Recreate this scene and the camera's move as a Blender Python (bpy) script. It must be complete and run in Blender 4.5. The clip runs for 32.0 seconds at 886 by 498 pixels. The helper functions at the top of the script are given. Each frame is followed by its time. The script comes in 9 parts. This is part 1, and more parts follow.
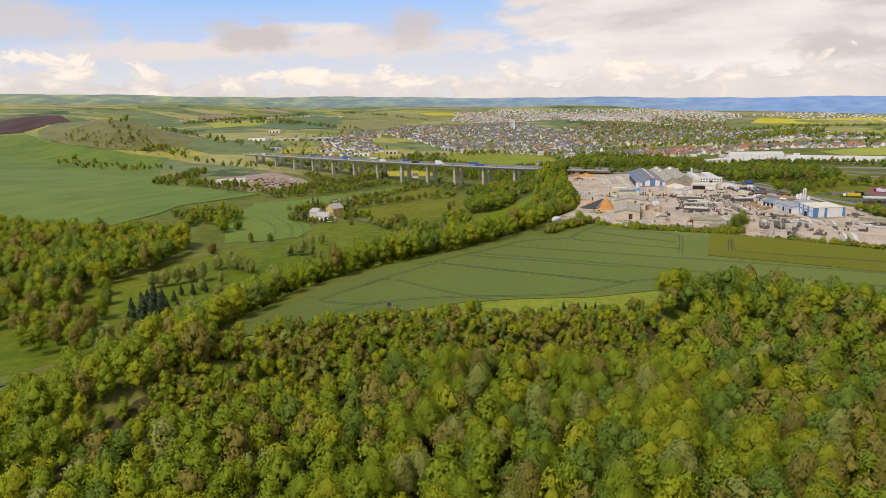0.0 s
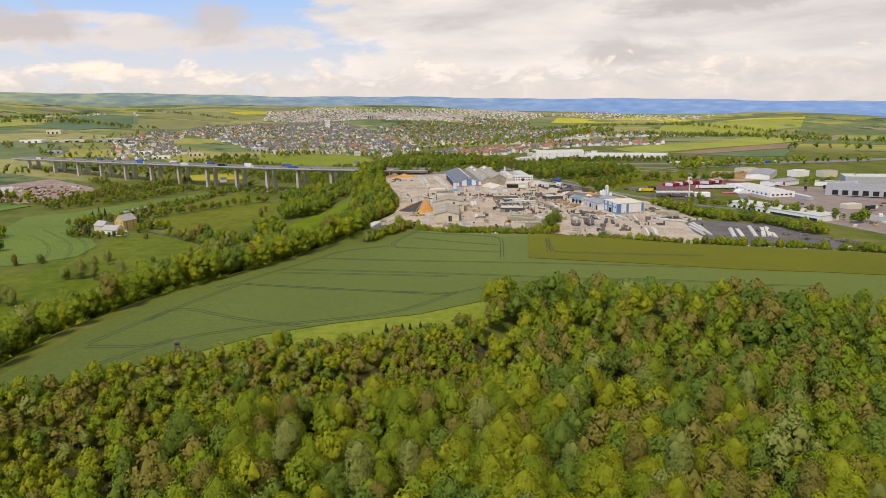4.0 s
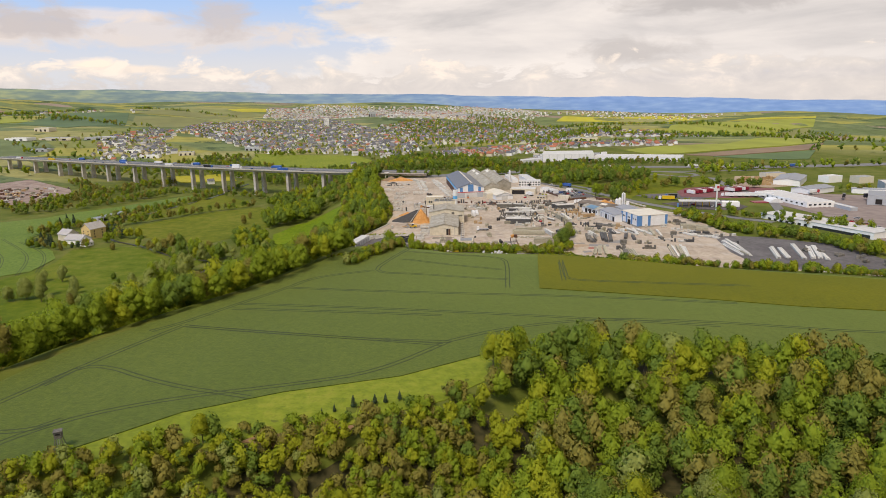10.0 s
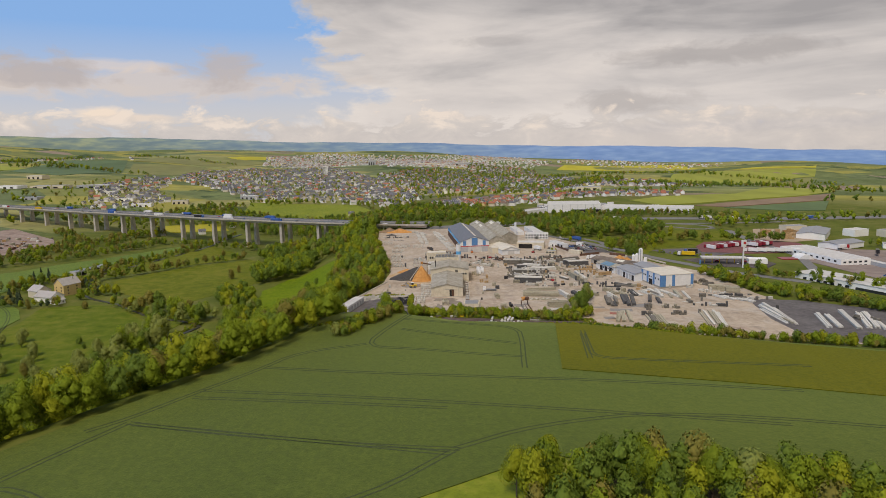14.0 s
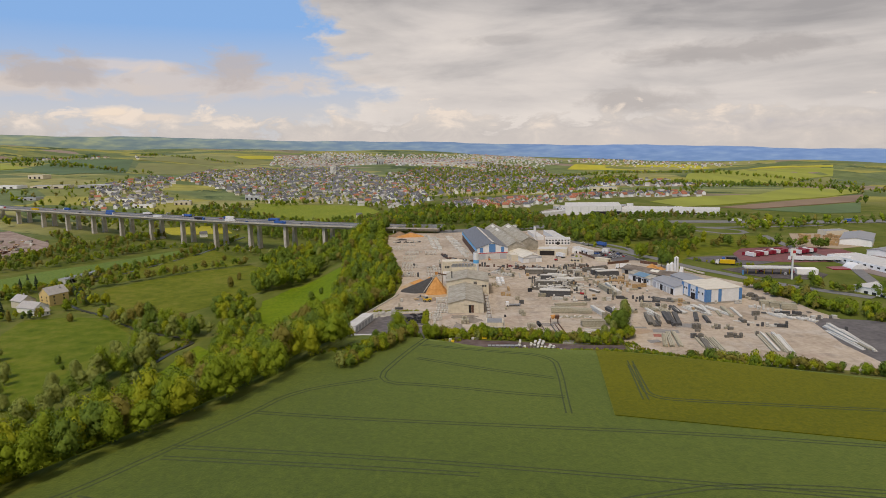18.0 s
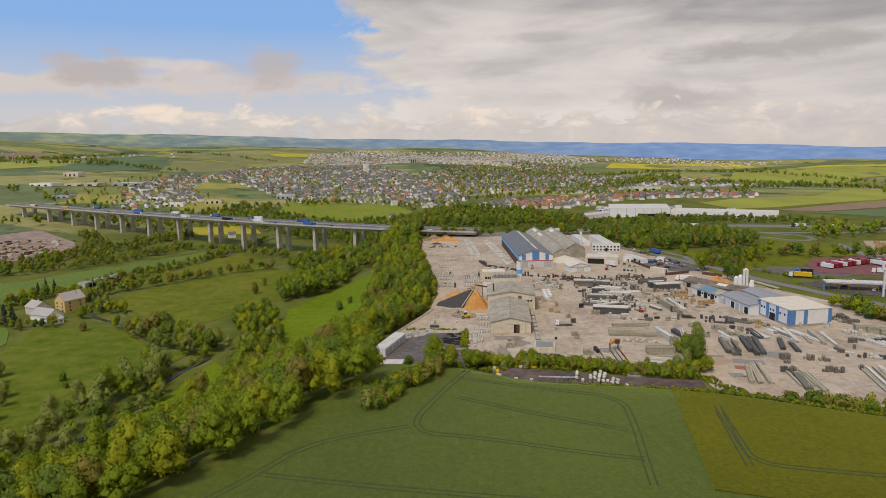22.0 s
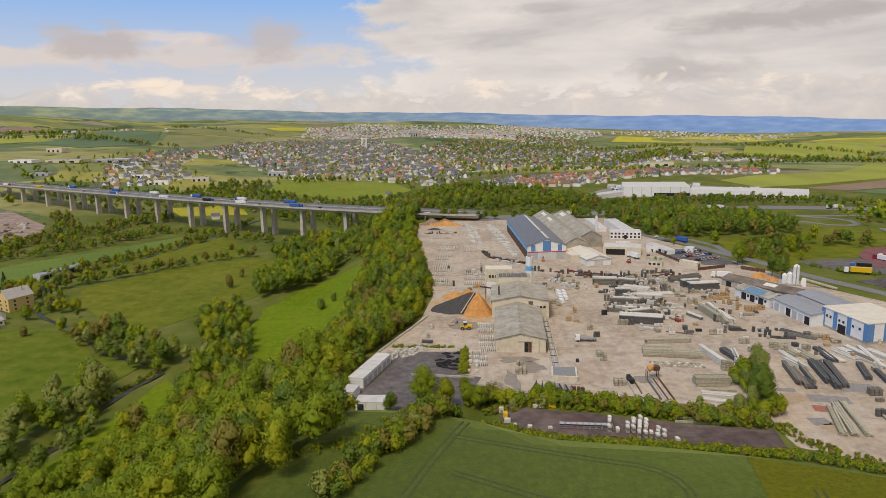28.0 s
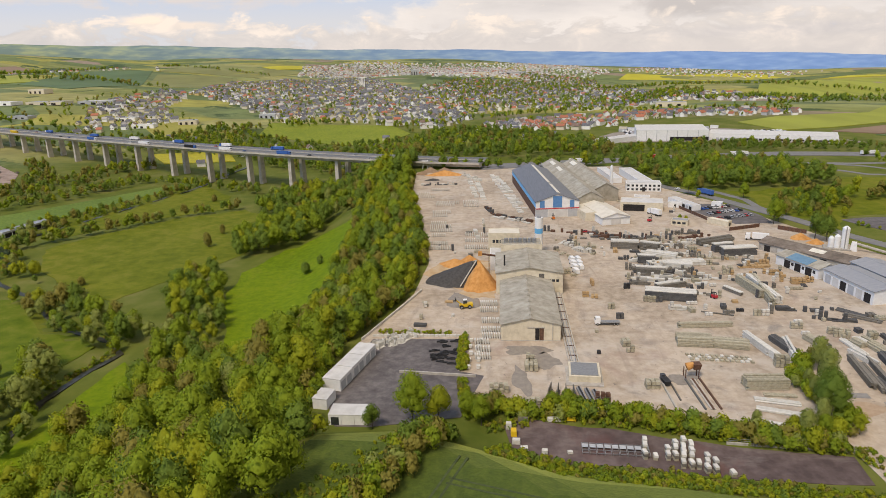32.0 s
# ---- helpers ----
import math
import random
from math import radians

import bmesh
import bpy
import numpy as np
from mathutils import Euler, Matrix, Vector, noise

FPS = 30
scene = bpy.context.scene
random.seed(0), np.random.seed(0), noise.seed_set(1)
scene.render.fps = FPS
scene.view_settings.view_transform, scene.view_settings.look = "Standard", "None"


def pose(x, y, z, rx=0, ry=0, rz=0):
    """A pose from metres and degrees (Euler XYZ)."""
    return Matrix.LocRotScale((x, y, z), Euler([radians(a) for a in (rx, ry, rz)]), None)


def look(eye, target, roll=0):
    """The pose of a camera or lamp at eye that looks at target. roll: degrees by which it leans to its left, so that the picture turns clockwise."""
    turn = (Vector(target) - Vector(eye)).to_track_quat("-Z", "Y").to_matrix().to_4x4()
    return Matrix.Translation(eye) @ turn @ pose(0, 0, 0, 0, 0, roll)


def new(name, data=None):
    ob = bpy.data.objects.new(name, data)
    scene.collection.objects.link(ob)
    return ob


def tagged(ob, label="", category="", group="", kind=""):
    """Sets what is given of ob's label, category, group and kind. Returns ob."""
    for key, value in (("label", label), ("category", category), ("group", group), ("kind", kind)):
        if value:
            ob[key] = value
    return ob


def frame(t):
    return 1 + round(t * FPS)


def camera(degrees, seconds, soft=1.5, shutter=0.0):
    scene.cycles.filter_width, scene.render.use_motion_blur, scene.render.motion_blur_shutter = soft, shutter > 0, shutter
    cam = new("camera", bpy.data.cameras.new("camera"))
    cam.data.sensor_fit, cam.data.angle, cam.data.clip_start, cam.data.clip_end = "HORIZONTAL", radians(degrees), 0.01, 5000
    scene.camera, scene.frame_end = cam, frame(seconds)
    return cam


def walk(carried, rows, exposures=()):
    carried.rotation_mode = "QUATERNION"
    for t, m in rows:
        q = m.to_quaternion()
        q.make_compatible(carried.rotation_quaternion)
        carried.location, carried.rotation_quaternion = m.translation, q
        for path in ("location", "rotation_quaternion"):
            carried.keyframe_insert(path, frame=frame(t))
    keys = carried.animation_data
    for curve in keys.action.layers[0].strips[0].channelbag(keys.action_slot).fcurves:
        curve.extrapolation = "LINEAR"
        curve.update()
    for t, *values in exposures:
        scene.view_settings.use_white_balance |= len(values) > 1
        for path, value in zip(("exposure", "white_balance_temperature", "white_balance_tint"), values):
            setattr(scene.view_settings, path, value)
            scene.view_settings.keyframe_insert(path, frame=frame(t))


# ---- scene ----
from mathutils import geometry

cam = camera(68.4, 32.0, soft=0.75)
# seconds, eye, turn to the left from +y, tilt, lean
PATH = [
    (0, 6.6, -569.87, 99.99, 16.73, -12.28, -2.29),
    (0.5, 5.43, -566.31, 99.94, 14.9, -12.33, -2.21),
    (1, 4.62, -562.53, 99.89, 11.63, -12.49, -2.13),
    (1.5, 4.13, -558.54, 99.85, 8.4, -12.7, -1.99),
    (2, 3.9, -554.36, 99.8, 5.42, -12.75, -1.96),
    (2.5, 3.88, -550, 99.75, 2.07, -12.9, -1.91),
    (3, 4.05, -545.47, 99.71, 0.8, -13.01, -1.85),
    (3.5, 4.34, -540.78, 99.66, 0.85, -12.95, -1.83),
    (6, 6.81, -515.39, 99.46, 1.04, -12.85, -1.73),
    (8, 8.55, -493.34, 99.31, 1.15, -12.93, -1.69),
    (9, 9, -481.93, 99.24, 1.22, -13.01, -1.64),
    (12.4, 7.76, -442.16, 99.05, 1.1, -13.15, -1.46),
    (13, 7.12, -435.08, 99.02, 0.87, -9.42, -1.43),
    (13.5, 6.48, -429.18, 98.99, 0.95, -8.95, -1.43),
    (17, 0.57, -388.2, 98.86, 1.49, -9, -1.41),
    (19, -3.14, -365.21, 98.8, 1.9, -9.06, -1.47),
    (19.5, -4, -359.52, 98.79, 1.95, -9.08, -1.47),
    (20, -4.83, -353.85, 98.78, 4.69, -8.99, -1.47),
    (20.4, -5.45, -349.33, 98.77, 4.73, -9.05, -1.46),
    (21, -6.32, -342.57, 98.76, 4.73, -9.08, -1.44),
    (23, -8.49, -320.18, 98.73, 4.57, -9.22, -1.38),
    (24, -9.11, -309.02, 98.73, 4.57, -9.32, -1.41),
    (25.5, -9.48, -292.26, 98.73, 4.6, -9.36, -1.39),
    (27.5, -9.16, -269.61, 98.74, 4.85, -9.56, -1.48),
    (28, -9.02, -263.85, 98.75, 4.95, -11.4, -1.54),
    (28.5, -8.88, -258.04, 98.75, 5.1, -14.56, -1.58),
    (29, -8.77, -252.18, 98.76, 5.23, -16.32, -1.61),
    (30.5, -8.87, -234.14, 98.79, 5.39, -16.41, -1.75),
    (32, -10.29, -215.24, 98.83, 5.33, -16.59, -1.81),
]
walk(cam, [(t, pose(x, y, z, 90 + tilt, 0, turn) @ pose(0, 0, 0, 0, 0, lean)) for t, x, y, z, turn, tilt, lean in PATH],
     exposures=[(t, stops + 0.26, 7500, 14) for t, stops in ((0, 0.05), (12.4, 0.03), (13.3, -0.32), (27.5, -0.28), (29.0, -0.02), (32.0, -0.02))])

# ---- sky and sun ----
SUN_ELEVATION, SUN_AZIMUTH = 56.0, 206.0      # degrees; azimuth clockwise from +y
world = bpy.data.worlds.new("sky")
scene.world = world
world.use_nodes = True
wn, wl = world.node_tree.nodes, world.node_tree.links
wn.clear()
w_out = wn.new("ShaderNodeOutputWorld")
w_bg = wn.new("ShaderNodeBackground")
w_bg.inputs["Strength"].default_value = 0.118
w_sky = wn.new("ShaderNodeTexSky")
w_sky.sky_type = "NISHITA"
w_sky.sun_disc = False
w_sky.sun_elevation = radians(SUN_ELEVATION)
w_sky.sun_rotation = radians(SUN_AZIMUTH)
w_sky.air_density, w_sky.dust_density, w_sky.ozone_density = 1.0, 1.2, 1.0
w_co = wn.new("ShaderNodeTexCoord")
w_sep = wn.new("ShaderNodeSeparateXYZ")
wl.new(w_co.outputs["Generated"], w_sep.inputs[0])


def wmath(op, a, b=None, c=None, clamp=False):
    n = wn.new("ShaderNodeMath")
    n.operation, n.use_clamp = op, clamp
    for i, v in enumerate((a, b, c)):
        if v is None:
            continue
        if isinstance(v, (int, float)):
            n.inputs[i].default_value = v
        else:
            wl.new(v, n.inputs[i])
    return n.outputs[0]


def cloud_noise(scale, detail, rough, shift, squash=(1, 1, 1), distort=0.0):
    m = wn.new("ShaderNodeMapping")
    m.inputs["Location"].default_value = shift
    m.inputs["Scale"].default_value = squash
    n = wn.new("ShaderNodeTexNoise")
    n.inputs["Scale"].default_value, n.inputs["Detail"].default_value = scale, detail
    n.inputs["Roughness"].default_value, n.inputs["Distortion"].default_value = rough, distort
    wl.new(w_co.outputs["Generated"], m.inputs[0])
    wl.new(m.outputs[0], n.inputs["Vector"])
    return n.outputs["Fac"]


def w_ramp(fac, stops):
    n = wn.new("ShaderNodeValToRGB")
    el = n.color_ramp.elements
    while len(el) < len(stops):
        el.new(0.5)
    for e, (p, c) in zip(el, stops):
        e.position, e.color = p, (*c, 1)
    wl.new(fac, n.inputs[0])
    return n.outputs[0]


def w_mix(fac, a, b, blend="MIX"):
    n = wn.new("ShaderNodeMix")
    n.data_type, n.blend_type = "RGBA", blend
    for sock, v in ((n.inputs[0], fac), (n.inputs[6], a), (n.inputs[7], b)):
        if isinstance(v, (int, float)):
            sock.default_value = v
        elif isinstance(v, tuple):
            sock.default_value = (*v, 1)
        else:
            wl.new(v, sock)
    return n.outputs[2]


X, Z = w_sep.outputs["X"], w_sep.outputs["Z"]
edge = cloud_noise(4.2, 10.0, 0.60, (3.1, 1.2, 0.4), (1, 1, 2.4), 0.35)
puff = cloud_noise(15.0, 10.0, 0.62, (0.4, 5.3, 0.2), (1, 1, 2.2), 0.4)
soft = cloud_noise(3.0, 7.0, 0.54, (7.2, 0.3, 0.9), (1, 1, 4.5), 0.5)
streak = cloud_noise(7.0, 8.0, 0.58, (1.7, 2.2, 4.1), (0.8, 0.8, 5.0), 0.4)


def drift(x0, z0, wide, high, ragged):
    """How much of one loose cloud covers the sky, ragged by the fine noise."""
    u, v = wmath("DIVIDE", wmath("SUBTRACT", X, x0), wide), wmath("DIVIDE", wmath("SUBTRACT", Z, z0), high)
    d = wmath("SQRT", wmath("ADD", wmath("MULTIPLY", u, u), wmath("MULTIPLY", v, v)))
    return w_ramp(wmath("ADD", wmath("SUBTRACT", 1.0, d), wmath("MULTIPLY", wmath("SUBTRACT", puff, 0.5), ragged)), [(0.0, (0, 0, 0)), (0.55, (1, 1, 1))])


# a broad grey deck towards +x with a ragged rim, open sky towards -x
deck = wmath("ADD", wmath("MULTIPLY", wmath("ADD", X, 0.20), 3.4), wmath("ADD", wmath("MULTIPLY", wmath("SUBTRACT", edge, 0.5), 2.6), wmath("MULTIPLY", wmath("SUBTRACT", puff, 0.5), 0.7)))
deck_amount = w_ramp(wmath("ADD", deck, 0.5), [(0.40, (0, 0, 0)), (0.66, (1, 1, 1))])
# a bank of small heaped clouds low over the hills, higher towards the far left
rise = wmath("ADD", 0.040, wmath("MULTIPLY", wmath("MAXIMUM", wmath("SUBTRACT", -0.5, X), 0.0), 0.16))
bank = wmath("ADD", wmath("MULTIPLY", wmath("SUBTRACT", rise, Z), 17.0), wmath("MULTIPLY", wmath("SUBTRACT", puff, 0.5), 3.0))
bank_amount = w_ramp(wmath("ADD", bank, 0.5), [(0.42, (0, 0, 0)), (0.66, (1, 1, 1))])
tone = wmath("ADD", wmath("MULTIPLY", soft, 0.95), wmath("MULTIPLY", streak, 0.30))
tone = wmath("ADD", tone, wmath("ADD", wmath("MULTIPLY", wmath("SUBTRACT", Z, 0.09), 1.1), wmath("MULTIPLY", wmath("SUBTRACT", X, 0.12), 0.22)))
deck_col = w_ramp(tone, [(0.48, (6.1, 6.15, 6.35)), (0.62, (5.3, 5.4, 5.7)), (0.76, (4.2, 4.35, 4.7)), (0.92, (3.0, 3.15, 3.5))])
bank_col = w_ramp(wmath("ADD", wmath("MULTIPLY", puff, 0.75), wmath("ADD", wmath("MULTIPLY", soft, 0.15), wmath("MULTIPLY", Z, 1.4))), [(0.42, (4.3, 4.4, 4.7)), (0.53, (5.2, 5.2, 5.35)), (0.62, (6.9, 6.5, 6.2))])
blue = w_mix(0.85, w_sky.outputs[0], (1.75, 3.9, 8.0))
high = wn.new("ShaderNodeMapRange")
high.inputs["From Min"].default_value, high.inputs["From Max"].default_value = 0.05, 0.17
wl.new(Z, high.inputs["Value"])
veil = w_mix(high.outputs[0], (4.7, 5.2, 6.0), blue)
sky_col = w_mix(deck_amount, veil, deck_col)
for x0_, z0_, wd_, ht_, rag_, most_, col_ in ((-0.40, 0.094, 0.26, 0.026, 2.2, 0.75, (5.5, 5.25, 5.25)), (-0.60, 0.088, 0.16, 0.020, 2.0, 0.7, (5.6, 5.3, 5.2)), (-0.46, 0.117, 0.10, 0.010, 1.4, 0.6, (6.2, 5.7, 5.4)),
                                              (-0.512, 0.105, 0.062, 0.028, 2.4, 0.85, (3.9, 3.9, 4.3)), (-0.325, 0.110, 0.066, 0.030, 2.4, 0.8, (4.1, 4.05, 4.4)), (-0.74, 0.125, 0.10, 0.030, 2.4, 0.8, (4.4, 4.4, 4.7)),
                                              (-0.470, 0.056, 0.030, 0.011, 1.6, 0.9, (7.4, 6.7, 6.0)), (-0.43, 0.048, 0.055, 0.007, 1.4, 0.8, (6.8, 6.2, 5.7)), (0.26, 0.056, 0.10, 0.022, 2.4, 0.8, (4.0, 4.05, 4.3)),
                                              (0.42, 0.018, 0.26, 0.010, 1.2, 0.55, (3.5, 4.0, 5.6)), (0.06, 0.150, 0.07, 0.010, 1.6, 0.5, (3.2, 3.3, 3.6)), (0.36, 0.118, 0.14, 0.020, 2.0, 0.55, (2.9, 2.95, 3.2))):
    sky_col = w_mix(wmath("MULTIPLY", drift(x0_, z0_, wd_, ht_, rag_), most_), sky_col, col_)
sky_col = w_mix(wmath("MULTIPLY", bank_amount, 0.85), sky_col, bank_col)
haze = wmath("SUBTRACT", 1.0, wmath("MULTIPLY", wmath("ABSOLUTE", w_sep.outputs["Z"]), 30.0), clamp=True)
sky_col = w_mix(wmath("MULTIPLY", haze, 0.55), sky_col, (5.3, 5.25, 5.4))
wl.new(sky_col, w_bg.inputs["Color"])
wl.new(w_bg.outputs[0], w_out.inputs[0])

sun = new("sun", bpy.data.lights.new("sun", "SUN"))
sun.data.energy, sun.data.angle, sun.data.color = 2.35, radians(15.0), (1.0, 0.95, 0.87)
sa, se = radians(SUN_AZIMUTH), radians(SUN_ELEVATION)
sun.matrix_world = look((300 * math.sin(sa) * math.cos(se), 300 * math.cos(sa) * math.cos(se), 300 * math.sin(se)), (0, 0, 0))

# ---- shape tools ----
def smooth(a, b, v):
    u = np.clip((np.asarray(v, float) - a) / (b - a), 0, 1)
    return u * u * (3 - 2 * u)


class Shape:
    """Collects corners and faces of one part."""

    def __init__(self):
        self.v, self.f, self.m = [], [], []

    def add(self, verts, faces, mat=0):
        n = len(self.v)
        self.v += [tuple(p) for p in verts]
        self.f += [tuple(i + n for i in f) for f in faces]
        self.m += [mat] * len(faces)
        return self

    def box(self, x, y, z, sx, sy, sz, turn=0.0, mat=0, taper=1.0):
        """A block with its base centre at x, y, z."""
        c, s = math.cos(radians(turn)), math.sin(radians(turn))
        out = []
        for k, t in ((0, 1.0), (1, taper)):
            for a, b in ((-1, -1), (1, -1), (1, 1), (-1, 1)):
                u, w = a * sx / 2 * t, b * sy / 2 * t
                out.append((x + u * c - w * s, y + u * s + w * c, z + k * sz))
        return self.add(out, [(3, 2, 1, 0), (4, 5, 6, 7), (0, 1, 5, 4), (1, 2, 6, 5), (2, 3, 7, 6), (3, 0, 4, 7)], mat)

    def prism(self, outline, z0, z1, mat=0):
        n = len(outline)
        v = [(x, y, z0) for x, y in outline] + [(x, y, z1) for x, y in outline]
        f = [tuple(range(n - 1, -1, -1)), tuple(range(n, 2 * n))]
        f += [(i, (i + 1) % n, n + (i + 1) % n, n + i) for i in range(n)]
        return self.add(v, f, mat)

    def extrude(self, profile, axis, a, b, mat=0):
        """A profile of (across, up) swept along x or y from a to b."""
        n = len(profile)
        if axis == "x":
            v = [(a, p, q) for p, q in profile] + [(b, p, q) for p, q in profile]
        else:
            v = [(p, a, q) for p, q in profile] + [(p, b, q) for p, q in profile]
        f = [tuple(range(n - 1, -1, -1)), tuple(range(n, 2 * n))]
        f += [(i, (i + 1) % n, n + (i + 1) % n, n + i) for i in range(n)]
        return self.add(v, f, mat)

    def tube(self, p, q, r0, r1=None, n=8, mat=0):
        p, q = Vector(p), Vector(q)
        r1 = r0 if r1 is None else r1
        ax = (q - p).normalized()
        u = ax.orthogonal().normalized()
        w = ax.cross(u)
        v = []
        for o, r in ((p, r0), (q, r1)):
            for i in range(n):
                a = 2 * math.pi * i / n
                v.append(tuple(o + (u * math.cos(a) + w * math.sin(a)) * r))
        f = [(i, (i + 1) % n, n + (i + 1) % n, n + i) for i in range(n)]
        f += [tuple(range(n - 1, -1, -1)), tuple(range(n, 2 * n))]
        return self.add(v, f, mat)

    def data(self, name, mats, smooth_faces=False):
        me = bpy.data.meshes.new(name)
        me.from_pydata(self.v, [], self.f)
        for m in (mats if isinstance(mats, (list, tuple)) else [mats]):
            me.materials.append(m)
        if any(self.m):
            me.polygons.foreach_set("material_index", self.m)
        if smooth_faces:
            me.polygons.foreach_set("use_smooth", [True] * len(self.f))
        me.update()
        return me


def mesh_of(name, verts, faces, mats, mat_index=None, shade_smooth=False, normals=None):
    """A mesh from arrays; all faces have the same number of corners."""
    me = bpy.data.meshes.new(name)
    verts, faces = np.asarray(verts, np.float32), np.asarray(faces, np.int32)
    k = faces.shape[1]
    me.vertices.add(len(verts))
    me.vertices.foreach_set("co", verts.ravel())
    me.loops.add(faces.size)
    me.loops.foreach_set("vertex_index", faces.ravel())
    me.polygons.add(len(faces))
    me.polygons.foreach_set("loop_start", np.arange(0, faces.size, k, dtype=np.int32))
    for m in (mats if isinstance(mats, (list, tuple)) else [mats]):
        me.materials.append(m)
    if mat_index is not None:
        me.polygons.foreach_set("material_index", np.asarray(mat_index, np.int32))
    if shade_smooth:
        me.polygons.foreach_set("use_smooth", np.ones(len(faces), bool))
    me.update(calc_edges=True)
    if normals is not None:
        me.polygons.foreach_set("use_smooth", np.ones(len(faces), bool))
        me.normals_split_custom_set_from_vertices(normals)
    return me


def thing(name, x, y, z, turn=0.0, label="", category="", group="", kind=""):
    ob = new(name)
    ob.matrix_basis = pose(x, y, z, 0, 0, turn)
    return tagged(ob, label, category, group, kind)


def part(name, shape, material, parent, label="", at=None, smooth_faces=False):
    """One mesh under a thing or under a part; shape is a Shape or ready mesh data."""
    me = shape.data(name, material, smooth_faces) if isinstance(shape, Shape) else shape
    ob = new(name, me)
    ob.parent = parent
    if at is not None:
        ob.matrix_basis = at
    return tagged(ob, label)


# ---- materials ----
def material(name, stops, rough=0.8, metal=0.0, scale=1.0, detail=6.0, bump=0.0, bump_scale=None, spread=0.12, big=0.0, big_scale=0.02,
             coat=0.0, object_random=0.0, spec=0.3, stretch=(1, 1, 1)):
    """A surface of grain between the given colours, with wider blotches (big), relief, and a shift of shade from object to object."""
    m = bpy.data.materials.new(name)
    m.use_nodes = True
    n, l = m.node_tree.nodes, m.node_tree.links
    b = n["Principled BSDF"]
    b.inputs["Roughness"].default_value, b.inputs["Metallic"].default_value = rough, metal
    b.inputs["Specular IOR Level"].default_value = spec
    co = n.new("ShaderNodeNewGeometry") if stretch == (1, 1, 1) else None
    if co:
        vec = co.outputs["Position"]
    else:
        tc = n.new("ShaderNodeNewGeometry")
        mp = n.new("ShaderNodeMapping")
        mp.inputs["Scale"].default_value = stretch
        l.new(tc.outputs["Position"], mp.inputs[0])
        vec = mp.outputs[0]
    no = n.new("ShaderNodeTexNoise")
    no.inputs["Scale"].default_value, no.inputs["Detail"].default_value, no.inputs["Roughness"].default_value = scale, detail, 0.62
    l.new(vec, no.inputs["Vector"])
    fac = no.outputs["Fac"]
    if big:
        nb = n.new("ShaderNodeTexNoise")
        nb.inputs["Scale"].default_value, nb.inputs["Detail"].default_value = big_scale, 4.0
        l.new(vec, nb.inputs["Vector"])
        ma = n.new("ShaderNodeMath")
        ma.operation = "MULTIPLY_ADD"
        l.new(nb.outputs["Fac"], ma.inputs[0])
        ma.inputs[1].default_value = big
        su = n.new("ShaderNodeMath")
        su.operation = "SUBTRACT"
        l.new(fac, su.inputs[0])
        su.inputs[1].default_value = big / 2
        l.new(su.outputs[0], ma.inputs[2])
        fac = ma.outputs[0]
    if object_random:
        oi = n.new("ShaderNodeObjectInfo")
        ma = n.new("ShaderNodeMath")
        ma.operation = "MULTIPLY_ADD"
        l.new(oi.outputs["Random"], ma.inputs[0])
        ma.inputs[1].default_value = object_random
        su = n.new("ShaderNodeMath")
        su.operation = "SUBTRACT"
        l.new(fac, su.inputs[0])
        su.inputs[1].default_value = object_random / 2
        l.new(su.outputs[0], ma.inputs[2])
        fac = ma.outputs[0]
    ra = n.new("ShaderNodeValToRGB")
    el = ra.color_ramp.elements
    while len(el) < len(stops):
        el.new(0.5)
    k = len(stops)
    for i, (e, c) in enumerate(zip(el, stops)):
        e.position = 0.5 - spread + 2 * spread * (i / max(1, k - 1))
        e.color = (*c, 1)
    l.new(fac, ra.inputs[0])
    l.new(ra.outputs[0], b.inputs["Base Color"])
    if bump:
        bn = n.new("ShaderNodeTexNoise")
        bn.inputs["Scale"].default_value, bn.inputs["Detail"].default_value = bump_scale or scale, 5.0
        l.new(vec, bn.inputs["Vector"])
        bu = n.new("ShaderNodeBump")
        bu.inputs["Strength"].default_value, bu.inputs["Distance"].default_value = min(1.0, bump), 0.3 * bump
        l.new(bn.outputs["Fac"], bu.inputs["Height"])
        l.new(bu.outputs[0], b.inputs["Normal"])
    if coat:
        b.inputs["Coat Weight"].default_value = coat
    return m


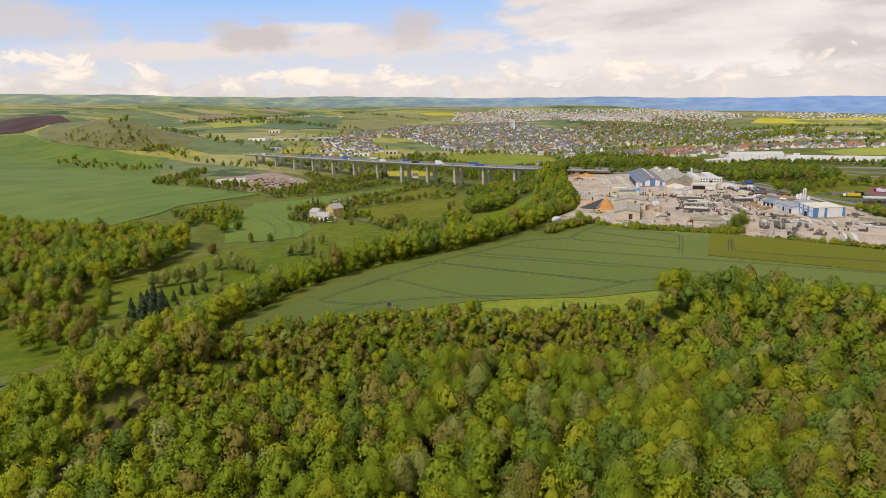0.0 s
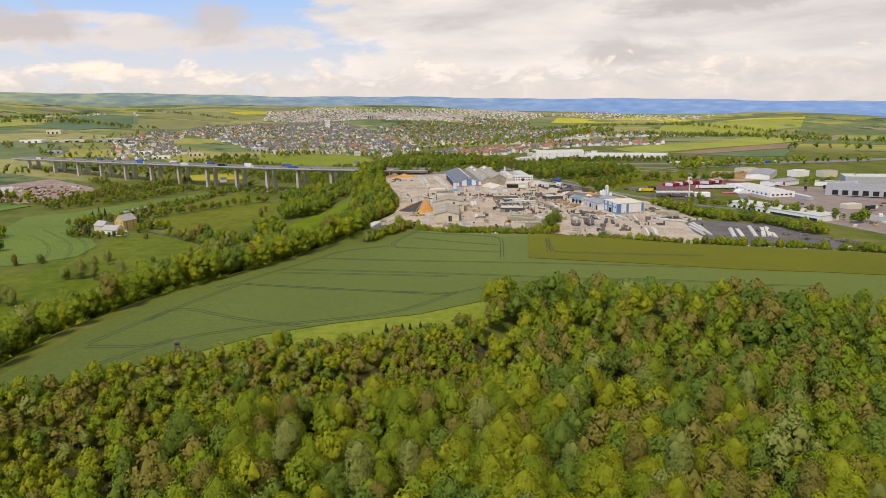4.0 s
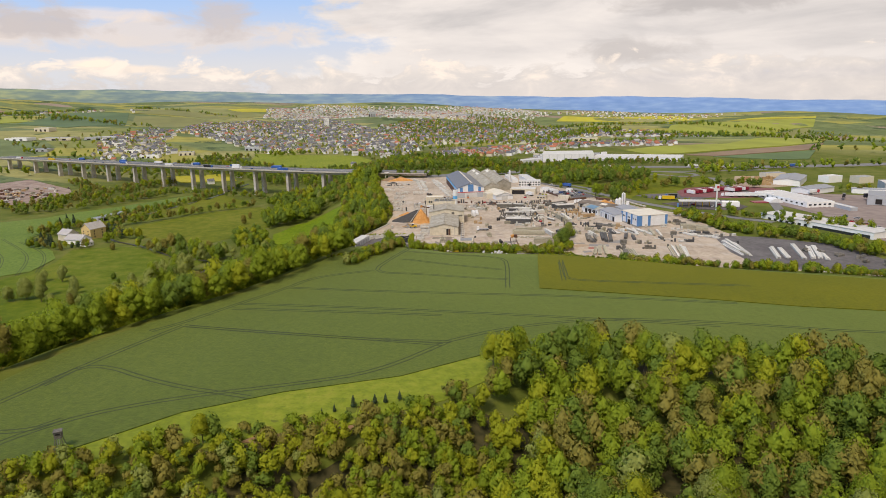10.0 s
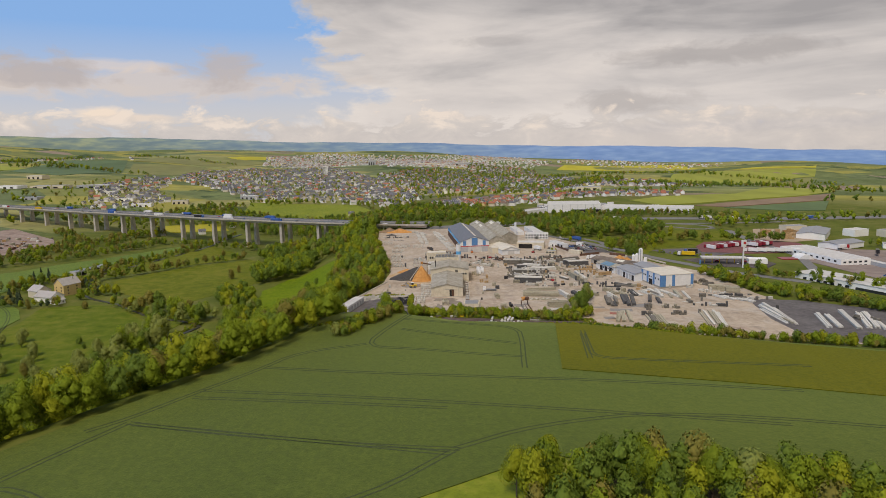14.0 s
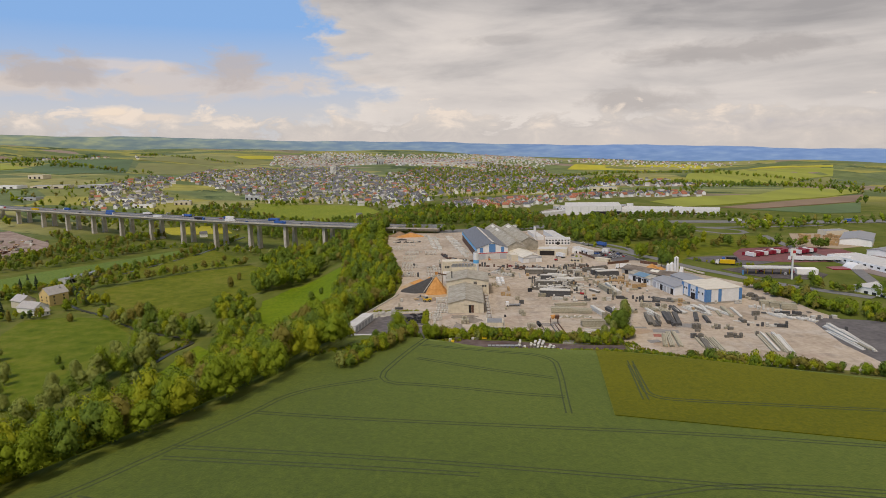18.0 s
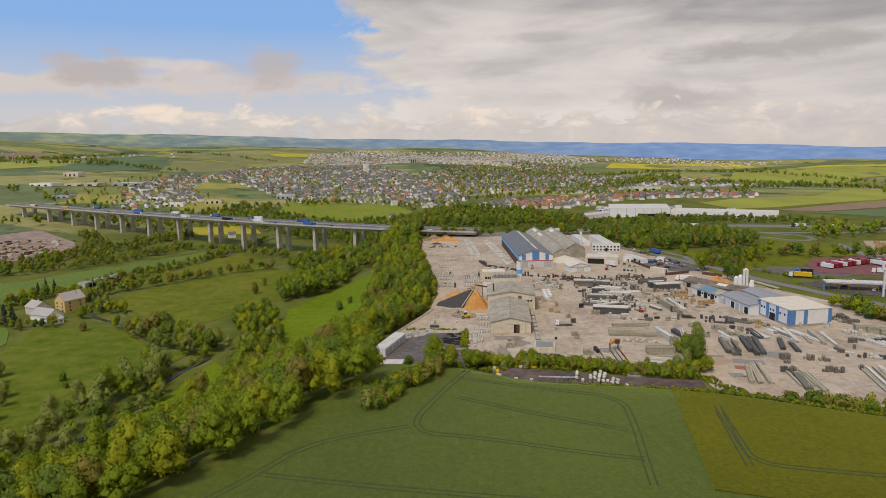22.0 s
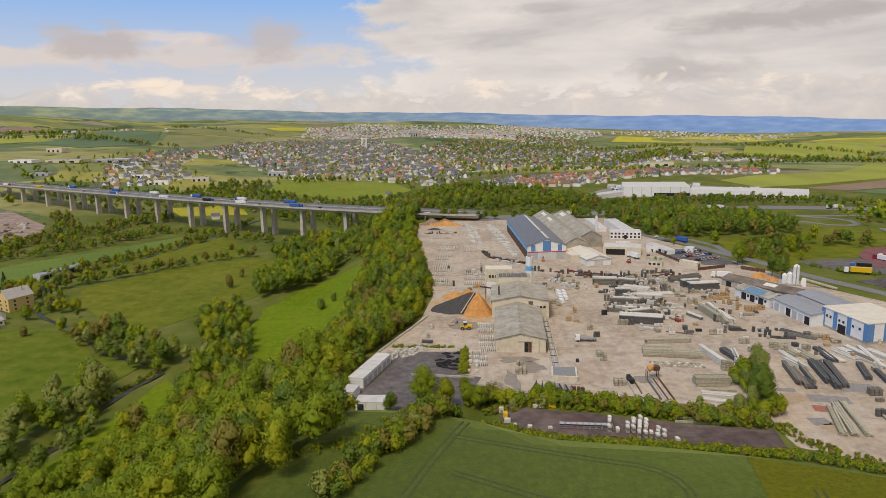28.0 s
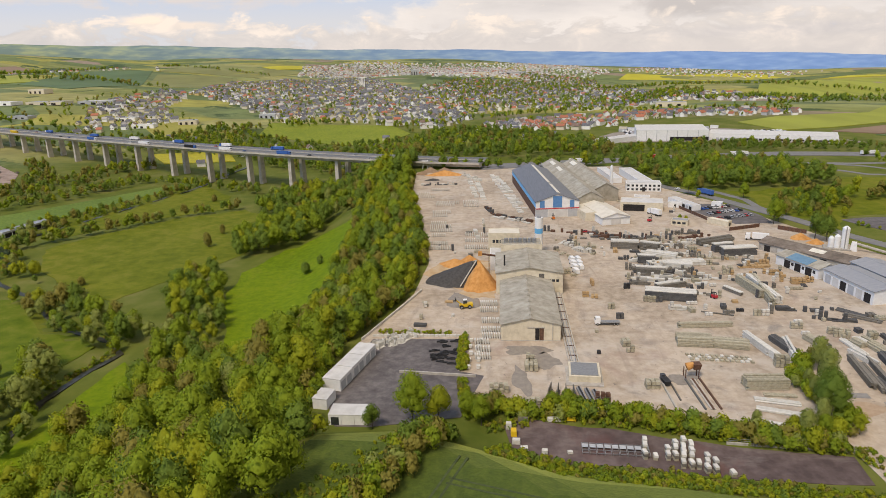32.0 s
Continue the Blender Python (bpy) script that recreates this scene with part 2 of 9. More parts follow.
def foliage(name, dark, light, glow=0.22):
    """Leaves: a shade for every clump, and light that passes through them."""
    m = bpy.data.materials.new(name)
    m.use_nodes = True
    n, l = m.node_tree.nodes, m.node_tree.links
    b, out = n["Principled BSDF"], n["Material Output"]
    geo = n.new("ShaderNodeNewGeometry")
    no = n.new("ShaderNodeTexNoise")
    no.inputs["Scale"].default_value, no.inputs["Detail"].default_value = 0.16, 3.0
    l.new(geo.outputs["Position"], no.inputs["Vector"])
    ad = n.new("ShaderNodeMath")
    ad.operation = "MULTIPLY_ADD"
    l.new(geo.outputs["Random Per Island"], ad.inputs[0])
    ad.inputs[1].default_value = 0.34
    mu = n.new("ShaderNodeMath")
    mu.operation = "MULTIPLY"
    l.new(no.outputs["Fac"], mu.inputs[0])
    mu.inputs[1].default_value = 0.5
    l.new(mu.outputs[0], ad.inputs[2])
    ra = n.new("ShaderNodeValToRGB")
    ra.color_ramp.elements[0].position, ra.color_ramp.elements[0].color = 0.08, (*dark, 1)
    ra.color_ramp.elements[1].position, ra.color_ramp.elements[1].color = 0.72, (*light, 1)
    l.new(ad.outputs[0], ra.inputs[0])
    l.new(ra.outputs[0], b.inputs["Base Color"])
    b.inputs["Roughness"].default_value, b.inputs["Specular IOR Level"].default_value = 0.7, 0.15
    tr = n.new("ShaderNodeBsdfTranslucent")
    l.new(ra.outputs[0], tr.inputs["Color"])
    mx = n.new("ShaderNodeMixShader")
    mx.inputs[0].default_value = glow
    l.new(b.outputs[0], mx.inputs[1])
    l.new(tr.outputs[0], mx.inputs[2])
    l.new(mx.outputs[0], out.inputs["Surface"])
    return m


LEAF = [
    foliage("leaves_fresh_green", (0.147, 0.200, 0.014), (0.315, 0.400, 0.032), 0.40),
    foliage("leaves_yellow_green", (0.215, 0.245, 0.014), (0.420, 0.445, 0.032), 0.40),
    foliage("leaves_deep_green", (0.089, 0.142, 0.019), (0.200, 0.280, 0.040), 0.32),
    foliage("leaves_olive_brown", (0.158, 0.150, 0.026), (0.289, 0.250, 0.054), 0.26),
    foliage("leaves_grey_green", (0.189, 0.225, 0.046), (0.357, 0.395, 0.103), 0.34),
    foliage("leaves_conifer", (0.024, 0.042, 0.020), (0.065, 0.095, 0.045), 0.05),
]
BARK = material("bark", [(0.05, 0.04, 0.03), (0.13, 0.11, 0.085)], 0.9, scale=3.0, bump=0.4)

# ---- the lie of the land ----
RIM = np.array([(-230, -900), (-175, -520), (-146, -372), (-142, -290), (-129, -250), (-109, -213), (-84, -169), (-57, -103), (-50, -72),
                (-70, -40), (-62, -4), (-48, 48), (-46, 90), (-49, 116), (-77, 266), (-84, 352), (-84, 420), (-80, 700)], float)
RIVER = np.array([(-345, -420), (-300, -336), (-272, -290), (-240, -225), (-214, -150), (-192, -51), (-189, -23), (-194, 3), (-191, 28), (-186, 46), (-200, 60),
                  (-237, 76), (-282, 116), (-315, 135), (-350, 165), (-372, 230), (-350, 330), (-330, 420), (-320, 560)], float)
FRONT = np.array([(-400, -58), (-70, -60), (-30, -60), (-12, -67), (4, -75), (33, -77), (75, -81), (120, -97), (204, -122), (247, -139), (420, -210), (900, -400)], float)


WOOD_EDGE = np.array([(-190, -400), (-150, -378), (-117, -347), (-92, -327), (-47, -299), (-12, -285), (19, -263), (34, -251), (60, -256), (126, -269), (155, -278), (380, -340), (700, -420)], float)


def to_line(x, y, line):
    """Distance to a line of points, and on which side: positive to the left of its way."""
    x, y = np.asarray(x, float), np.asarray(y, float)
    best, side = np.full(x.shape, 1e9), np.zeros(x.shape)
    for (ax, ay), (bx, by) in zip(line[:-1], line[1:]):
        dx, dy = bx - ax, by - ay
        t = np.clip(((x - ax) * dx + (y - ay) * dy) / (dx * dx + dy * dy), 0, 1)
        px, py = ax + t * dx, ay + t * dy
        d = np.hypot(x - px, y - py)
        s = np.sign(dx * (y - ay) - dy * (x - ax))
        side = np.where(d < best - 1e-6, s, side)
        best = np.minimum(best, d)
    return best, side


def height(x, y):
    x, y = np.asarray(x, float), np.asarray(y, float)
    # plateau with the field, falling to the level yard
    ahead = np.interp(x, FRONT[:, 0], FRONT[:, 1]) - y
    xc = np.clip(x, -150, 160)
    top = (10.2 - 0.033 * xc + 0.010 * np.clip(-150 - y, 0, 200)) * smooth(-2, 24, ahead)
    # the wood lies in a hollow below the field
    dw, sw = to_line(x, y, WOOD_EDGE)
    top = top - (15 * smooth(7, 46, -dw * sw) - 5 * smooth(70, 160, -dw * sw)) * (sw < 0)
    # open country beyond, which climbs to the left and falls to the right
    r = np.hypot(x - 60, y - 150)
    far = smooth(520, 1700, r)
    roll_ = 5 * np.sin(x / 310 + 1.0) * np.sin(y / 270) + 3 * np.sin((x + y) / 140)
    plain = -6 * smooth(330, 620, y) - 0.047 * x * far + roll_ * smooth(500, 900, r)
    z = np.where(y > 200, plain * smooth(330, 560, np.maximum(y, r - 60)), top * (1 - far) + plain * far)
    z = z * (1 - smooth(230, 420, x) * (1 - far)) + (-3 - 0.01 * (x - 230)) * smooth(230, 420, x) * (1 - far)
    # valley
    d, side = to_line(x, y, RIM)
    d = d * side
    floor_ = -28.5 + 0.035 * np.clip(d - 190, 0, 2000) + (0.085 * np.clip(d - 330, 0, 700)) * (1 - smooth(120, 520, y)) * (1 - 0.45 * smooth(-600, -200, -y))
    floor_ = floor_ * (1 - smooth(600, 1000, y)) + plain * smooth(600, 1000, y)
    floor_ = floor_ * (1 - smooth(900, 1700, r)) + np.maximum(plain, floor_) * smooth(900, 1700, r)
    fall = smooth(-2, 88, d)
    z = z * (1 - fall) + floor_ * fall
    # river bed
    dr, _ = to_line(x, y, RIVER)
    z = z - 1.6 * (1 - smooth(2.5, 6.0, dr)) * (y < 470)
    # hills all along the horizon
    rc = np.hypot(x, y + 390)
    az = np.degrees(np.arctan2(-x, y + 390))
    ridge = 45 + 12 * np.sin(az / 6.1 + 0.4) + 6 * np.sin(az / 2.6)
    z = z + ridge * smooth(3300, 4450, rc) + 18 * smooth(1900, 2800, rc) * np.sin(az / 4.0 + rc / 420) * (1 - smooth(3600, 4300, rc))
    # two low hills on the western rise
    z = z + 52 * np.exp(-((x + 1250) ** 2 + (y - 800) ** 2) / 140 ** 2) + 50 * np.exp(-((x + 1580) ** 2 + (y - 920) ** 2) / 210 ** 2)
    return z


def ground_at(x, y):
    return float(height(np.array([x]), np.array([y]))[0])


def stretched(inner0, inner1, step, outer, grow=1.09):
    a = list(np.arange(inner0, inner1 + 0.01, step))
    for sign, start in ((1, inner1), (-1, inner0)):
        s, p = step, start
        while abs(p) < outer:
            s *= grow
            p += sign * s
            a.append(p)
    return np.array(sorted(a))


gx, gy = stretched(-420, 360, 6.0, 4900), stretched(-600, 480, 6.0, 4750)
GX, GY = np.meshgrid(gx, gy)
keep_r = np.hypot(GX, GY + 390)
pull = np.minimum(1.0, 4650 / np.maximum(keep_r, 1.0))
GX, GY = GX * pull, (GY + 390) * pull - 390
GZ = height(GX, GY)
nx, ny = len(gx), len(gy)
idx = np.arange(nx * ny).reshape(ny, nx)
quads = np.stack([idx[:-1, :-1], idx[:-1, 1:], idx[1:, 1:], idx[1:, :-1]], -1).reshape(-1, 4)


def ground_material():
    """Meadow near by; a patchwork of fields, hedges and woods far off."""
    m = bpy.data.materials.new("open_country")
    m.use_nodes = True
    n, l = m.node_tree.nodes, m.node_tree.links
    b = n["Principled BSDF"]
    b.inputs["Roughness"].default_value, b.inputs["Specular IOR Level"].default_value = 0.9, 0.1
    geo = n.new("ShaderNodeNewGeometry")

    def noise_(scale, detail=4.0, rough=0.6):
        k = n.new("ShaderNodeTexNoise")
        k.inputs["Scale"].default_value, k.inputs["Detail"].default_value, k.inputs["Roughness"].default_value = scale, detail, rough
        l.new(geo.outputs["Position"], k.inputs["Vector"])
        return k.outputs["Fac"]

    def ramp(fac, stops, mode="LINEAR"):
        k = n.new("ShaderNodeValToRGB")
        k.color_ramp.interpolation = mode
        el = k.color_ramp.elements
        while len(el) < len(stops):
            el.new(0.5)
        for e, (p, c) in zip(el, stops):
            e.position, e.color = p, (*c, 1)
        l.new(fac, k.inputs[0])
        return k.outputs[0]

    def mix(fac, a, c, blend="MIX"):
        k = n.new("ShaderNodeMix")
        k.data_type, k.blend_type = "RGBA", blend
        for s, v in ((k.inputs[0], fac), (k.inputs[6], a), (k.inputs[7], c)):
            if isinstance(v, (int, float)):
                s.default_value = v
            elif isinstance(v, tuple):
                s.default_value = (*v, 1)
            else:
                l.new(v, s)
        return k.outputs[2]

    meadow = ramp(noise_(0.035, 8.0, 0.65), [(0.32, (0.074, 0.098, 0.014)), (0.5, (0.114, 0.134, 0.023)), (0.68, (0.165, 0.162, 0.047))])
    mp = n.new("ShaderNodeMapping")
    mp.inputs["Rotation"].default_value = (0, 0, 0.5)
    mp.inputs["Scale"].default_value = (0.0036, 0.0078, 0.0)
    l.new(geo.outputs["Position"], mp.inputs[0])
    vo = n.new("ShaderNodeTexVoronoi")
    vo.inputs["Scale"].default_value, vo.inputs["Randomness"].default_value = 1.0, 0.85
    l.new(mp.outputs[0], vo.inputs["Vector"])
    hue = n.new("ShaderNodeSeparateColor")
    l.new(vo.outputs["Color"], hue.inputs[0])
    # far plots are paled and greyed: distance haze put into their colours
    plots = ramp(hue.outputs[0], [(0.0, (0.125, 0.160, 0.060)), (0.2, (0.205, 0.218, 0.070)), (0.38, (0.145, 0.180, 0.080)), (0.52, (0.300, 0.280, 0.070)),
                                  (0.62, (0.290, 0.275, 0.105)), (0.76, (0.160, 0.195, 0.075)), (0.88, (0.280, 0.215, 0.160)), (0.94, (0.250, 0.265, 0.100))], "CONSTANT")
    grain = ramp(noise_(0.02, 6.0), [(0.3, (0.75, 0.75, 0.75)), (0.7, (1.2, 1.2, 1.2))])
    plots = mix(1.0, plots, grain, "MULTIPLY")
    woods = ramp(noise_(0.0032, 6.0, 0.7), [(0.57, (0, 0, 0)), (0.60, (1, 1, 1))])
    plots = mix(woods, plots, (0.060, 0.090, 0.036))
    k = n.new("ShaderNodeVectorMath")
    k.operation = "DISTANCE"
    l.new(geo.outputs["Position"], k.inputs[0])
    k.inputs[1].default_value = (60, 150, 0)
    rng = n.new("ShaderNodeMapRange")
    rng.inputs["From Min"].default_value, rng.inputs["From Max"].default_value = 700, 900
    l.new(k.outputs["Value"], rng.inputs["Value"])
    col = mix(rng.outputs[0], meadow, plots)
    l.new(col, b.inputs["Base Color"])
    bu = n.new("ShaderNodeBump")
    bu.inputs["Strength"].default_value, bu.inputs["Distance"].default_value = 0.5, 0.25
    l.new(noise_(0.9, 5.0), bu.inputs["Height"])
    l.new(bu.outputs[0], b.inputs["Normal"])
    return m


ground = new("ground", mesh_of("ground", np.stack([GX, GY, GZ], -1).reshape(-1, 3), quads, ground_material(), shade_smooth=True))
tagged(ground, "rolling green meadows and fields reaching to wooded hills", "ground", kind="structure")


# wooded hills on the horizon; blue distance haze is painted into their colour
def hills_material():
    m = bpy.data.materials.new("haze_painted_hills")
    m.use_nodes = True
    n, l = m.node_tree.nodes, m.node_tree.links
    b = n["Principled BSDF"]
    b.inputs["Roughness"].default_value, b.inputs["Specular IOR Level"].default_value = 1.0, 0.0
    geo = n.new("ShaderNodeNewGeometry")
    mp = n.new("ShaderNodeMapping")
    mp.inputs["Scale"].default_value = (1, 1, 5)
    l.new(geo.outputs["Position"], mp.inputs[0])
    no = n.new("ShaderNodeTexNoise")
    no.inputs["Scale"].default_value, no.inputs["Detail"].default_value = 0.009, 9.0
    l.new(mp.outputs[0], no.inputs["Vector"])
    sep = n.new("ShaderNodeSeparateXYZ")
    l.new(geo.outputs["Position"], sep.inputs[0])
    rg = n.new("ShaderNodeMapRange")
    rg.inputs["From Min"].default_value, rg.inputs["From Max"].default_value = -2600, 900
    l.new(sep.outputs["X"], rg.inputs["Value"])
    # haze tint painted in, bluer towards the east
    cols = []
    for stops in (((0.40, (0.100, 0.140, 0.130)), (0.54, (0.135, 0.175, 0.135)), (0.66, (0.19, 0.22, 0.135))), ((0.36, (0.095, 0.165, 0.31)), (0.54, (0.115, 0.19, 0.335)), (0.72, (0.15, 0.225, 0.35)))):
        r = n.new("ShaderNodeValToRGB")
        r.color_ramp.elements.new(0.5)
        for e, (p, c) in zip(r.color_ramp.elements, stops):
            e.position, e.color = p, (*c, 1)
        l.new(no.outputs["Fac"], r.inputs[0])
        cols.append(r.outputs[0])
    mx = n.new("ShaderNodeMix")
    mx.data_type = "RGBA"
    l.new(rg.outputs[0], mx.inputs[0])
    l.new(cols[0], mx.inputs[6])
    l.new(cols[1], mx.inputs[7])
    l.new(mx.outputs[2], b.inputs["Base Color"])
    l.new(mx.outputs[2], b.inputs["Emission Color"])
    # a glow of the same colour stands for light scattered by the haze
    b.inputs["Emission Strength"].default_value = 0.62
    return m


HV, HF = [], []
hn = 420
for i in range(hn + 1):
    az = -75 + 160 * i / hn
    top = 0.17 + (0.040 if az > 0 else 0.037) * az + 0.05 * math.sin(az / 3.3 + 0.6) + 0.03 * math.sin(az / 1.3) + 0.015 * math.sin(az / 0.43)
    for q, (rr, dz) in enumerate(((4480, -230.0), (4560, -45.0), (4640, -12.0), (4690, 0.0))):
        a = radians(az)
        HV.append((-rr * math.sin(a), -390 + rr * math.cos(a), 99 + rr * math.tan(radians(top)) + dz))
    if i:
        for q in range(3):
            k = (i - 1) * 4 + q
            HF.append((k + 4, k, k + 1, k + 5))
tagged(new("backdrop", mesh_of("backdrop", HV, HF, hills_material(), shade_smooth=True)), "far wooded hills along the horizon with painted blue haze", "hills", kind="structure")


def dense(outline, step):
    out = []
    for (ax, ay), (bx, by) in zip(outline, outline[1:] + outline[:1]):
        k = max(1, int(math.hypot(bx - ax, by - ay) / step))
        out += [(ax + (bx - ax) * i / k, ay + (by - ay) * i / k) for i in range(k)]
    return out


def inside(px, py, outline):
    px, py = np.asarray(px, float), np.asarray(py, float)
    hit = np.zeros(px.shape, bool)
    for (ax, ay), (bx, by) in zip(outline, outline[1:] + outline[:1]):
        cross = (ay > py) != (by > py)
        at = (bx - ax) * (py - ay) / (by - ay + 1e-12) + ax
        hit ^= cross & (px < at)
    return hit


def wavy(outline, step=6.0, by=0.7, seed=1):
    rng = np.random.default_rng(seed)
    return [(x + rng.normal(0, by), y + rng.normal(0, by)) for x, y in dense(outline, step)]


def drape(name, outline, lift, mat, label, category, step=8.0, kind="structure", skirt=0.4):
    """A sheet of some thickness that lies on the land within an outline."""
    rim = dense(outline, step)
    xs, ys = [p[0] for p in rim], [p[1] for p in rim]
    mx, my = np.meshgrid(np.arange(min(xs), max(xs), step), np.arange(min(ys), max(ys), step))
    mx, my = mx.ravel() + 0.013, my.ravel() + 0.017
    keep = inside(mx, my, rim)
    pts = [Vector(p) for p in rim] + [Vector(p) for p in zip(mx[keep], my[keep])]
    k = len(rim)
    v, _, f, *_ = geometry.delaunay_2d_cdt(pts, [(i, (i + 1) % k) for i in range(k)], [tuple(range(k))], 1, 1e-4)
    vx, vy = np.array([p[0] for p in v]), np.array([p[1] for p in v])
    cx = np.array([[vx[list(t)].mean(), vy[list(t)].mean()] for t in f])
    ok = inside(cx[:, 0], cx[:, 1], rim)
    s = Shape()
    vz = height(vx, vy) + lift
    s.add(np.stack([vx, vy, vz], -1).tolist(), [t for t, o in zip(f, ok) if o])
    # the edge of the sheet goes down into the ground
    rx, ry = np.array(xs), np.array(ys)
    rz = height(rx, ry)
    lo = [(x, y, z - skirt) for x, y, z in zip(rx, ry, rz)]
    hi = [(x, y, z + lift) for x, y, z in zip(rx, ry, rz)]
    s.add(hi + lo, [(i, (i + 1) % k, k + (i + 1) % k, k + i) for i in range(k)])
    ob = new(name, s.data(name, mat))
    for p in ob.data.polygons:
        if p.normal.z < -0.2:
            p.flip()
    return tagged(ob, label, category, kind=kind)


CROP = material("young_corn", [(0.041, 0.067, 0.006), (0.058, 0.088, 0.008), (0.078, 0.106, 0.012)], 0.85, scale=0.5, detail=8, bump=0.6, bump_scale=1.6, spread=0.16, big=0.5, big_scale=0.012)
RAPE = material("yellowing_rape", [(0.060, 0.070, 0.003), (0.088, 0.092, 0.003), (0.120, 0.114, 0.003)], 0.85, spec=0.12, scale=0.7, detail=8, bump=0.6, bump_scale=1.8, spread=0.16, big=0.4, big_scale=0.02)
# leaves that catch the light at a low angle
for m_, amount_ in ((CROP, 0.34), (RAPE, 0.24)):
    b_ = m_.node_tree.nodes["Principled BSDF"]
    b_.inputs["Sheen Weight"].default_value, b_.inputs["Sheen Roughness"].default_value = amount_, 0.45
    b_.inputs["Sheen Tint"].default_value = (0.95, 1.0, 0.22, 1) if m_ is CROP else (1.0, 0.92, 0.14, 1)
VERGE = material("rough_grass", [(0.127, 0.165, 0.009), (0.180, 0.220, 0.013), (0.239, 0.250, 0.025)], 0.9, scale=0.25, detail=8, bump=0.6, bump_scale=1.2, spread=0.18, big=0.4, big_scale=0.03)
LUSH = material("lush_grass", [(0.092, 0.146, 0.003), (0.126, 0.188, 0.004), (0.160, 0.212, 0.006)], 0.9, spec=0.12, scale=0.3, detail=8, bump=0.5, bump_scale=1.2, spread=0.18, big=0.5, big_scale=0.02)
PASTURE = material("old_pasture", [(0.088, 0.113, 0.006), (0.126, 0.145, 0.009), (0.168, 0.168, 0.020)], 0.9, spec=0.12, scale=0.12, detail=8, bump=0.5, bump_scale=0.9, spread=0.18, big=0.6, big_scale=0.02)
MEADOW = material("fresh_meadow", [(0.070, 0.108, 0.005), (0.102, 0.138, 0.008), (0.146, 0.160, 0.018)], 0.9, spec=0.12, scale=0.12, detail=8, bump=0.5, bump_scale=0.9, spread=0.18, big=0.6, big_scale=0.02)
WATER = material("river_water", [(0.022, 0.022, 0.015), (0.05, 0.048, 0.034), (0.09, 0.085, 0.07)], 0.34, scale=0.5, bump=0.5, bump_scale=2.2, spec=0.18, spread=0.2)
FLOOR = material("forest_floor", [(0.028, 0.028, 0.008), (0.062, 0.052, 0.018)], 0.95, scale=0.4, bump=0.5)
CONCRETE_YARD = material("yard_concrete", [(0.300, 0.236, 0.170), (0.388, 0.311, 0.232), (0.450, 0.364, 0.276), (0.510, 0.422, 0.328)], 0.85, scale=0.3, detail=10, bump=0.08, bump_scale=2.0, spread=0.22, big=0.9, big_scale=0.03)

def weather(m, layers):
    """Lays patches over a surface: each has a colour, a noise scale, the cover's two thresholds, a stretch and a turn."""
    n, l = m.node_tree.nodes, m.node_tree.links
    base = n["Principled BSDF"].inputs["Base Color"]
    for col, scale, lo, hi, most, squash, turn in layers:
        geo, mp, no, ra, mx = n.new("ShaderNodeNewGeometry"), n.new("ShaderNodeMapping"), n.new("ShaderNodeTexNoise"), n.new("ShaderNodeMapRange"), n.new("ShaderNodeMix")
        mp.inputs["Scale"].default_value, mp.inputs["Rotation"].default_value = squash, (0, 0, radians(turn))
        mp.inputs["Location"].default_value = (lo * 91, scale * 37, 0)
        no.inputs["Scale"].default_value, no.inputs["Detail"].default_value, no.inputs["Roughness"].default_value = scale, 9.0, 0.66
        no.inputs["Distortion"].default_value = 0.4
        ra.inputs["From Min"].default_value, ra.inputs["From Max"].default_value, ra.inputs["To Max"].default_value = lo, hi, most
        mx.data_type = "RGBA"
        mx.inputs[7].default_value = (*col, 1)
        l.new(geo.outputs["Position"], mp.inputs[0])
        l.new(mp.outputs[0], no.inputs["Vector"])
        l.new(no.outputs["Fac"], ra.inputs[0])
        l.new(ra.outputs[0], mx.inputs[0])
        l.new(base.links[0].from_socket, mx.inputs[6])
        l.new(mx.outputs[2], base)


weather(CROP, (((0.026, 0.044, 0.006), 1.3, 0.48, 0.66, 0.6, (1, 1, 1), 0), ((0.105, 0.135, 0.018), 0.5, 0.55, 0.7, 0.5, (1, 0.25, 1), 12)))
weather(RAPE, (((0.030, 0.048, 0.007), 1.2, 0.52, 0.68, 0.5, (1, 1, 1), 0), ((0.155, 0.138, 0.010), 0.8, 0.55, 0.72, 0.6, (1, 1, 1), 0)))
for m_ in (VERGE, LUSH, PASTURE, MEADOW):
    weather(m_, (((0.050, 0.075, 0.006), 0.9, 0.52, 0.70, 0.40, (1, 1, 1), 0), ((0.20, 0.205, 0.018), 0.06, 0.54, 0.72, 0.40, (1, 1, 1), 0)))
# dust, oil, damp, red grit and tyre tracks
weather(CONCRETE_YARD, (((0.50, 0.44, 0.37), 0.05, 0.50, 0.62, 0.65, (1, 1, 1), 0), ((0.21, 0.185, 0.16), 0.09, 0.57, 0.70, 0.7, (1, 1, 1), 0), ((0.30, 0.20, 0.155), 0.035, 0.57, 0.68, 0.5, (1, 1, 1), 0),
                        ((0.25, 0.20, 0.16), 0.22, 0.56, 0.68, 0.45, (1, 0.16, 1), 17), ((0.25, 0.20, 0.16), 0.22, 0.57, 0.69, 0.40, (0.14, 1, 1), -11), ((0.56, 0.47, 0.36), 0.7, 0.58, 0.70, 0.5, (1, 0.6, 1), 30), ((0.12, 0.105, 0.095), 0.45, 0.63, 0.69, 0.8, (1, 1, 1), 0)))
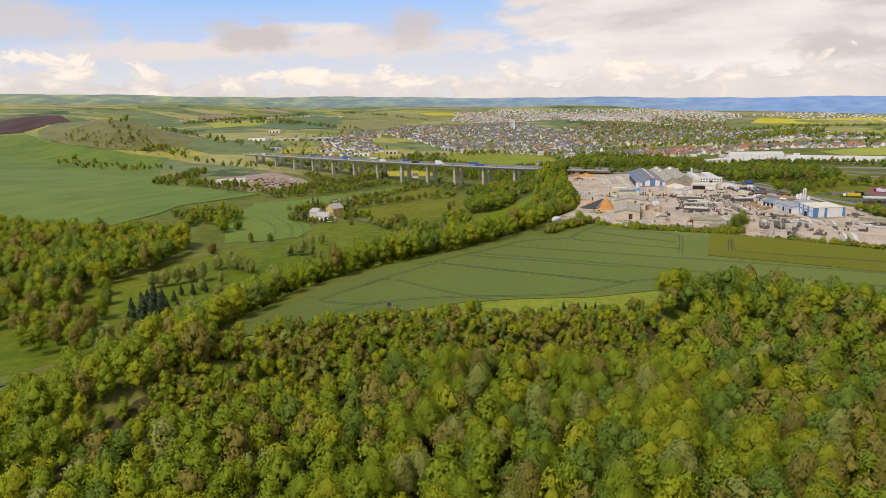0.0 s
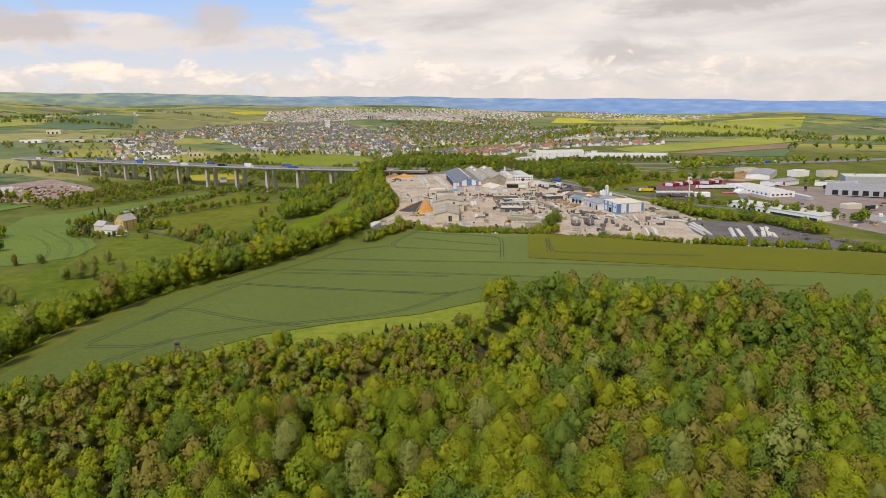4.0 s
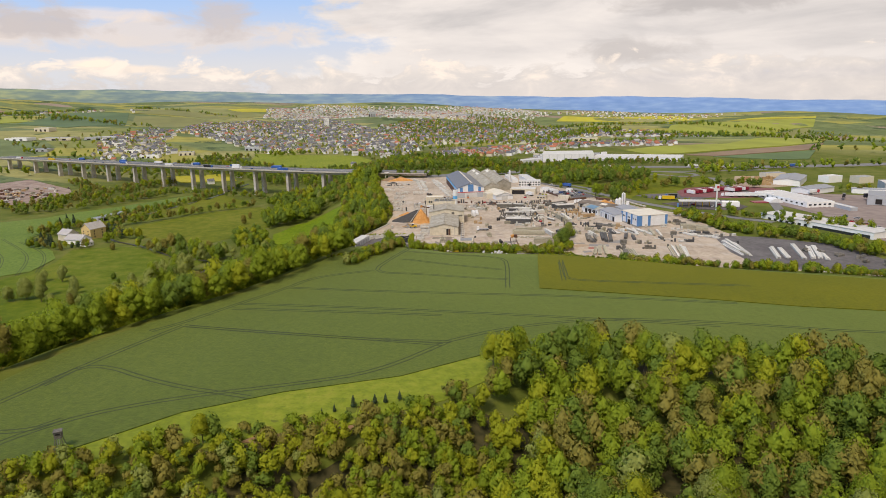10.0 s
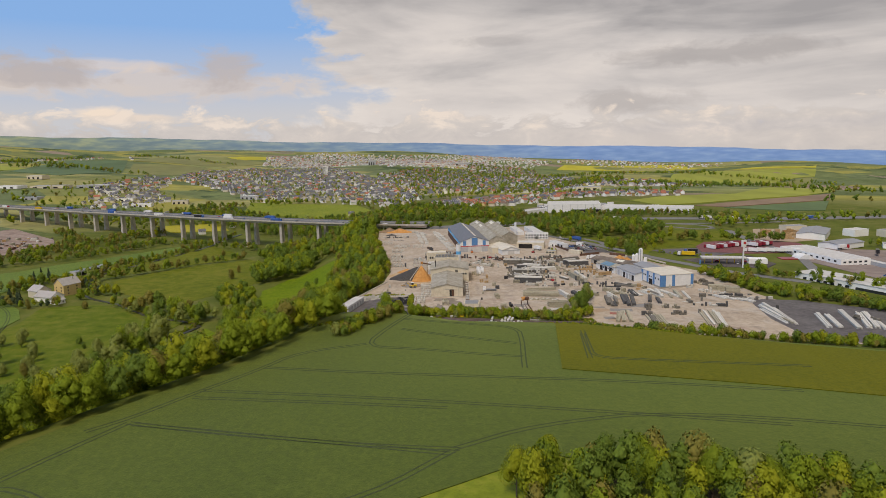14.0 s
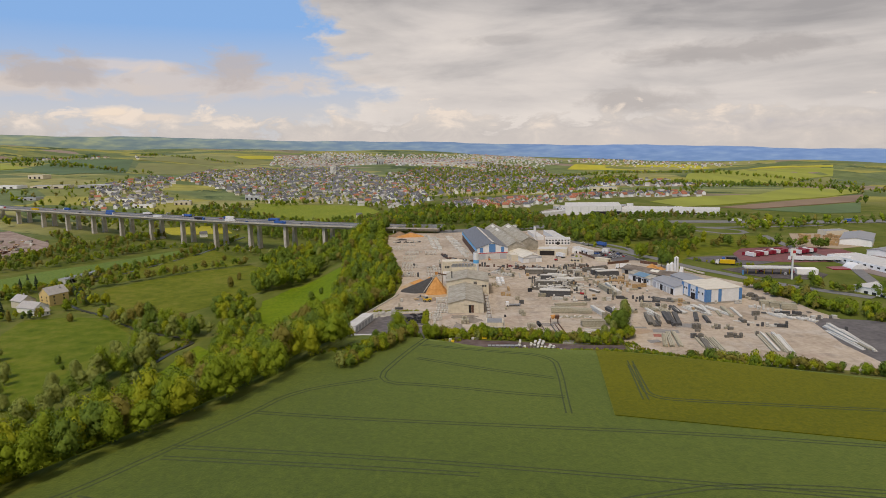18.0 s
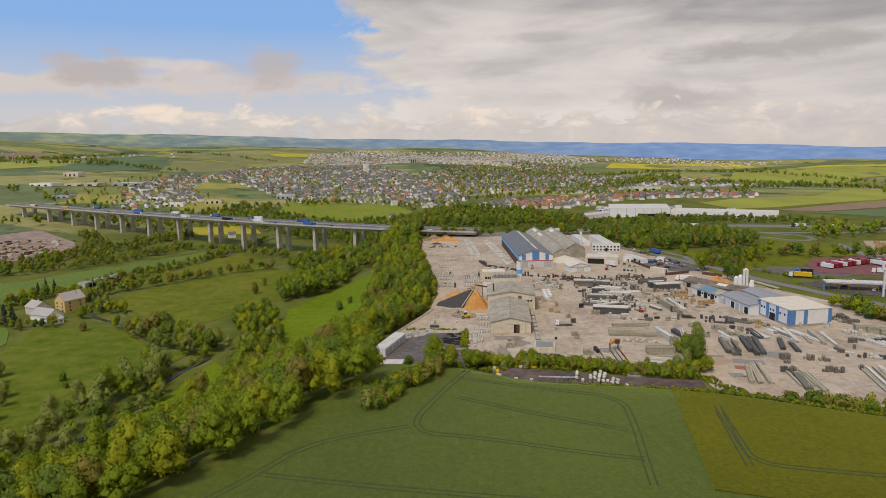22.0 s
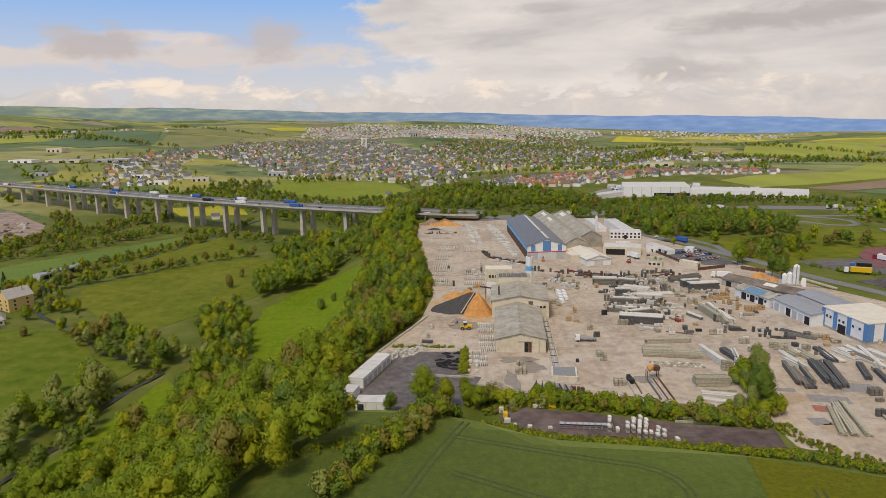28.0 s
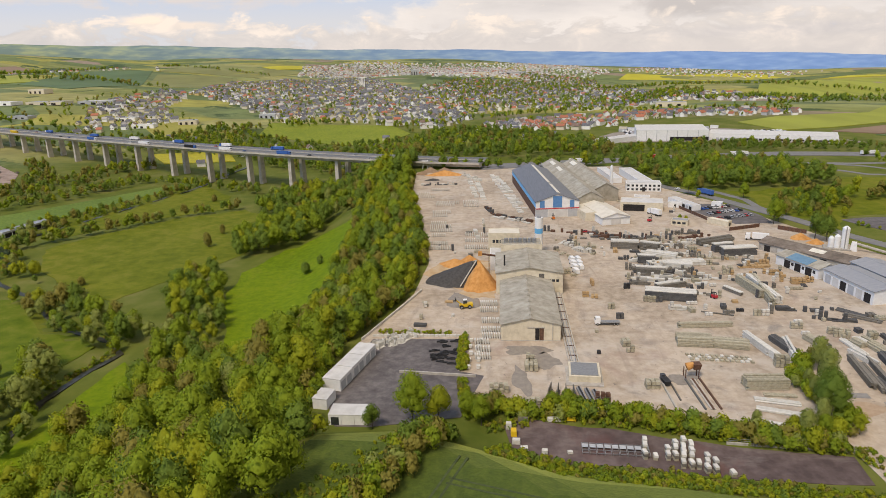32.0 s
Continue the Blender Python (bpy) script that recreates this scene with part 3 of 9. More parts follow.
ASPHALT = material("dark_asphalt", [(0.050, 0.042, 0.041), (0.082, 0.070, 0.068), (0.13, 0.112, 0.105)], 0.85, scale=0.35, detail=8, bump=0.1, bump_scale=3.0, spread=0.2, big=0.7, big_scale=0.05)
weather(ASPHALT, (((0.17, 0.145, 0.135), 0.08, 0.55, 0.68, 0.55, (1, 0.5, 1), 20), ((0.035, 0.03, 0.03), 0.15, 0.55, 0.66, 0.5, (1, 1, 1), 0)))

FIELD = [(-143, -371), (-144, -350), (-139, -300), (-129, -256), (-109, -217), (-84, -172), (-67, -124), (-60, -96), (-56, -76), (-50, -64), (-40, -61), (-30, -63), (-22, -70), (-6, -79), (10, -84),
         (30, -90), (54, -97), (88, -106), (160, -130), (260, -170), (380, -225), (380, -330), (155, -276), (126, -267), (60, -254), (34, -247), (17, -256),
         (-10, -275), (-45, -288), (-70, -302), (-92, -325), (-117, -345)]
drape("field", FIELD, 0.45, CROP, "green field of young corn with tractor tramlines", "field")
drape("rape_field", [(48, -171), (56, -100), (90, -109), (160, -133), (260, -173), (330, -205), (330, -252), (200, -207), (120, -186)], 0.75, RAPE,
      "yellowing strip of rape along the field's edge", "field")
drape("yard_floor", [(-70, -38), (-62, -4), (-48, 48), (-46, 90), (-49, 116), (-77, 266), (-84, 350), (-50, 366), (95, 366), (106, 300), (108, 268), (122, 240), (135, 212), (143, 185),
                     (152, 160), (159, 140), (165, 122), (172, 104), (186, 80), (196, 62), (200, -10), (214, -67), (262, -125), (247, -137), (204, -119), (120, -94), (90, -84), (79, -78), (78, -66), (63, -61), (46, -55), (23, -49), (0, -48), (-13, -43)], 0.12, CONCRETE_YARD,
      "wide pale concrete storage yard, stained and patched", "yard", step=14.0)

# ---- trees ----
ICO_V, ICO_F = [], []
_bm = bmesh.new()
bmesh.ops.create_icosphere(_bm, subdivisions=1, radius=1.0)
ICO_V = np.array([v.co[:] for v in _bm.verts])
ICO_F = np.array([[v.index for v in f.verts] for f in _bm.faces])
_bm.free()
OCT_V = np.array([(1, 0, 0), (0, 1, 0), (-1, 0, 0), (0, -1, 0), (0, 0, 1), (0, 0, -1)], float)
OCT_F = np.array([(0, 1, 4), (1, 2, 4), (2, 3, 4), (3, 0, 4), (1, 0, 5), (2, 1, 5), (3, 2, 5), (0, 3, 5)])


def crown_arrays(seed, high, wide, lobes, cards, card, kind="round"):
    """Corners and three-cornered faces of a crown: lumps of shade within, and many small clumps of leaves on them."""
    rng = np.random.default_rng(seed)
    base = high * rng.uniform(0.22, 0.34)
    cen, rad = [], []
    for i in range(lobes):
        if kind == "cone":
            u = (i + 0.5) / lobes
            z = base * 0.5 + (high - base * 0.5) * u
            rr = wide * 0.5 * (1.05 - u) * rng.uniform(0.85, 1.1)
            cen.append((rng.normal(0, 0.1), rng.normal(0, 0.1), z))
            rad.append((rr, rr, high / lobes * 0.9))
        else:
            a = rng.uniform(0, 6.28)
            u = (i + 0.5) / lobes
            z = base + (high - base) * (0.15 + 0.72 * u)
            out = wide * 0.5 * math.sqrt(max(0.05, 1 - (1.5 * (u - 0.35)) ** 2)) * rng.uniform(0.35, 0.68)
            if kind == "tall":
                out *= 0.6
            if u > 0.85:
                out *= 0.35
            cen.append((out * math.cos(a), out * math.sin(a), z))
            s = wide * rng.uniform(0.22, 0.33)
            rad.append((s, s, s * rng.uniform(0.75, 1.0)))
    cen, rad = np.array(cen), np.array(rad)
    V, Fc, N = [], [], []
    n = 0
    for c, r in zip(cen, rad):
        bv, bf = (ICO_V, ICO_F) if cards < 40 else (OCT_V, OCT_F)
        j = bv * (1 + rng.normal(0, 0.10, (len(bv), 1)))
        V.append(c + j * r * (0.84 if cards < 40 else 0.80))
        N.append(bv + [0, 0, 0.25])
        Fc.append(bf + n)
        n += len(bv)
    got = 0
    while got < cards:
        k = rng.integers(0, len(cen), cards)
        d = rng.normal(0, 1, (cards, 3))
        d[:, 2] = d[:, 2] * 0.9 + 0.25
        d /= np.linalg.norm(d, axis=1)[:, None]
        p = cen[k] + d * rad[k] * rng.uniform(0.82, 1.12, (cards, 1))
        # leave out what lies inside another lump
        q = (p[:, None] - cen[None]) / rad[None]
        free = (np.linalg.norm(q, axis=2) < 0.78).sum(1) == 0
        p, d = p[free], d[free]
        take = min(len(p), cards - got)
        p, d = p[:take], d[:take]
        nrm = d + rng.normal(0, 0.45, d.shape)
        nrm /= np.linalg.norm(nrm, axis=1)[:, None]
        u = np.cross(nrm, rng.normal(0, 1, d.shape))
        u /= np.linalg.norm(u, axis=1)[:, None]
        w = np.cross(nrm, u)
        s = card * rng.uniform(0.6, 1.25, (take, 1))
        lift = nrm * s * 0.25
        clump = np.stack([p - u * s - w * s * 0.6, p + u * s * 0.95 - w * s * 0.35 + lift, p - u * s * 0.1 + w * s * 1.05], 1)
        V.append(clump.reshape(-1, 3))
        out_ = (p - [0, 0, high * 0.5]) / [wide * 0.5, wide * 0.5, high * 0.5]
        N.append(np.repeat(d * 0.65 + out_ * 0.6 + [0, 0, 0.25] + rng.normal(0, 0.16, d.shape), 3, 0))
        Fc.append(n + np.arange(take)[:, None] * 3 + [0, 1, 2])
        n += take * 3
        got += take
    N = np.concatenate(N)
    return np.concatenate(V), np.concatenate(Fc), N / np.linalg.norm(N, axis=1)[:, None]


def trunk_arrays(seed, high, wide):
    rng = np.random.default_rng(seed)
    s = Shape()
    r = 0.018 * high + 0.05
    top = (rng.normal(0, 0.3), rng.normal(0, 0.3), high * 0.62)
    s.tube((0, 0, -0.5), (0, 0, high * 0.3), r, r * 0.8, 6)
    s.tube((0, 0, high * 0.3), top, r * 0.8, r * 0.3, 5)
    for i in range(5):
        a = rng.uniform(0, 6.28)
        z = high * rng.uniform(0.25, 0.5)
        s.tube((0, 0, z), (wide * 0.33 * math.cos(a), wide * 0.33 * math.sin(a), z + high * rng.uniform(0.12, 0.28)), r * 0.45, r * 0.12, 4)
    return s


# near kinds: name, height, width, form, leaves (the index of LEAF)
KINDS = []
for i, (hh, ww, form, leaf) in enumerate([(14, 10.5, "round", 0), (15, 11.5, "round", 1), (13, 9.5, "round", 2), (15, 9.0, "tall", 3), (12, 9.0, "round", 1),
                                          (17, 9.5, "tall", 4), (14, 11.0, "round", 0), (11, 8.0, "round", 3), (16, 12.0, "round", 2), (13, 10.0, "round", 4)]):
    V, Fc, Nn = crown_arrays(100 + i, hh, ww, 19, 3000, 0.235, form)
    KINDS.append((hh, mesh_of("crown", V, Fc, LEAF[leaf], normals=Nn), trunk_arrays(200 + i, hh, ww).data("trunk", BARK)))
LIGHT = [crown_arrays(300 + i, 13, 9.5, 11, 430, 0.46, "tall" if i in (2, 5) else "round") for i in range(7)]
FAR = [crown_arrays(400 + i, 12, 10, 3, 16, 1.5) for i in range(5)]
DENSE = [crown_arrays(350 + i, 13, 9.5, 14, 640, 0.39, "tall" if i == 2 else "round") for i in range(6)]
TUFT = [crown_arrays(550 + i, 1.1, 1.9, 2, 44, 0.24) for i in range(3)]
MIDDLE = [crown_arrays(450 + i, 12, 9.5, 7, 190, 0.70) for i in range(5)]
SHRUB = [crown_arrays(500 + i, 3.0, 3.6, 5, 190, 0.25) for i in range(4)]
CONE = [crown_arrays(600 + i, 12, 5.0, 9, 340, 0.52, "cone") for i in range(2)]

NEAR_TREE = {0: "broad deciduous tree in fresh green spring leaf", 1: "broad deciduous tree with yellow-green young leaves", 2: "dense dark green deciduous tree",
             3: "half-bare olive-brown tree coming into leaf", 4: "pale grey-green willow-like tree"}
LEAF_OF = [0, 1, 2, 3, 1, 4, 0, 3, 2, 4]


def plant(kind, x, y, size=1.0, turn=0.0, group="trees of the wood", sunk=0.0):
    hh, crown, trunk = KINDS[kind]
    z = ground_at(x, y) - sunk * hh * size
    t = thing("tree", x, y, z, turn, NEAR_TREE[LEAF_OF[kind]], "tree", group)
    t.scale = (size * 0.88, size * 0.88, size * (1.04 + 0.18 * ((x * 7 + y * 3) % 1)))
    part("trunk", trunk, None, t)
    part("crown", crown, None, t)
    return t


def spots(outline, gap, seed, jitter=0.42):
    rng = np.random.default_rng(seed)
    xs, ys = [p[0] for p in outline], [p[1] for p in outline]
    gx_, gy_ = np.meshgrid(np.arange(min(xs), max(xs), gap), np.arange(min(ys), max(ys), gap * 0.87))
    gx_ = gx_ + (np.arange(gx_.shape[0]) % 2)[:, None] * gap / 2
    px = gx_.ravel() + rng.uniform(-jitter, jitter, gx_.size) * gap
    py = gy_.ravel() + rng.uniform(-jitter, jitter, gx_.size) * gap
    ok = inside(px, py, outline)
    return np.stack([px[ok], py[ok]], -1)


def along(line, width, gap, seed):
    """Spots in a band along a line."""
    rng = np.random.default_rng(seed)
    out = []
    for (ax, ay), (bx, by) in zip(line[:-1], line[1:]):
        k = max(1, int(math.hypot(bx - ax, by - ay) * max(1.0, width / gap) / gap))
        t = rng.uniform(0, 1, k)
        nx_, ny_ = -(by - ay), bx - ax
        q = math.hypot(nx_, ny_)
        o = rng.uniform(-0.5, 0.5, k) * width
        out.append(np.stack([ax + (bx - ax) * t + nx_ / q * o, ay + (by - ay) * t + ny_ / q * o], -1))
    return np.concatenate(out)


def wood(name, pts, forms, mix, size, seed, label, category="wood", sink=0.0, grow=None):
    """Many trees or shrubs that nobody could count, as one object."""
    rng = np.random.default_rng(seed)
    V, Fc, M, N, n = [], [], [], [], 0
    zs = height(pts[:, 0], pts[:, 1])
    leafs = rng.choice(len(LEAF), len(pts), p=np.array(mix) / sum(mix))
    for (x, y), z, lf in zip(pts, zs, leafs):
        v, f, nv = forms[rng.integers(len(forms))]
        s = rng.uniform(*size) * (1.0 if grow is None else grow(x, y))
        a = rng.uniform(0, 6.28)
        c, q = math.cos(a) * s * 0.92, math.sin(a) * s * 0.92
        g = rng.uniform(0.92, 1.32) * s
        V.append(np.stack([x + v[:, 0] * c - v[:, 1] * q, y + v[:, 0] * q + v[:, 1] * c, z - sink * s + v[:, 2] * g], -1))
        ca, sa_ = math.cos(a), math.sin(a)
        N.append(np.stack([nv[:, 0] * ca - nv[:, 1] * sa_, nv[:, 0] * sa_ + nv[:, 1] * ca, nv[:, 2]], -1))
        Fc.append(f + n)
        M.append(np.full(len(f), lf))
        n += len(v)
    ob = new(name, mesh_of(name, np.concatenate(V), np.concatenate(Fc), LEAF, np.concatenate(M), normals=np.concatenate(N)))
    return tagged(ob, label, category, kind="stuff")


# the wood below the field; its edge is low scrub
WOOD = [(-150, -398), (-128, -372), (-117, -356), (-106, -346), (-92, -331), (-78, -319), (-52, -318), (-37, -313), (-8, -301), (14, -284), (24, -270), (36, -259), (60, -262), (126, -273), (155, -282), (240, -314),
        (240, -400), (140, -450), (-100, -470), (-190, -470), (-172, -420)]
WOOD_FRONT = np.array(WOOD[:9], float)


def edge_growth(x, y):
    """Trees are shrubs at the field's edge and full grown some way down the slope."""
    d, _ = to_line(np.array([x]), np.array([y]), WOOD_FRONT)
    return float(0.24 + 0.76 * smooth(0, 52, d[0]))


drape("forest_floor", WOOD, 0.05, FLOOR, "dark leaf-strewn forest floor", "forest floor", step=20.0)
pts = spots(WOOD, 7.4, 11)
rng0 = np.random.default_rng(5)
# the single trees that stand nearest to the flight line
mid = (np.abs(pts[:, 0] - 20) < 90) & (pts[:, 1] < -330)
pick = np.where(mid)[0]
pick = pick[rng0.permutation(len(pick))[:215]]
for i in pick:
    plant(int(rng0.choice(10, p=[.21, .15, .09, .06, .16, .06, .16, .03, .04, .04])), pts[i, 0], pts[i, 1], rng0.uniform(0.8, 1.15) * edge_growth(pts[i, 0], pts[i, 1]), rng0.uniform(0, 360))
rest = np.delete(pts, pick, 0)
west = rest[:, 0] < 35
wood("woodland", rest[west], LIGHT, [46, 28, 12, 8, 6, 0], (0.75, 1.12), 21, "mixed deciduous wood in fresh spring leaf", grow=edge_growth)
wood("woodland", rest[~west], LIGHT, [28, 9, 29, 31, 3, 0], (0.75, 1.12), 23, "dense deciduous wood with olive and deep green crowns", grow=edge_growth)
front = spots([(22, -272), (36, -260), (60, -263), (126, -274), (155, -283), (240, -315), (240, -348), (126, -312), (60, -304), (24, -306)], 8.4, 28)
wood("woodland", front, LIGHT, [36, 14, 28, 20, 2, 0], (0.6, 1.0), 29, "deciduous trees at the wood's upper edge")
young = along([(-150, -408), (-122, -384), (-92, -358), (-52, -342), (-8, -326), (16, -312)], 42, 5.0, 26)
wood("young_wood", young, MIDDLE, [34, 34, 8, 20, 4, 0], (0.36, 0.62), 27, "young yellow-green trees on the slope", "wood")
scrub = along([(-150, -404), (-122, -376), (-92, -350), (-52, -332), (-8, -316), (20, -300)], 34, 3.0, 24)
wood("scrub", scrub, SHRUB, [24, 26, 8, 40, 2, 0], (0.6, 1.6), 25, "dry and yellow-green scrub at the wood's edge", "bushes")
# tall trees at the corner of the field
for x_, y_, kd, sz in ((30, -258, 4, 0.85), (44, -262, 2, 0.95), (52, -266, 6, 1.0), (20, -270, 1, 0.8), (70, -268, 0, 0.9), (82, -272, 6, 0.85), (-58, -318, 4, 0.62)):
    plant(kd, x_, y_, sz, 33 * kd)

# the belt on the slope between field and valley
SLOPE = [(-150, -372), (-147, -300), (-135, -258), (-113, -221), (-86, -176), (-62, -119), (-52, -97), (-60, -70), (-71, -48), (-72, -30), (-70, 0), (-84, 12), (-120, 12),
         (-152, 12), (-160, -30), (-166, -70), (-186, -106), (-204, -160), (-218, -220), (-236, -270), (-252, -318), (-190, -372)]
wood("tree_belt", spots(SLOPE, 7.8, 12), DENSE, [58, 22, 12, 7, 1, 0], (0.75, 1.12), 22, "dense belt of fresh green trees on the valley side")
# the belt runs on round the field's corner into the wood
CORNER = [(-190, -372), (-150, -374), (-133, -381), (-128, -384), (-150, -410), (-176, -424), (-196, -474), (-306, -474), (-292, -420), (-280, -366), (-252, -318)]
drape("forest_floor", CORNER, 0.05, FLOOR, "dark leaf-strewn forest floor", "forest floor", step=20.0)
wood("tree_belt", spots(CORNER, 7.6, 14), DENSE, [54, 28, 8, 9, 1, 0], (0.72, 1.12), 15, "dense deciduous trees round the field's corner")
# low mixed growth between the belt and the yard
edge_line = along(np.array([(-58, -78), (-70, -56), (-70, -30), (-68, 0), (-57, 36), (-52, 60), (-51, 92), (-54, 116), (-66, 190), (-82, 266), (-87, 330)], float), 7, 3.0, 16)
wood("yard_scrub", edge_line, SHRUB, [26, 24, 14, 30, 6, 0], (0.8, 1.9), 17, "mixed brown and green scrub along the yard's edge", "bushes")

# ---- building materials ----
ROOF_CEMENT = material("fibre_cement_roof", [(0.25, 0.225, 0.175), (0.34, 0.31, 0.25), (0.42, 0.39, 0.325)], 0.9, scale=0.35, detail=9, bump=0.1, bump_scale=3.0, spread=0.2, big=0.6, big_scale=0.12)
ROOF_OLD = material("old_brown_roof", [(0.12, 0.095, 0.075), (0.18, 0.145, 0.115), (0.24, 0.20, 0.165)], 0.9, scale=0.35, detail=9, bump=0.1, bump_scale=3.0, spread=0.2, big=0.6, big_scale=0.12)
ROOF_STEEL = material("blue_grey_sheet_roof", [(0.115, 0.125, 0.145), (0.145, 0.155, 0.175), (0.18, 0.19, 0.21)], 0.45, metal=0.2, scale=0.4, spread=0.2, stretch=(4, 0.3, 1))
ROOF_GREY = material("grey_sheet_roof", [(0.26, 0.27, 0.29), (0.33, 0.34, 0.36)], 0.5, metal=0.1, scale=0.5, spread=0.2, stretch=(0.5, 3, 1))
ROOF_CREAM = material("cream_sheet_roof", [(0.58, 0.53, 0.43), (0.70, 0.65, 0.55)], 0.55, scale=0.3, spread=0.2)
ROOF_WHITE = material("white_flat_roof", [(0.47, 0.455, 0.43), (0.62, 0.605, 0.575)], 0.6, scale=0.3, spread=0.2, object_random=0.15)
WALL_BEIGE = material("beige_render", [(0.50, 0.44, 0.325), (0.62, 0.55, 0.42), (0.68, 0.615, 0.49)], 0.9, scale=0.5, detail=8, bump=0.05, spread=0.2, big=0.4, big_scale=0.15)
WALL_WHITE = material("white_sheet_wall", [(0.66, 0.66, 0.65), (0.78, 0.78, 0.77)], 0.55, scale=0.6, spread=0.2, big=0.3, big_scale=0.2)
WALL_GREY = material("grey_sheet_wall", [(0.36, 0.37, 0.385), (0.46, 0.47, 0.48)], 0.6, scale=0.5, spread=0.2)
BLUE = material("blue_sheet", [(0.075, 0.20, 0.42), (0.10, 0.25, 0.48)], 0.5, scale=0.8, spread=0.2)
SKYBLUE = material("light_blue_paint", [(0.10, 0.38, 0.68), (0.13, 0.45, 0.75)], 0.5, scale=0.8)
RED = material("red_paint", [(0.42, 0.03, 0.035), (0.52, 0.05, 0.05)], 0.5, scale=0.8)
GLASS = material("dark_window_glass", [(0.02, 0.024, 0.028), (0.05, 0.055, 0.06)], 0.12, scale=0.6, spec=0.6)
# near-black that paints the shade inside gates and openings; also some dark parts
DARK = material("dark_opening", [(0.018, 0.016, 0.015), (0.035, 0.03, 0.028)], 0.9, scale=1.0)
SKYLIGHT = material("skylight_sheet", [(0.62, 0.58, 0.48), (0.74, 0.70, 0.60)], 0.4, scale=0.6)
CONC = material("cast_concrete", [(0.30, 0.275, 0.235), (0.40, 0.365, 0.315), (0.48, 0.445, 0.39)], 0.9, scale=0.6, detail=8, bump=0.06, spread=0.2, object_random=0.25)
STEEL = material("galvanised_steel", [(0.30, 0.31, 0.32), (0.42, 0.43, 0.44)], 0.4, metal=0.7, scale=2.0)
RUST = material("rusty_steel", [(0.09, 0.045, 0.03), (0.16, 0.085, 0.055)], 0.85, scale=1.5)
WOOD = material("pale_timber", [(0.36, 0.23, 0.11), (0.50, 0.34, 0.17)], 0.8, scale=1.2, spread=0.2, object_random=0.3)
DARKWOOD = material("weathered_timber", [(0.09, 0.08, 0.07), (0.17, 0.155, 0.135)], 0.9, scale=2.0)
TYRE = material("rubber", [(0.018, 0.018, 0.018), (0.03, 0.03, 0.03)], 0.85)
SAND = material("orange_sand", [(0.42, 0.19, 0.055), (0.54, 0.26, 0.08), (0.60, 0.33, 0.13)], 0.95, scale=0.5, detail=9, bump=0.3, bump_scale=1.2, spread=0.2, big=0.4, big_scale=0.2)
GRAVEL = material("dark_gravel", [(0.045, 0.042, 0.04), (0.085, 0.08, 0.075)], 0.95, scale=0.9, detail=9, bump=0.4, bump_scale=1.8, spread=0.2)
EARTH = material("bare_earth", [(0.20, 0.13, 0.08), (0.32, 0.22, 0.14)], 0.95, scale=0.3, detail=9, bump=0.3, spread=0.2)


def gabled(name, x, y, turn, wide, long_, eave, ridge, wall, roof, label, category="hall", over=0.5, z=None):
    """A hall with its front gable's middle at x, y; it runs back along its own y."""
    t = thing(name, x, y, ground_at(x, y + 1) if z is None else z, turn, label, category)
    s = Shape()
    h = wide / 2
    s.extrude([(-h, -0.4), (h, -0.4), (h, eave), (0, ridge), (-h, eave)], "y", 0, long_)
    part("wall", s, wall, t)
    slope = (ridge - eave) / h
    for sign, nm in ((-1, "roof"), (1, "roof")):
        s = Shape()
        a, b = sign * (h + over), 0.0
        za = eave - slope * over
        prof = [(a, za + 0.06), (b, ridge + 0.06), (b, ridge + 0.30), (a, za + 0.30)]
        if sign > 0:
            prof = prof[::-1]
        s.extrude(prof, "y", -over, long_ + over)
        part(nm, s, roof, t)
    s = Shape()
    s.extrude([(-0.35, ridge + 0.28), (0.35, ridge + 0.28), (0, ridge + 0.46)], "y", -over, long_ + over)
    part("ridge_cap", s, roof, t)
    return t


def flat_block(name, x, y, turn, wide, long_, high, wall, roof, label, category="building", z=None, rim=0.35):
    t = thing(name, x, y, ground_at(x, y) if z is None else z, turn, label, category)
    part("wall", Shape().box(0, long_ / 2, -0.4, wide, long_, high + 0.4), wall, t)
    s = Shape()
    s.box(0, long_ / 2, high + 0.004, wide - 0.5, long_ - 0.5, 0.12)
    part("roof", s, roof, t)
    s = Shape()
    for bx, by, sx, sy in ((0, 0.12, wide + 0.1, 0.3), (0, long_ - 0.12, wide + 0.1, 0.3), (-wide / 2 + 0.12, long_ / 2, 0.3, long_ - 0.3), (wide / 2 - 0.12, long_ / 2, 0.3, long_ - 0.3)):
        s.box(bx, by, high + 0.01, sx, sy, rim)
    part("parapet", s, wall, t)
    return t


def panel(name, owner, x0, x1, z0, z1, mat, y=-0.06, deep=0.12, label=""):
    """A flat part on the front wall of a building."""
    return part(name, Shape().box((x0 + x1) / 2, y, z0, x1 - x0, deep, z1 - z0), mat, owner, label)


def side_panel(name, owner, x, y0, y1, z0, z1, mat, deep=0.12, label=""):
    return part(name, Shape().box(x, (y0 + y1) / 2, z0, deep, y1 - y0, z1 - z0), mat, owner, label)


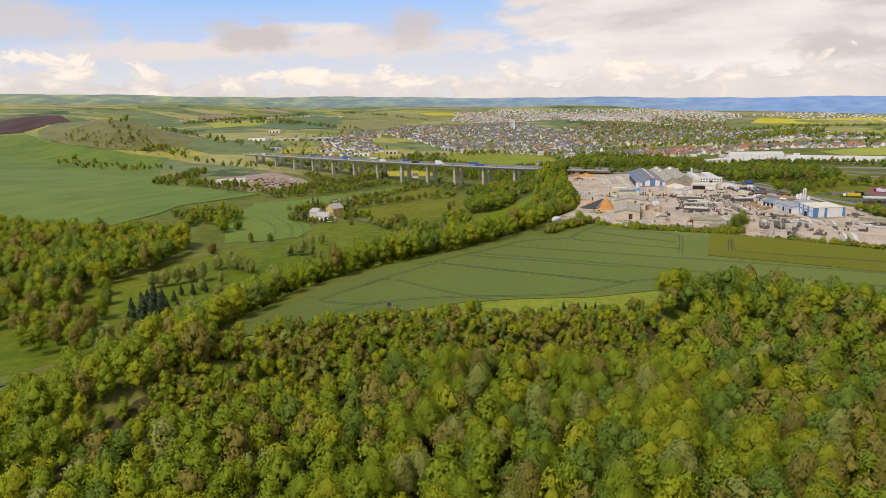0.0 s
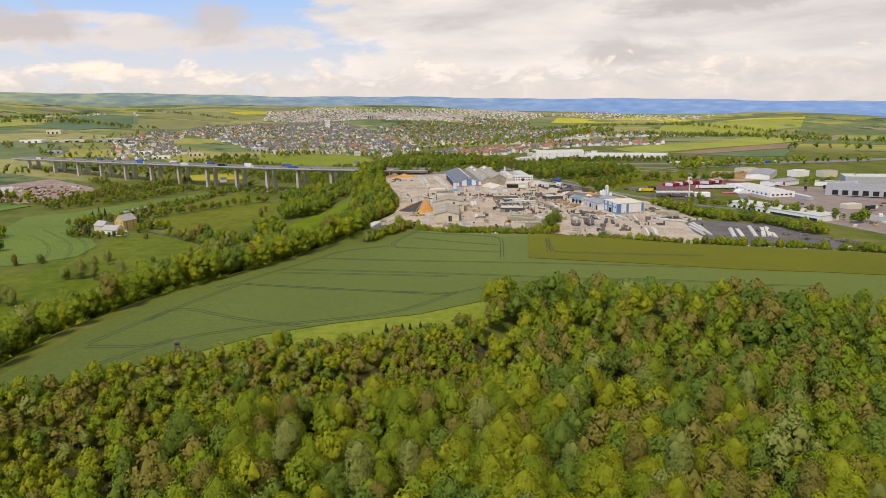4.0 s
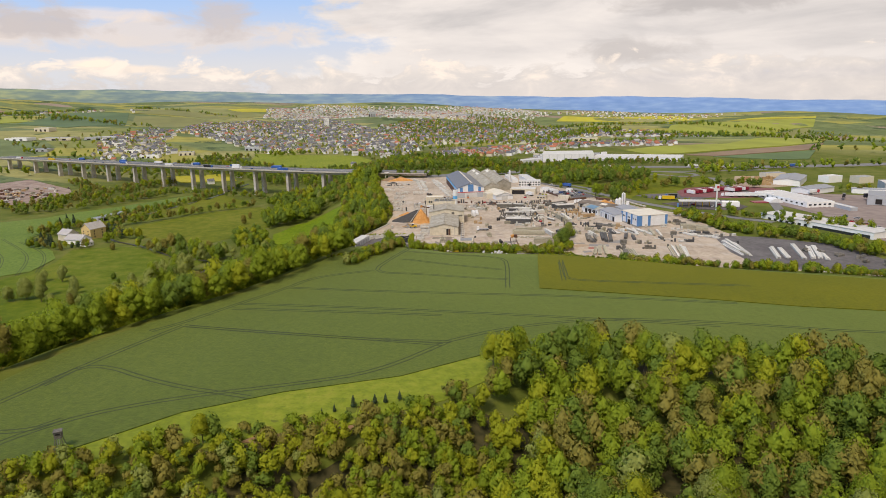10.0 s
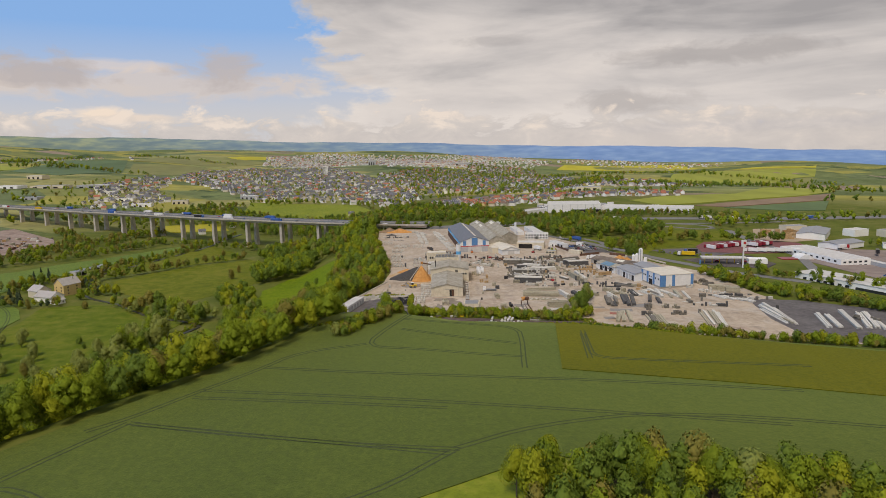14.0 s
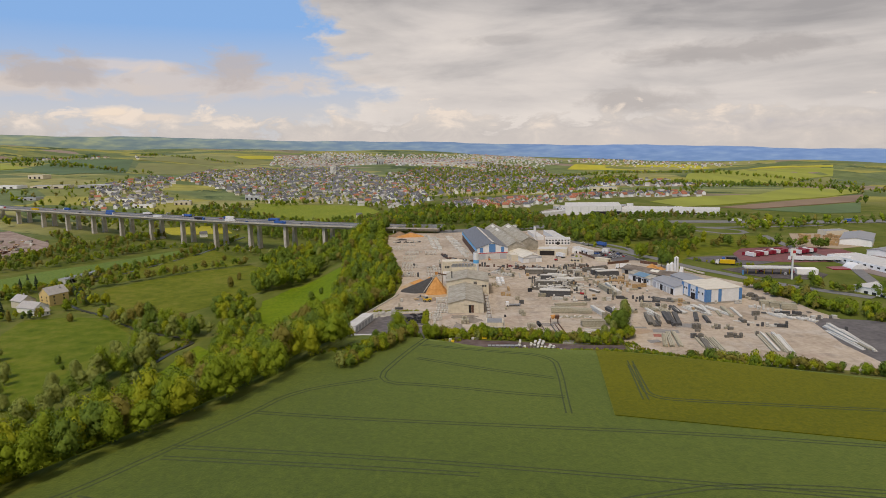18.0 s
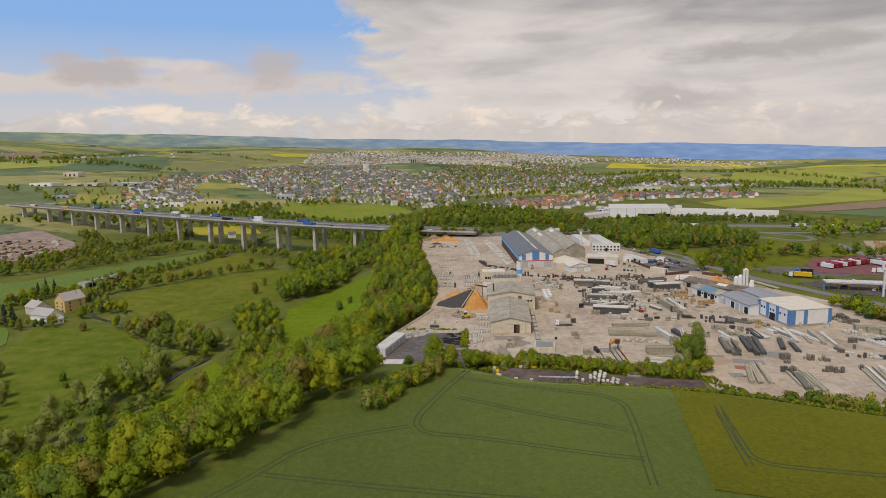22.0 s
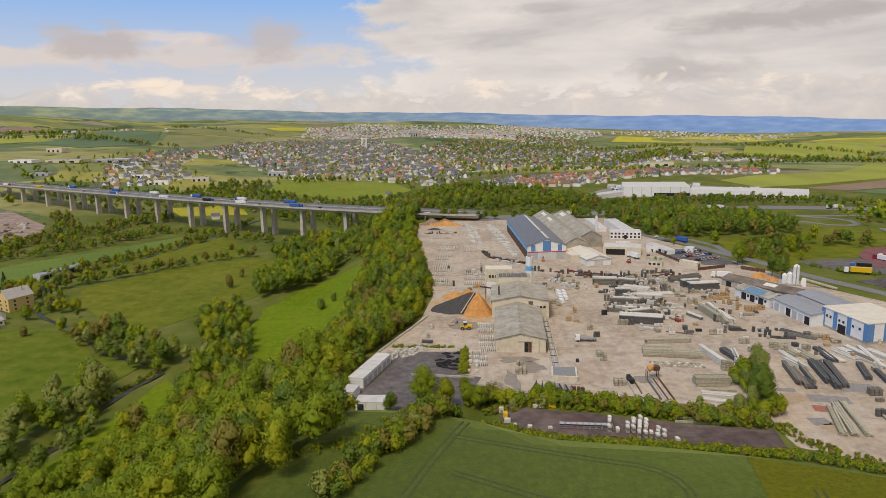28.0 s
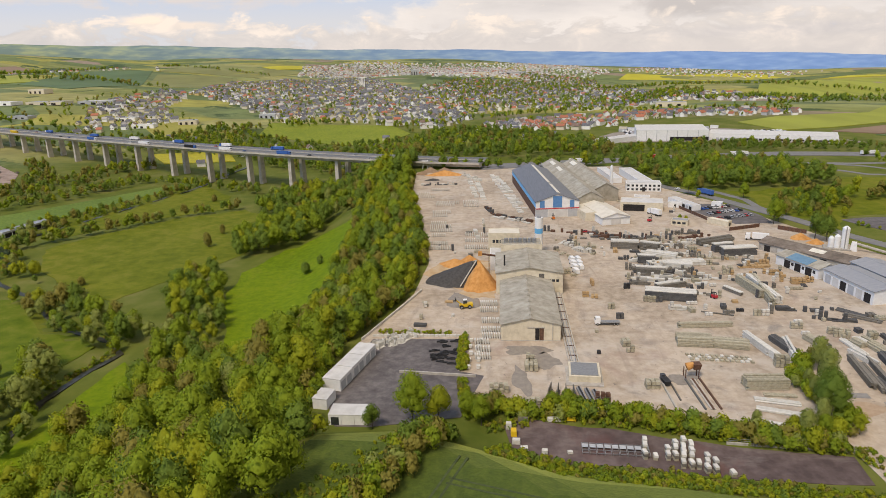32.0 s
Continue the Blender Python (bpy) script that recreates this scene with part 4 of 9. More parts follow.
# ---- the yard's halls ----
hall_a = gabled("production_hall", 0, 0, 0, 21, 47, 6.2, 8.7, WALL_BEIGE, ROOF_CEMENT, "long beige rendered hall with a grey fibre-cement roof")
panel("door", hall_a, 1.6, 3.1, 0.2, 4.9, DARK)
door = panel("door", hall_a, 3.2, 4.6, 0.2, 4.9, RUST)
panel("lintel", hall_a, -1.2, 5.0, 5.0, 5.25, CONC, y=-0.1, deep=0.2)
panel("corner_post", hall_a, 7.6, 7.9, 0, 6.5, CONC, y=-0.1, deep=0.2)
panel("plinth", hall_a, -10.5, 10.5, -0.2, 0.35, CONC, y=-0.12, deep=0.24)
for k in range(12):
    side_panel("window", hall_a, 10.5, 3 + 3.6 * k, 5.2 + 3.6 * k, 3.2, 4.6, GLASS)
for k in range(7):
    s = Shape()
    s.box(0, 3 + 6.5 * k, 9.0, 0.9, 2.0, 0.35)
    part("roof_vent", s, ROOF_CEMENT, hall_a)
hall_b = gabled("production_hall", 1.5, 47.3, 0, 28, 29, 9.4, 11.8, WALL_BEIGE, ROOF_CEMENT, "tall beige hall with a shallow grey roof behind the low one")
for k in range(3):
    panel("window", hall_b, 7.8 + 1.7 * k, 9.0 + 1.7 * k, 5.6, 6.7, GLASS, y=-0.08)
panel("shutter", hall_b, 4.0, 6.2, 6.6, 9.2, DARKWOOD, y=-0.08)
side_panel("window", hall_b, -14, 10, 11.2, 6, 10, DARK)
side_panel("window", hall_b, 14.0, 4, 24, 6.5, 8.2, GLASS)
part("vent_pipe", Shape().tube((-10.4, 8, 9.0), (-10.4, 8, 15.0), 0.35, n=10), DARK, hall_b)
mix_b = flat_block("mixing_tower", -1, 77, 0, 19, 11, 13.0, WALL_BEIGE, ROOF_CEMENT, "grey-beige mixing building with steel tanks on its roof", "tower")
for k in range(7):
    part("tank", Shape().tube((-7 + 2.2 * k, 4.5, 13.1), (-7 + 2.2 * k, 4.5, 15.2), 0.95, n=12), STEEL, mix_b, smooth_faces=False)
part("railing", Shape().box(0, 0.3, 14.4, 17, 0.08, 0.08).box(-8.4, 0.3, 13.1, 0.08, 0.08, 1.3).box(8.4, 0.3, 13.1, 0.08, 0.08, 1.3).box(0, 0.3, 13.1, 0.08, 0.08, 1.3), STEEL, mix_b)
side_t = flat_block("control_tower", -9, 90, 0, 15, 10, 15.0, WALL_BEIGE, ROOF_CREAM, "beige box-shaped control tower with three small windows", "tower")
for k in range(3):
    panel("window", side_t, -5.5 + 1.7 * k, -4.3 + 1.7 * k, 10.5, 12.0, GLASS)
annex = flat_block("annex", -12, 79, 0, 7, 10, 8.0, WALL_WHITE, ROOF_WHITE, "low white annex leaning against the mixing tower")
silo_b = thing("cement_silo", 8.6, 106, 0, 0, "white cement silo with a light blue band", "silo")
part("shell", Shape().tube((0, 0, 5), (0, 0, 19), 2.0, n=20).tube((0, 0, 2.2), (0, 0, 5), 0.5, 2.0, 20), WALL_WHITE, silo_b)
part("band", Shape().tube((0, 0, 11), (0, 0, 13.6), 2.05, n=20), SKYBLUE, silo_b, "light blue band")
part("top_rail", Shape().tube((0, 0, 19), (0, 0, 20), 1.2, 1.0, 12), STEEL, silo_b)
for k in range(4):
    part("leg", Shape().box(1.5 * (1 if k % 2 else -1), 1.5 * (1 if k // 2 else -1), 0, 0.3, 0.3, 6), STEEL, silo_b)

blue_hall = gabled("storage_hall", 24.5, 183, 6, 27, 118, 9.8, 14.4, WALL_WHITE, ROOF_STEEL, "big storage hall with blue-grey roof and blue-striped white gable")
side_panel("eave_stripe", blue_hall, -13.52, 0.2, 117.6, 6.2, 9.6, SKYBLUE, label="light blue band under the eaves")
side_panel("open_side", blue_hall, -13.5, 1, 117, 0.3, 6.0, RUST, deep=0.3, label="dark open side filled with rusty steel")
for a, b in ((-11.0, -8.0), (-2.8, 2.8), (7.6, 10.4)):
    top = 9.8 + 4.6 * (1 - max(abs(a), abs(b)) / 13.5) - 0.15
    panel("stripe", blue_hall, a, b, 6.2, top, BLUE, label="blue wall stripe")
panel("band", blue_hall, -13.5, 13.5, 5.3, 5.9, RED, y=-0.08, deep=0.16, label="red band across the gable")
panel("lower_wall", blue_hall, -13.4, -6.0, 0, 5.2, WALL_GREY)
panel("lower_wall", blue_hall, 6.4, 13.4, 0, 5.2, WALL_GREY)
panel("sliding_door", blue_hall, -5.8, 6.2, 0.1, 5.1, ROOF_WHITE)
for y0, y1 in ((6, 34), (40, 112)):
    s = Shape()
    s.extrude([(0.35, 14.62), (2.7, 13.83), (2.7, 14.05), (0.35, 14.85)], "y", y0, y1)
    part("skylight", s, SKYLIGHT, blue_hall)
grey_1 = gabled("storage_hall", 46.5, 197, 6, 17, 138, 8.5, 13.0, ROOF_CEMENT, ROOF_CEMENT, "old grey hall with a weathered fibre-cement roof")
for y0, y1 in ((84, 100), (112, 128)):
    s = Shape()
    s.extrude([(-3.4, 11.55), (-1.4, 12.65), (-1.4, 12.95), (-3.4, 11.8)], "y", y0, y1)
    part("skylight", s, SKYLIGHT, grey_1)
grey_2 = gabled("storage_hall", 60.5, 226, 6, 17, 110, 8.0, 12.5, ROOF_CEMENT, ROOF_CEMENT, "old grey hall with a patched fibre-cement roof")
s = Shape()
s.extrude([(-4.4, 10.7), (-1.4, 12.25), (-1.4, 12.55), (-4.4, 11.0)], "y", 84, 100)
part("skylight", s, SKYLIGHT, grey_2)
silo_g = thing("exhaust_silo", 71, 270, 0, 0, "slim white silo beside the old grey halls", "silo")
part("shell", Shape().tube((0, 0, 0), (0, 0, 16.5), 1.1, n=16), WALL_WHITE, silo_g)
part("cap", Shape().tube((0, 0, 16.5), (0, 0, 17.4), 1.1, 0.5, 16), STEEL, silo_g)
low_1 = gabled("workshop", 57, 163, 14, 17, 46, 4.6, 7.0, WALL_WHITE, ROOF_CREAM, "low workshop with a pale brown roof and white front")
panel("door", low_1, -3, 3, 0.1, 3.6, ROOF_WHITE)
panel("band", low_1, -8.4, 8.4, 3.7, 4.4, WALL_GREY, y=-0.1, deep=0.2)
lean = flat_block("lean_to", 43.5, 172, 14, 7, 38, 5.0, WALL_BEIGE, ROOF_CREAM, "narrow lean-to shed with a pale roof")
low_2 = flat_block("loading_canopy", 78, 196, -12, 26, 15, 5.4, WALL_BEIGE, ROOF_WHITE, "flat-roofed loading bay with a pale front", "shed")
# the bay's shaded inside, painted as a flat dark panel
panel("opening", low_2, -11, 2, 0.1, 4.3, DARK)
office = flat_block("office_building", 92, 257, -7, 24, 12, 5.6, WALL_WHITE, ROOF_WHITE, "white two-storey office with rows of windows", "office")
for k in range(8):
    for fl in (0.9, 3.6):
        panel("window", office, -11.5 + 3.0 * k, -9.9 + 3.0 * k, fl, fl + 1.5, GLASS)
panel("entrance", office, -1.0, 1.0, 0.1, 3.2, DARK, y=-0.2, deep=0.4)
off_2 = flat_block("office_wing", 97, 270, 5, 10, 60, 4.8, WALL_WHITE, ROOF_WHITE, "long white office wing with a flat roof", "office")
for k in range(14):
    side_panel("window", off_2, 5.0, 3 + 4.2 * k, 5.4 + 4.2 * k, 2.0, 4.2, GLASS)
flat_block("site_hut", 79, 290, 5, 7, 52, 3.6, WALL_WHITE, ROOF_WHITE, "row of low white huts beside the halls", "hut")
gate = flat_block("gatehouse", 92, 159, -22, 9, 6, 3.2, WALL_BEIGE, ROOF_GREY, "small pale gatehouse by the car park", "hut")
for k in range(3):
    panel("window", gate, -3.8 + 2.7 * k, -2.0 + 2.7 * k, 1.2, 2.5, GLASS)
row = flat_block("garage_row", 112, 196, 18, 6, 28, 3.2, WALL_WHITE, ROOF_WHITE, "row of low white garages beside the car park", "garage")
for k in range(6):
    side_panel("door", row, -3.0, 1.0 + 3.6 * k, 3.8 + 3.6 * k, 0.1, 2.5, (DARK, WALL_GREY)[k % 2])
long_hut = flat_block("storage_hut", 119.5, 157, 42, 4, 13, 2.8, WALL_BEIGE, ROOF_CREAM, "long pale hut at the end of the car park", "hut")
panel("door", long_hut, -0.6, 0.6, 0.1, 2.2, DARK)
for i, (px_, py_, w_, l_, tn) in enumerate(((101, 205, 8, 5, -10), (84, 224, 10, 6, -12), (126, 203, 6, 5, -30), (74, 214, 9, 6, -20), (128, 112, 8, 5, -55))):
    hut = flat_block("storage_hut", px_, py_, tn, w_, l_, 3.2, WALL_WHITE, ROOF_WHITE, "low white storage hut in the yard", "hut")
    panel("door", hut, -0.6, 0.6, 0.1, 2.2, DARK)


def board_fence(x0, y0, x1, y1, high):
    n = max(2, int(math.hypot(x1 - x0, y1 - y0) / 2.5))
    t = thing("board_fence", x0, y0, ground_at(x0, y0), math.degrees(math.atan2(y1 - y0, x1 - x0)), "dark brown board fence round the car park", "fence", "board fences")
    step = math.hypot(x1 - x0, y1 - y0) / n
    board, post = Shape().box(step / 2, 0, 0.1, step - 0.14, 0.08, high - 0.1).data("board", RUST), Shape().box(0, 0, -0.2, 0.14, 0.16, high + 0.3).data("post", DARKWOOD)
    for k in range(n + 1):
        part("post", post, None, t, at=pose(step * k, 0, 0))
        if k < n:
            part("board", board, None, t, at=pose(step * k, 0, 0))


board_fence(103, 203, 112, 169, 2.0)
board_fence(116, 147, 135, 155, 2.2)
board_fence(143, 150, 154, 140, 2.4)

# the white hall with blue corners, its sheds and workshop
wb = thing("warehouse", 145.0, 11.2, -0.6, 12, "white flat-roofed warehouse with blue corner panels", "warehouse")
part("wall", Shape().box(11.8, 13.5, -0.4, 23.6, 27, 10.0), WALL_WHITE, wb)
part("roof", Shape().box(11.8, 13.5, 9.62, 24.1, 27.5, 0.35), ROOF_CREAM, wb)
part("plinth", Shape().box(11.8, 13.5, -0.5, 23.9, 27.3, 2.3), CONC, wb)
for a, b in ((-0.1, 3.2), (8.0, 10.0), (21.8, 23.75)):
    panel("stripe", wb, a, b, 1.85, 9.5, BLUE, y=-0.12, deep=0.3, label="blue wall stripe")
for y0, y1 in ((-0.2, 1.6), (9.0, 11.2), (17.4, 19.6), (25.0, 27.1)):
    side_panel("stripe", wb, -0.12, y0, y1, 1.85, 9.5, BLUE, deep=0.3, label="blue wall stripe")
for y0 in (3.4, 7.2, 13.0, 15.4, 21.0, 23.2):
    side_panel("window", wb, -0.1, y0, y0 + 1.1, 5.8, 6.9, GLASS)
side_panel("gate", wb, -0.1, 12.0, 16.6, 0.3, 4.8, DARK)
shed_1 = gabled("steel_shed", 141.0, 36.5, 11, 15, 29, 5.6, 7.0, WALL_WHITE, ROOF_GREY, "long low shed with a grey sheet roof and white doors", "shed")
panel("gate", shed_1, 2.5, 6.0, 0.1, 4.2, DARK)
for k in range(6):
    side_panel("gate", shed_1, -7.5, 1.4 + 4.6 * k, 4.8 + 4.6 * k, 0.2, 4.0, (DARK, ROOF_WHITE, WALL_GREY)[k % 3])
gabled("steel_shed", 156, 42, 11, 14, 32, 6.0, 7.4, WALL_GREY, ROOF_GREY, "long grey shed standing behind the warehouse", "shed")
work = gabled("repair_shop", 123, 90, -158, 11, 24, 4.6, 6.2, WALL_WHITE, ROOF_CEMENT, "white repair shop with open doors and a partly blue roof", "workshop")
# open gates as flat panels, the inner shade put into their colour
for k in range(3):
    side_panel("gate", work, 5.5, 5 + 6.0 * k, 8.4 + 6.0 * k, 0.2, 3.8, DARK)
    side_panel("window", work, 5.5, 9.0 + 6.0 * k, 10.4 + 6.0 * k, 2.0, 3.4, GLASS)
s = Shape()
s.extrude([(0.4, 6.3), (5.9, 4.65), (5.9, 4.9), (0.4, 6.55)], "y", 6, 18)
part("roof_sheet", s, material("faded_blue_sheet", [(0.10, 0.20, 0.29), (0.15, 0.27, 0.36)], 0.6, scale=0.6, spread=0.2), work, "faded blue roof sheets")
old = gabled("store_shed", 124, 115, -145, 13, 44, 4.0, 5.8, CONC, ROOF_OLD, "low old shed with a dull grey roof", "shed")
panel("wall_patch", old, -5, 2, 0.1, 3.4, ROOF_WHITE)
for k in range(5):
    side_panel("gate", old, 6.5, 3 + 7.0 * k, 6.2 + 7.0 * k, 0.2, 3.2, (DARK, ROOF_WHITE)[k % 2])
s = Shape()
s.extrude([(1.2, 5.55), (4.4, 4.68), (4.4, 4.9), (1.2, 5.8)], "y", 24, 31)
part("skylight", s, SKYLIGHT, old)
silos = thing("silo_group", 157.0, 112, 0, -20, "three white silos of different height on a concrete base", "silo")
part("base", Shape().box(-0.5, 0, -0.4, 12, 7, 1.2), CONC, silos)
for sx, sr, sh in ((2.6, 1.7, 12.0), (-0.6, 1.4, 7.4), (-3.2, 1.3, 6.4)):
    part("shell", Shape().tube((sx, 0, 0.8), (sx, 0, sh - 1.0), sr, n=18).tube((sx, 0, sh - 1.0), (sx, 0, sh), sr, 0.5, 18), WALL_WHITE, silos)
part("ladder", Shape().box(2.6, -1.8, 0.8, 0.5, 0.1, 11), STEEL, silos)
ramp = thing("silo_conveyor", 163, 108, 0, -28, "pale inclined conveyor beside the silos", "conveyor")
part("belt", Shape().tube((0, 0, 4.0), (16, -2, 1.0), 0.7, n=6), CONC, ramp)
part("hopper", Shape().box(-0.5, 0, 0, 3, 3, 4.6, taper=0.7), WALL_WHITE, ramp)

# ---- heaps ----
def heap(name, x, y, rx, ry, high, mat, label, seed, n=36, lean=(0, 0)):
    rng = np.random.default_rng(seed)
    V, Fc = [], []
    rings = 9
    for i in range(rings + 1):
        u = i / rings
        for k in range(n):
            a = 2 * math.pi * k / n
            wob = 1 + 0.10 * math.sin(3 * a + seed) + 0.05 * math.sin(7 * a + 2 * seed) + rng.normal(0, 0.012)
            r = (1 - u) ** 0.92 * wob
            V.append((rx * r * math.cos(a) + lean[0] * u, ry * r * math.sin(a) + lean[1] * u, high * (u ** 1.06) * (1 + 0.02 * math.sin(9 * a + seed) * (1 - u)) - 0.3 * (1 - u)))
    for i in range(rings):
        for k in range(n):
            Fc.append((i * n + k, i * n + (k + 1) % n, (i + 1) * n + (k + 1) % n, (i + 1) * n + k))
    ob = new(name, mesh_of(name, V, Fc, mat, shade_smooth=True))
    ob.matrix_basis = pose(x, y, 0)
    return tagged(ob, label, "heap")


heap("sand_heap", -19.8, 60, 7.8, 13, 10.8, SAND, "tall cone of orange sand beside the hall", 3)
heap("gravel_heap", -33, 66, 12, 13, 8.2, GRAVEL, "dark grey gravel heap next to the sand", 4, lean=(9.5, 3))
heap("sand_heap", -33, 88, 8, 7, 3.2, SAND, "low heap of pale orange sand behind the gravel", 6)
heap("sand_heap", -26, 92, 6, 6, 3.8, SAND, "low heap of pale orange sand behind the gravel", 8)
for hx, hy, hr, hh in ((-72, 352, 9, 4.5), (-60, 356, 8, 3.5), (-78, 340, 6, 3.0)):
    heap("earth_heap", hx, hy, hr, hr * 0.8, hh, EARTH, "heap of pale brown earth at the yard's far end", int(hr))
heap("sand_heap", 147, 131, 6, 5, 3.2, SAND, "small heap of orange sand behind the old shed", 9)
heap("sand_heap", 151, 122, 5, 4, 2.6, SAND, "small heap of orange sand behind the old shed", 12)
loader_belt = thing("conveyor", -20, 74, 0, 0, "rusty inclined conveyor over the sand heap", "conveyor")
part("frame", Shape().tube((9, 2, 8.0), (0.2, -1, 10.2), 0.5, n=6), RUST, loader_belt)
part("head", Shape().box(0, -1, 9.4, 1.8, 1.8, 1.8), SAND, loader_belt)
for k in range(2):
    part("support", Shape().tube((4 + 3 * k, 0.5, 0), (4 + 3 * k, 0.8, 8.8 - 0.4 * k), 0.18, n=6), RUST, loader_belt)
for k, (wx, wy, wl_) in enumerate(((-29, 53, 16), (-38, 76, 16))):
    wall_bay = thing("bay_wall", -21.5, 69, 0, math.degrees(math.atan2(wy - 69, wx + 21.5)), "sloping timber and concrete wall between the heaps", "wall", "bay walls")
    part("wall", Shape().extrude([(0, -0.2), (wl_, -0.2), (wl_, 0.8), (0, 8.4)][::-1], "y", -0.2, 0.2).data("wall", DARKWOOD), None, wall_bay)
    part("capping", Shape().extrude([(0, 8.4), (wl_, 0.8), (wl_, 1.0), (0, 8.6)][::-1], "y", -0.3, 0.3), CONC, wall_bay, "pale concrete capping")
drape("sand_spill", wavy([(-40, 92), (-22, 96), (-12, 84), (-11, 52), (-14, 42), (-24, 44), (-28, 52), (-36, 60), (-46, 74)], 4, 1.2, 31), 0.16, material("spilled_sand", [(0.40, 0.25, 0.12), (0.47, 0.33, 0.19), (0.50, 0.40, 0.29)], 0.95, scale=0.25, detail=9, spread=0.2), "orange sand spilled over the concrete", "sand", step=6.0)

# conveyor trench along the hall and its pump box
rail = thing("casting_bed", 13.4, 14, 0, 0, "long steel casting bed running along the hall", "casting bed")
part("bed", Shape().box(0, 0, 0, 2.0, 74, 0.9), CONC, rail)
for k in (-0.6, 0.6):
    part("rail", Shape().box(k, 0, 0.9, 0.25, 74, 0.2), STEEL, rail)
part("kerb", Shape().box(-1.5, 0, 0, 0.5, 76, 0.6), CONC, rail)
part("kerb", Shape().box(1.6, 0, 0, 0.4, 76, 0.6), CONC, rail)
for k in range(10):
    part("clamp", Shape().box(0, -35 + 7.7 * k, 0.9, 2.2, 0.25, 0.25), RUST, rail)
tub = thing("settling_tank", 15.6, -26, 0, -4, "beige concrete settling tank, its water a blue-grey slab", "tank")
for bx, by, sx, sy in ((0, -4.6, 9.6, 0.7), (0, 4.6, 9.6, 0.7), (-4.5, 0, 0.7, 8.5), (4.5, 0, 0.7, 8.5)):
    part("wall", Shape().box(bx, by, -0.2, sx, sy, 2.6), WALL_BEIGE, tub)
# a steel slab stands in for the water and the sky it reflects
part("cover", Shape().box(0, 0, 0.1, 8.3, 8.5, 2.5), STEEL, tub, "blue-grey slab for water that mirrors the sky")
part("apron", Shape().box(0, -1, -0.2, 11.4, 12.4, 0.7), CONC, tub)

# white garages along the dark lot
for k in range(3):
    g = thing("garage", -60.2 + 2.1 * k, -38.5 + 8.8 * k, 0, -13.5, "white prefabricated garage row at the lot's edge", "garage", "white garages")
    part("body", Shape().box(-2.6, 4.3, -0.2, 6.0, 8.6, 4.2), WALL_WHITE, g)
    part("roof", Shape().box(-2.6, 4.3, 4.02, 6.2, 8.7, 0.2), ROOF_WHITE, g)
    part("door", Shape().box(0.42, 2.2, 0.2, 0.12, 2.9, 2.9), WALL_GREY, g)
    part("door", Shape().box(0.42, 6.2, 0.2, 0.12, 2.9, 2.9), WALL_GREY, g)
g = thing("garage", -63.6, -48.5, 0, -10, "white prefabricated garage with a low roof", "garage", "white garages")
part("body", Shape().box(0, 3, -0.2, 4.6, 6.4, 3.4), WALL_WHITE, g)
part("roof", Shape().box(0, 3, 3.22, 4.8, 6.6, 0.2), ROOF_WHITE, g)
for k in range(3):
    g = thing("garage", -57.0 + 3.7 * k, -57.2, 0, 0, "white box garage beside the hedge", "garage", "white garages")
    part("body", Shape().box(0, 3, -0.2, 3.6, 6.0, 3.4), WALL_WHITE, g)
    part("roof", Shape().box(0, 3, 3.22, 3.7, 6.1, 0.16), ROOF_WHITE, g)
    if k == 0:
        part("door", Shape().box(0, -0.05, 0.2, 2.2, 0.12, 2.4), GLASS, g)
SIDE_LOT = material("dusty_dark_asphalt", [(0.085, 0.074, 0.072), (0.125, 0.110, 0.106), (0.175, 0.155, 0.148)], 0.85, scale=0.35, detail=9, bump=0.1, bump_scale=3.0, spread=0.2, big=0.7, big_scale=0.05)
weather(SIDE_LOT, (((0.24, 0.215, 0.20), 0.12, 0.56, 0.68, 0.55, (1, 0.4, 1), 20), ((0.06, 0.052, 0.05), 0.10, 0.54, 0.66, 0.6, (1, 1, 1), 0)))
drape("side_lot", [(-62, -46), (-60, -12), (-57, 0), (-26, 1), (-24.5, -24), (-16, -27), (-22, -52), (-47, -58), (-57, -58)], 0.2, SIDE_LOT, "dark asphalt lot beside the yard", "lot", step=10.0)
LOT_BROWN = material("purple_brown_ash", [(0.075, 0.052, 0.048), (0.115, 0.082, 0.075), (0.165, 0.125, 0.112)], 0.9, scale=0.25, detail=9, bump=0.15, bump_scale=2.5, spread=0.2, big=0.8, big_scale=0.06)
weather(LOT_BROWN, (((0.22, 0.185, 0.165), 0.10, 0.56, 0.68, 0.6, (0.35, 1, 1), -6), ((0.13, 0.055, 0.048), 0.06, 0.56, 0.66, 0.5, (1, 1, 1), 0)))
drape("front_lot", wavy([(-10, -55), (-3, -52.5), (19, -57), (49, -64.6), (77, -67), (76, -78), (57, -77.5), (32, -76), (16, -73), (3, -73), (-8, -68)], 7, 0.5, 12), 0.2, LOT_BROWN, "dark asphalt strip between hedge and field", "lot", step=10.0)
LOT_GREY = material("worn_grey_asphalt", [(0.085, 0.076, 0.076), (0.122, 0.111, 0.109), (0.158, 0.145, 0.141)], 0.85, scale=0.3, detail=9, bump=0.08, bump_scale=3.0, spread=0.2, big=0.7, big_scale=0.05)
drape("grey_lot", [(188, -22), (216, -30), (254, -58), (262, -122), (246, -134), (204, -117), (182, -106), (180, -70)], 0.22, LOT_GREY, "grey asphalt storage lot", "lot", step=12.0)
drape("car_park", [(106, 205), (113, 216), (138, 211), (146, 182), (146, 164), (125, 162), (116, 176)], 0.21, LOT_GREY, "grey asphalt car park behind a brown fence", "car park", step=10.0)
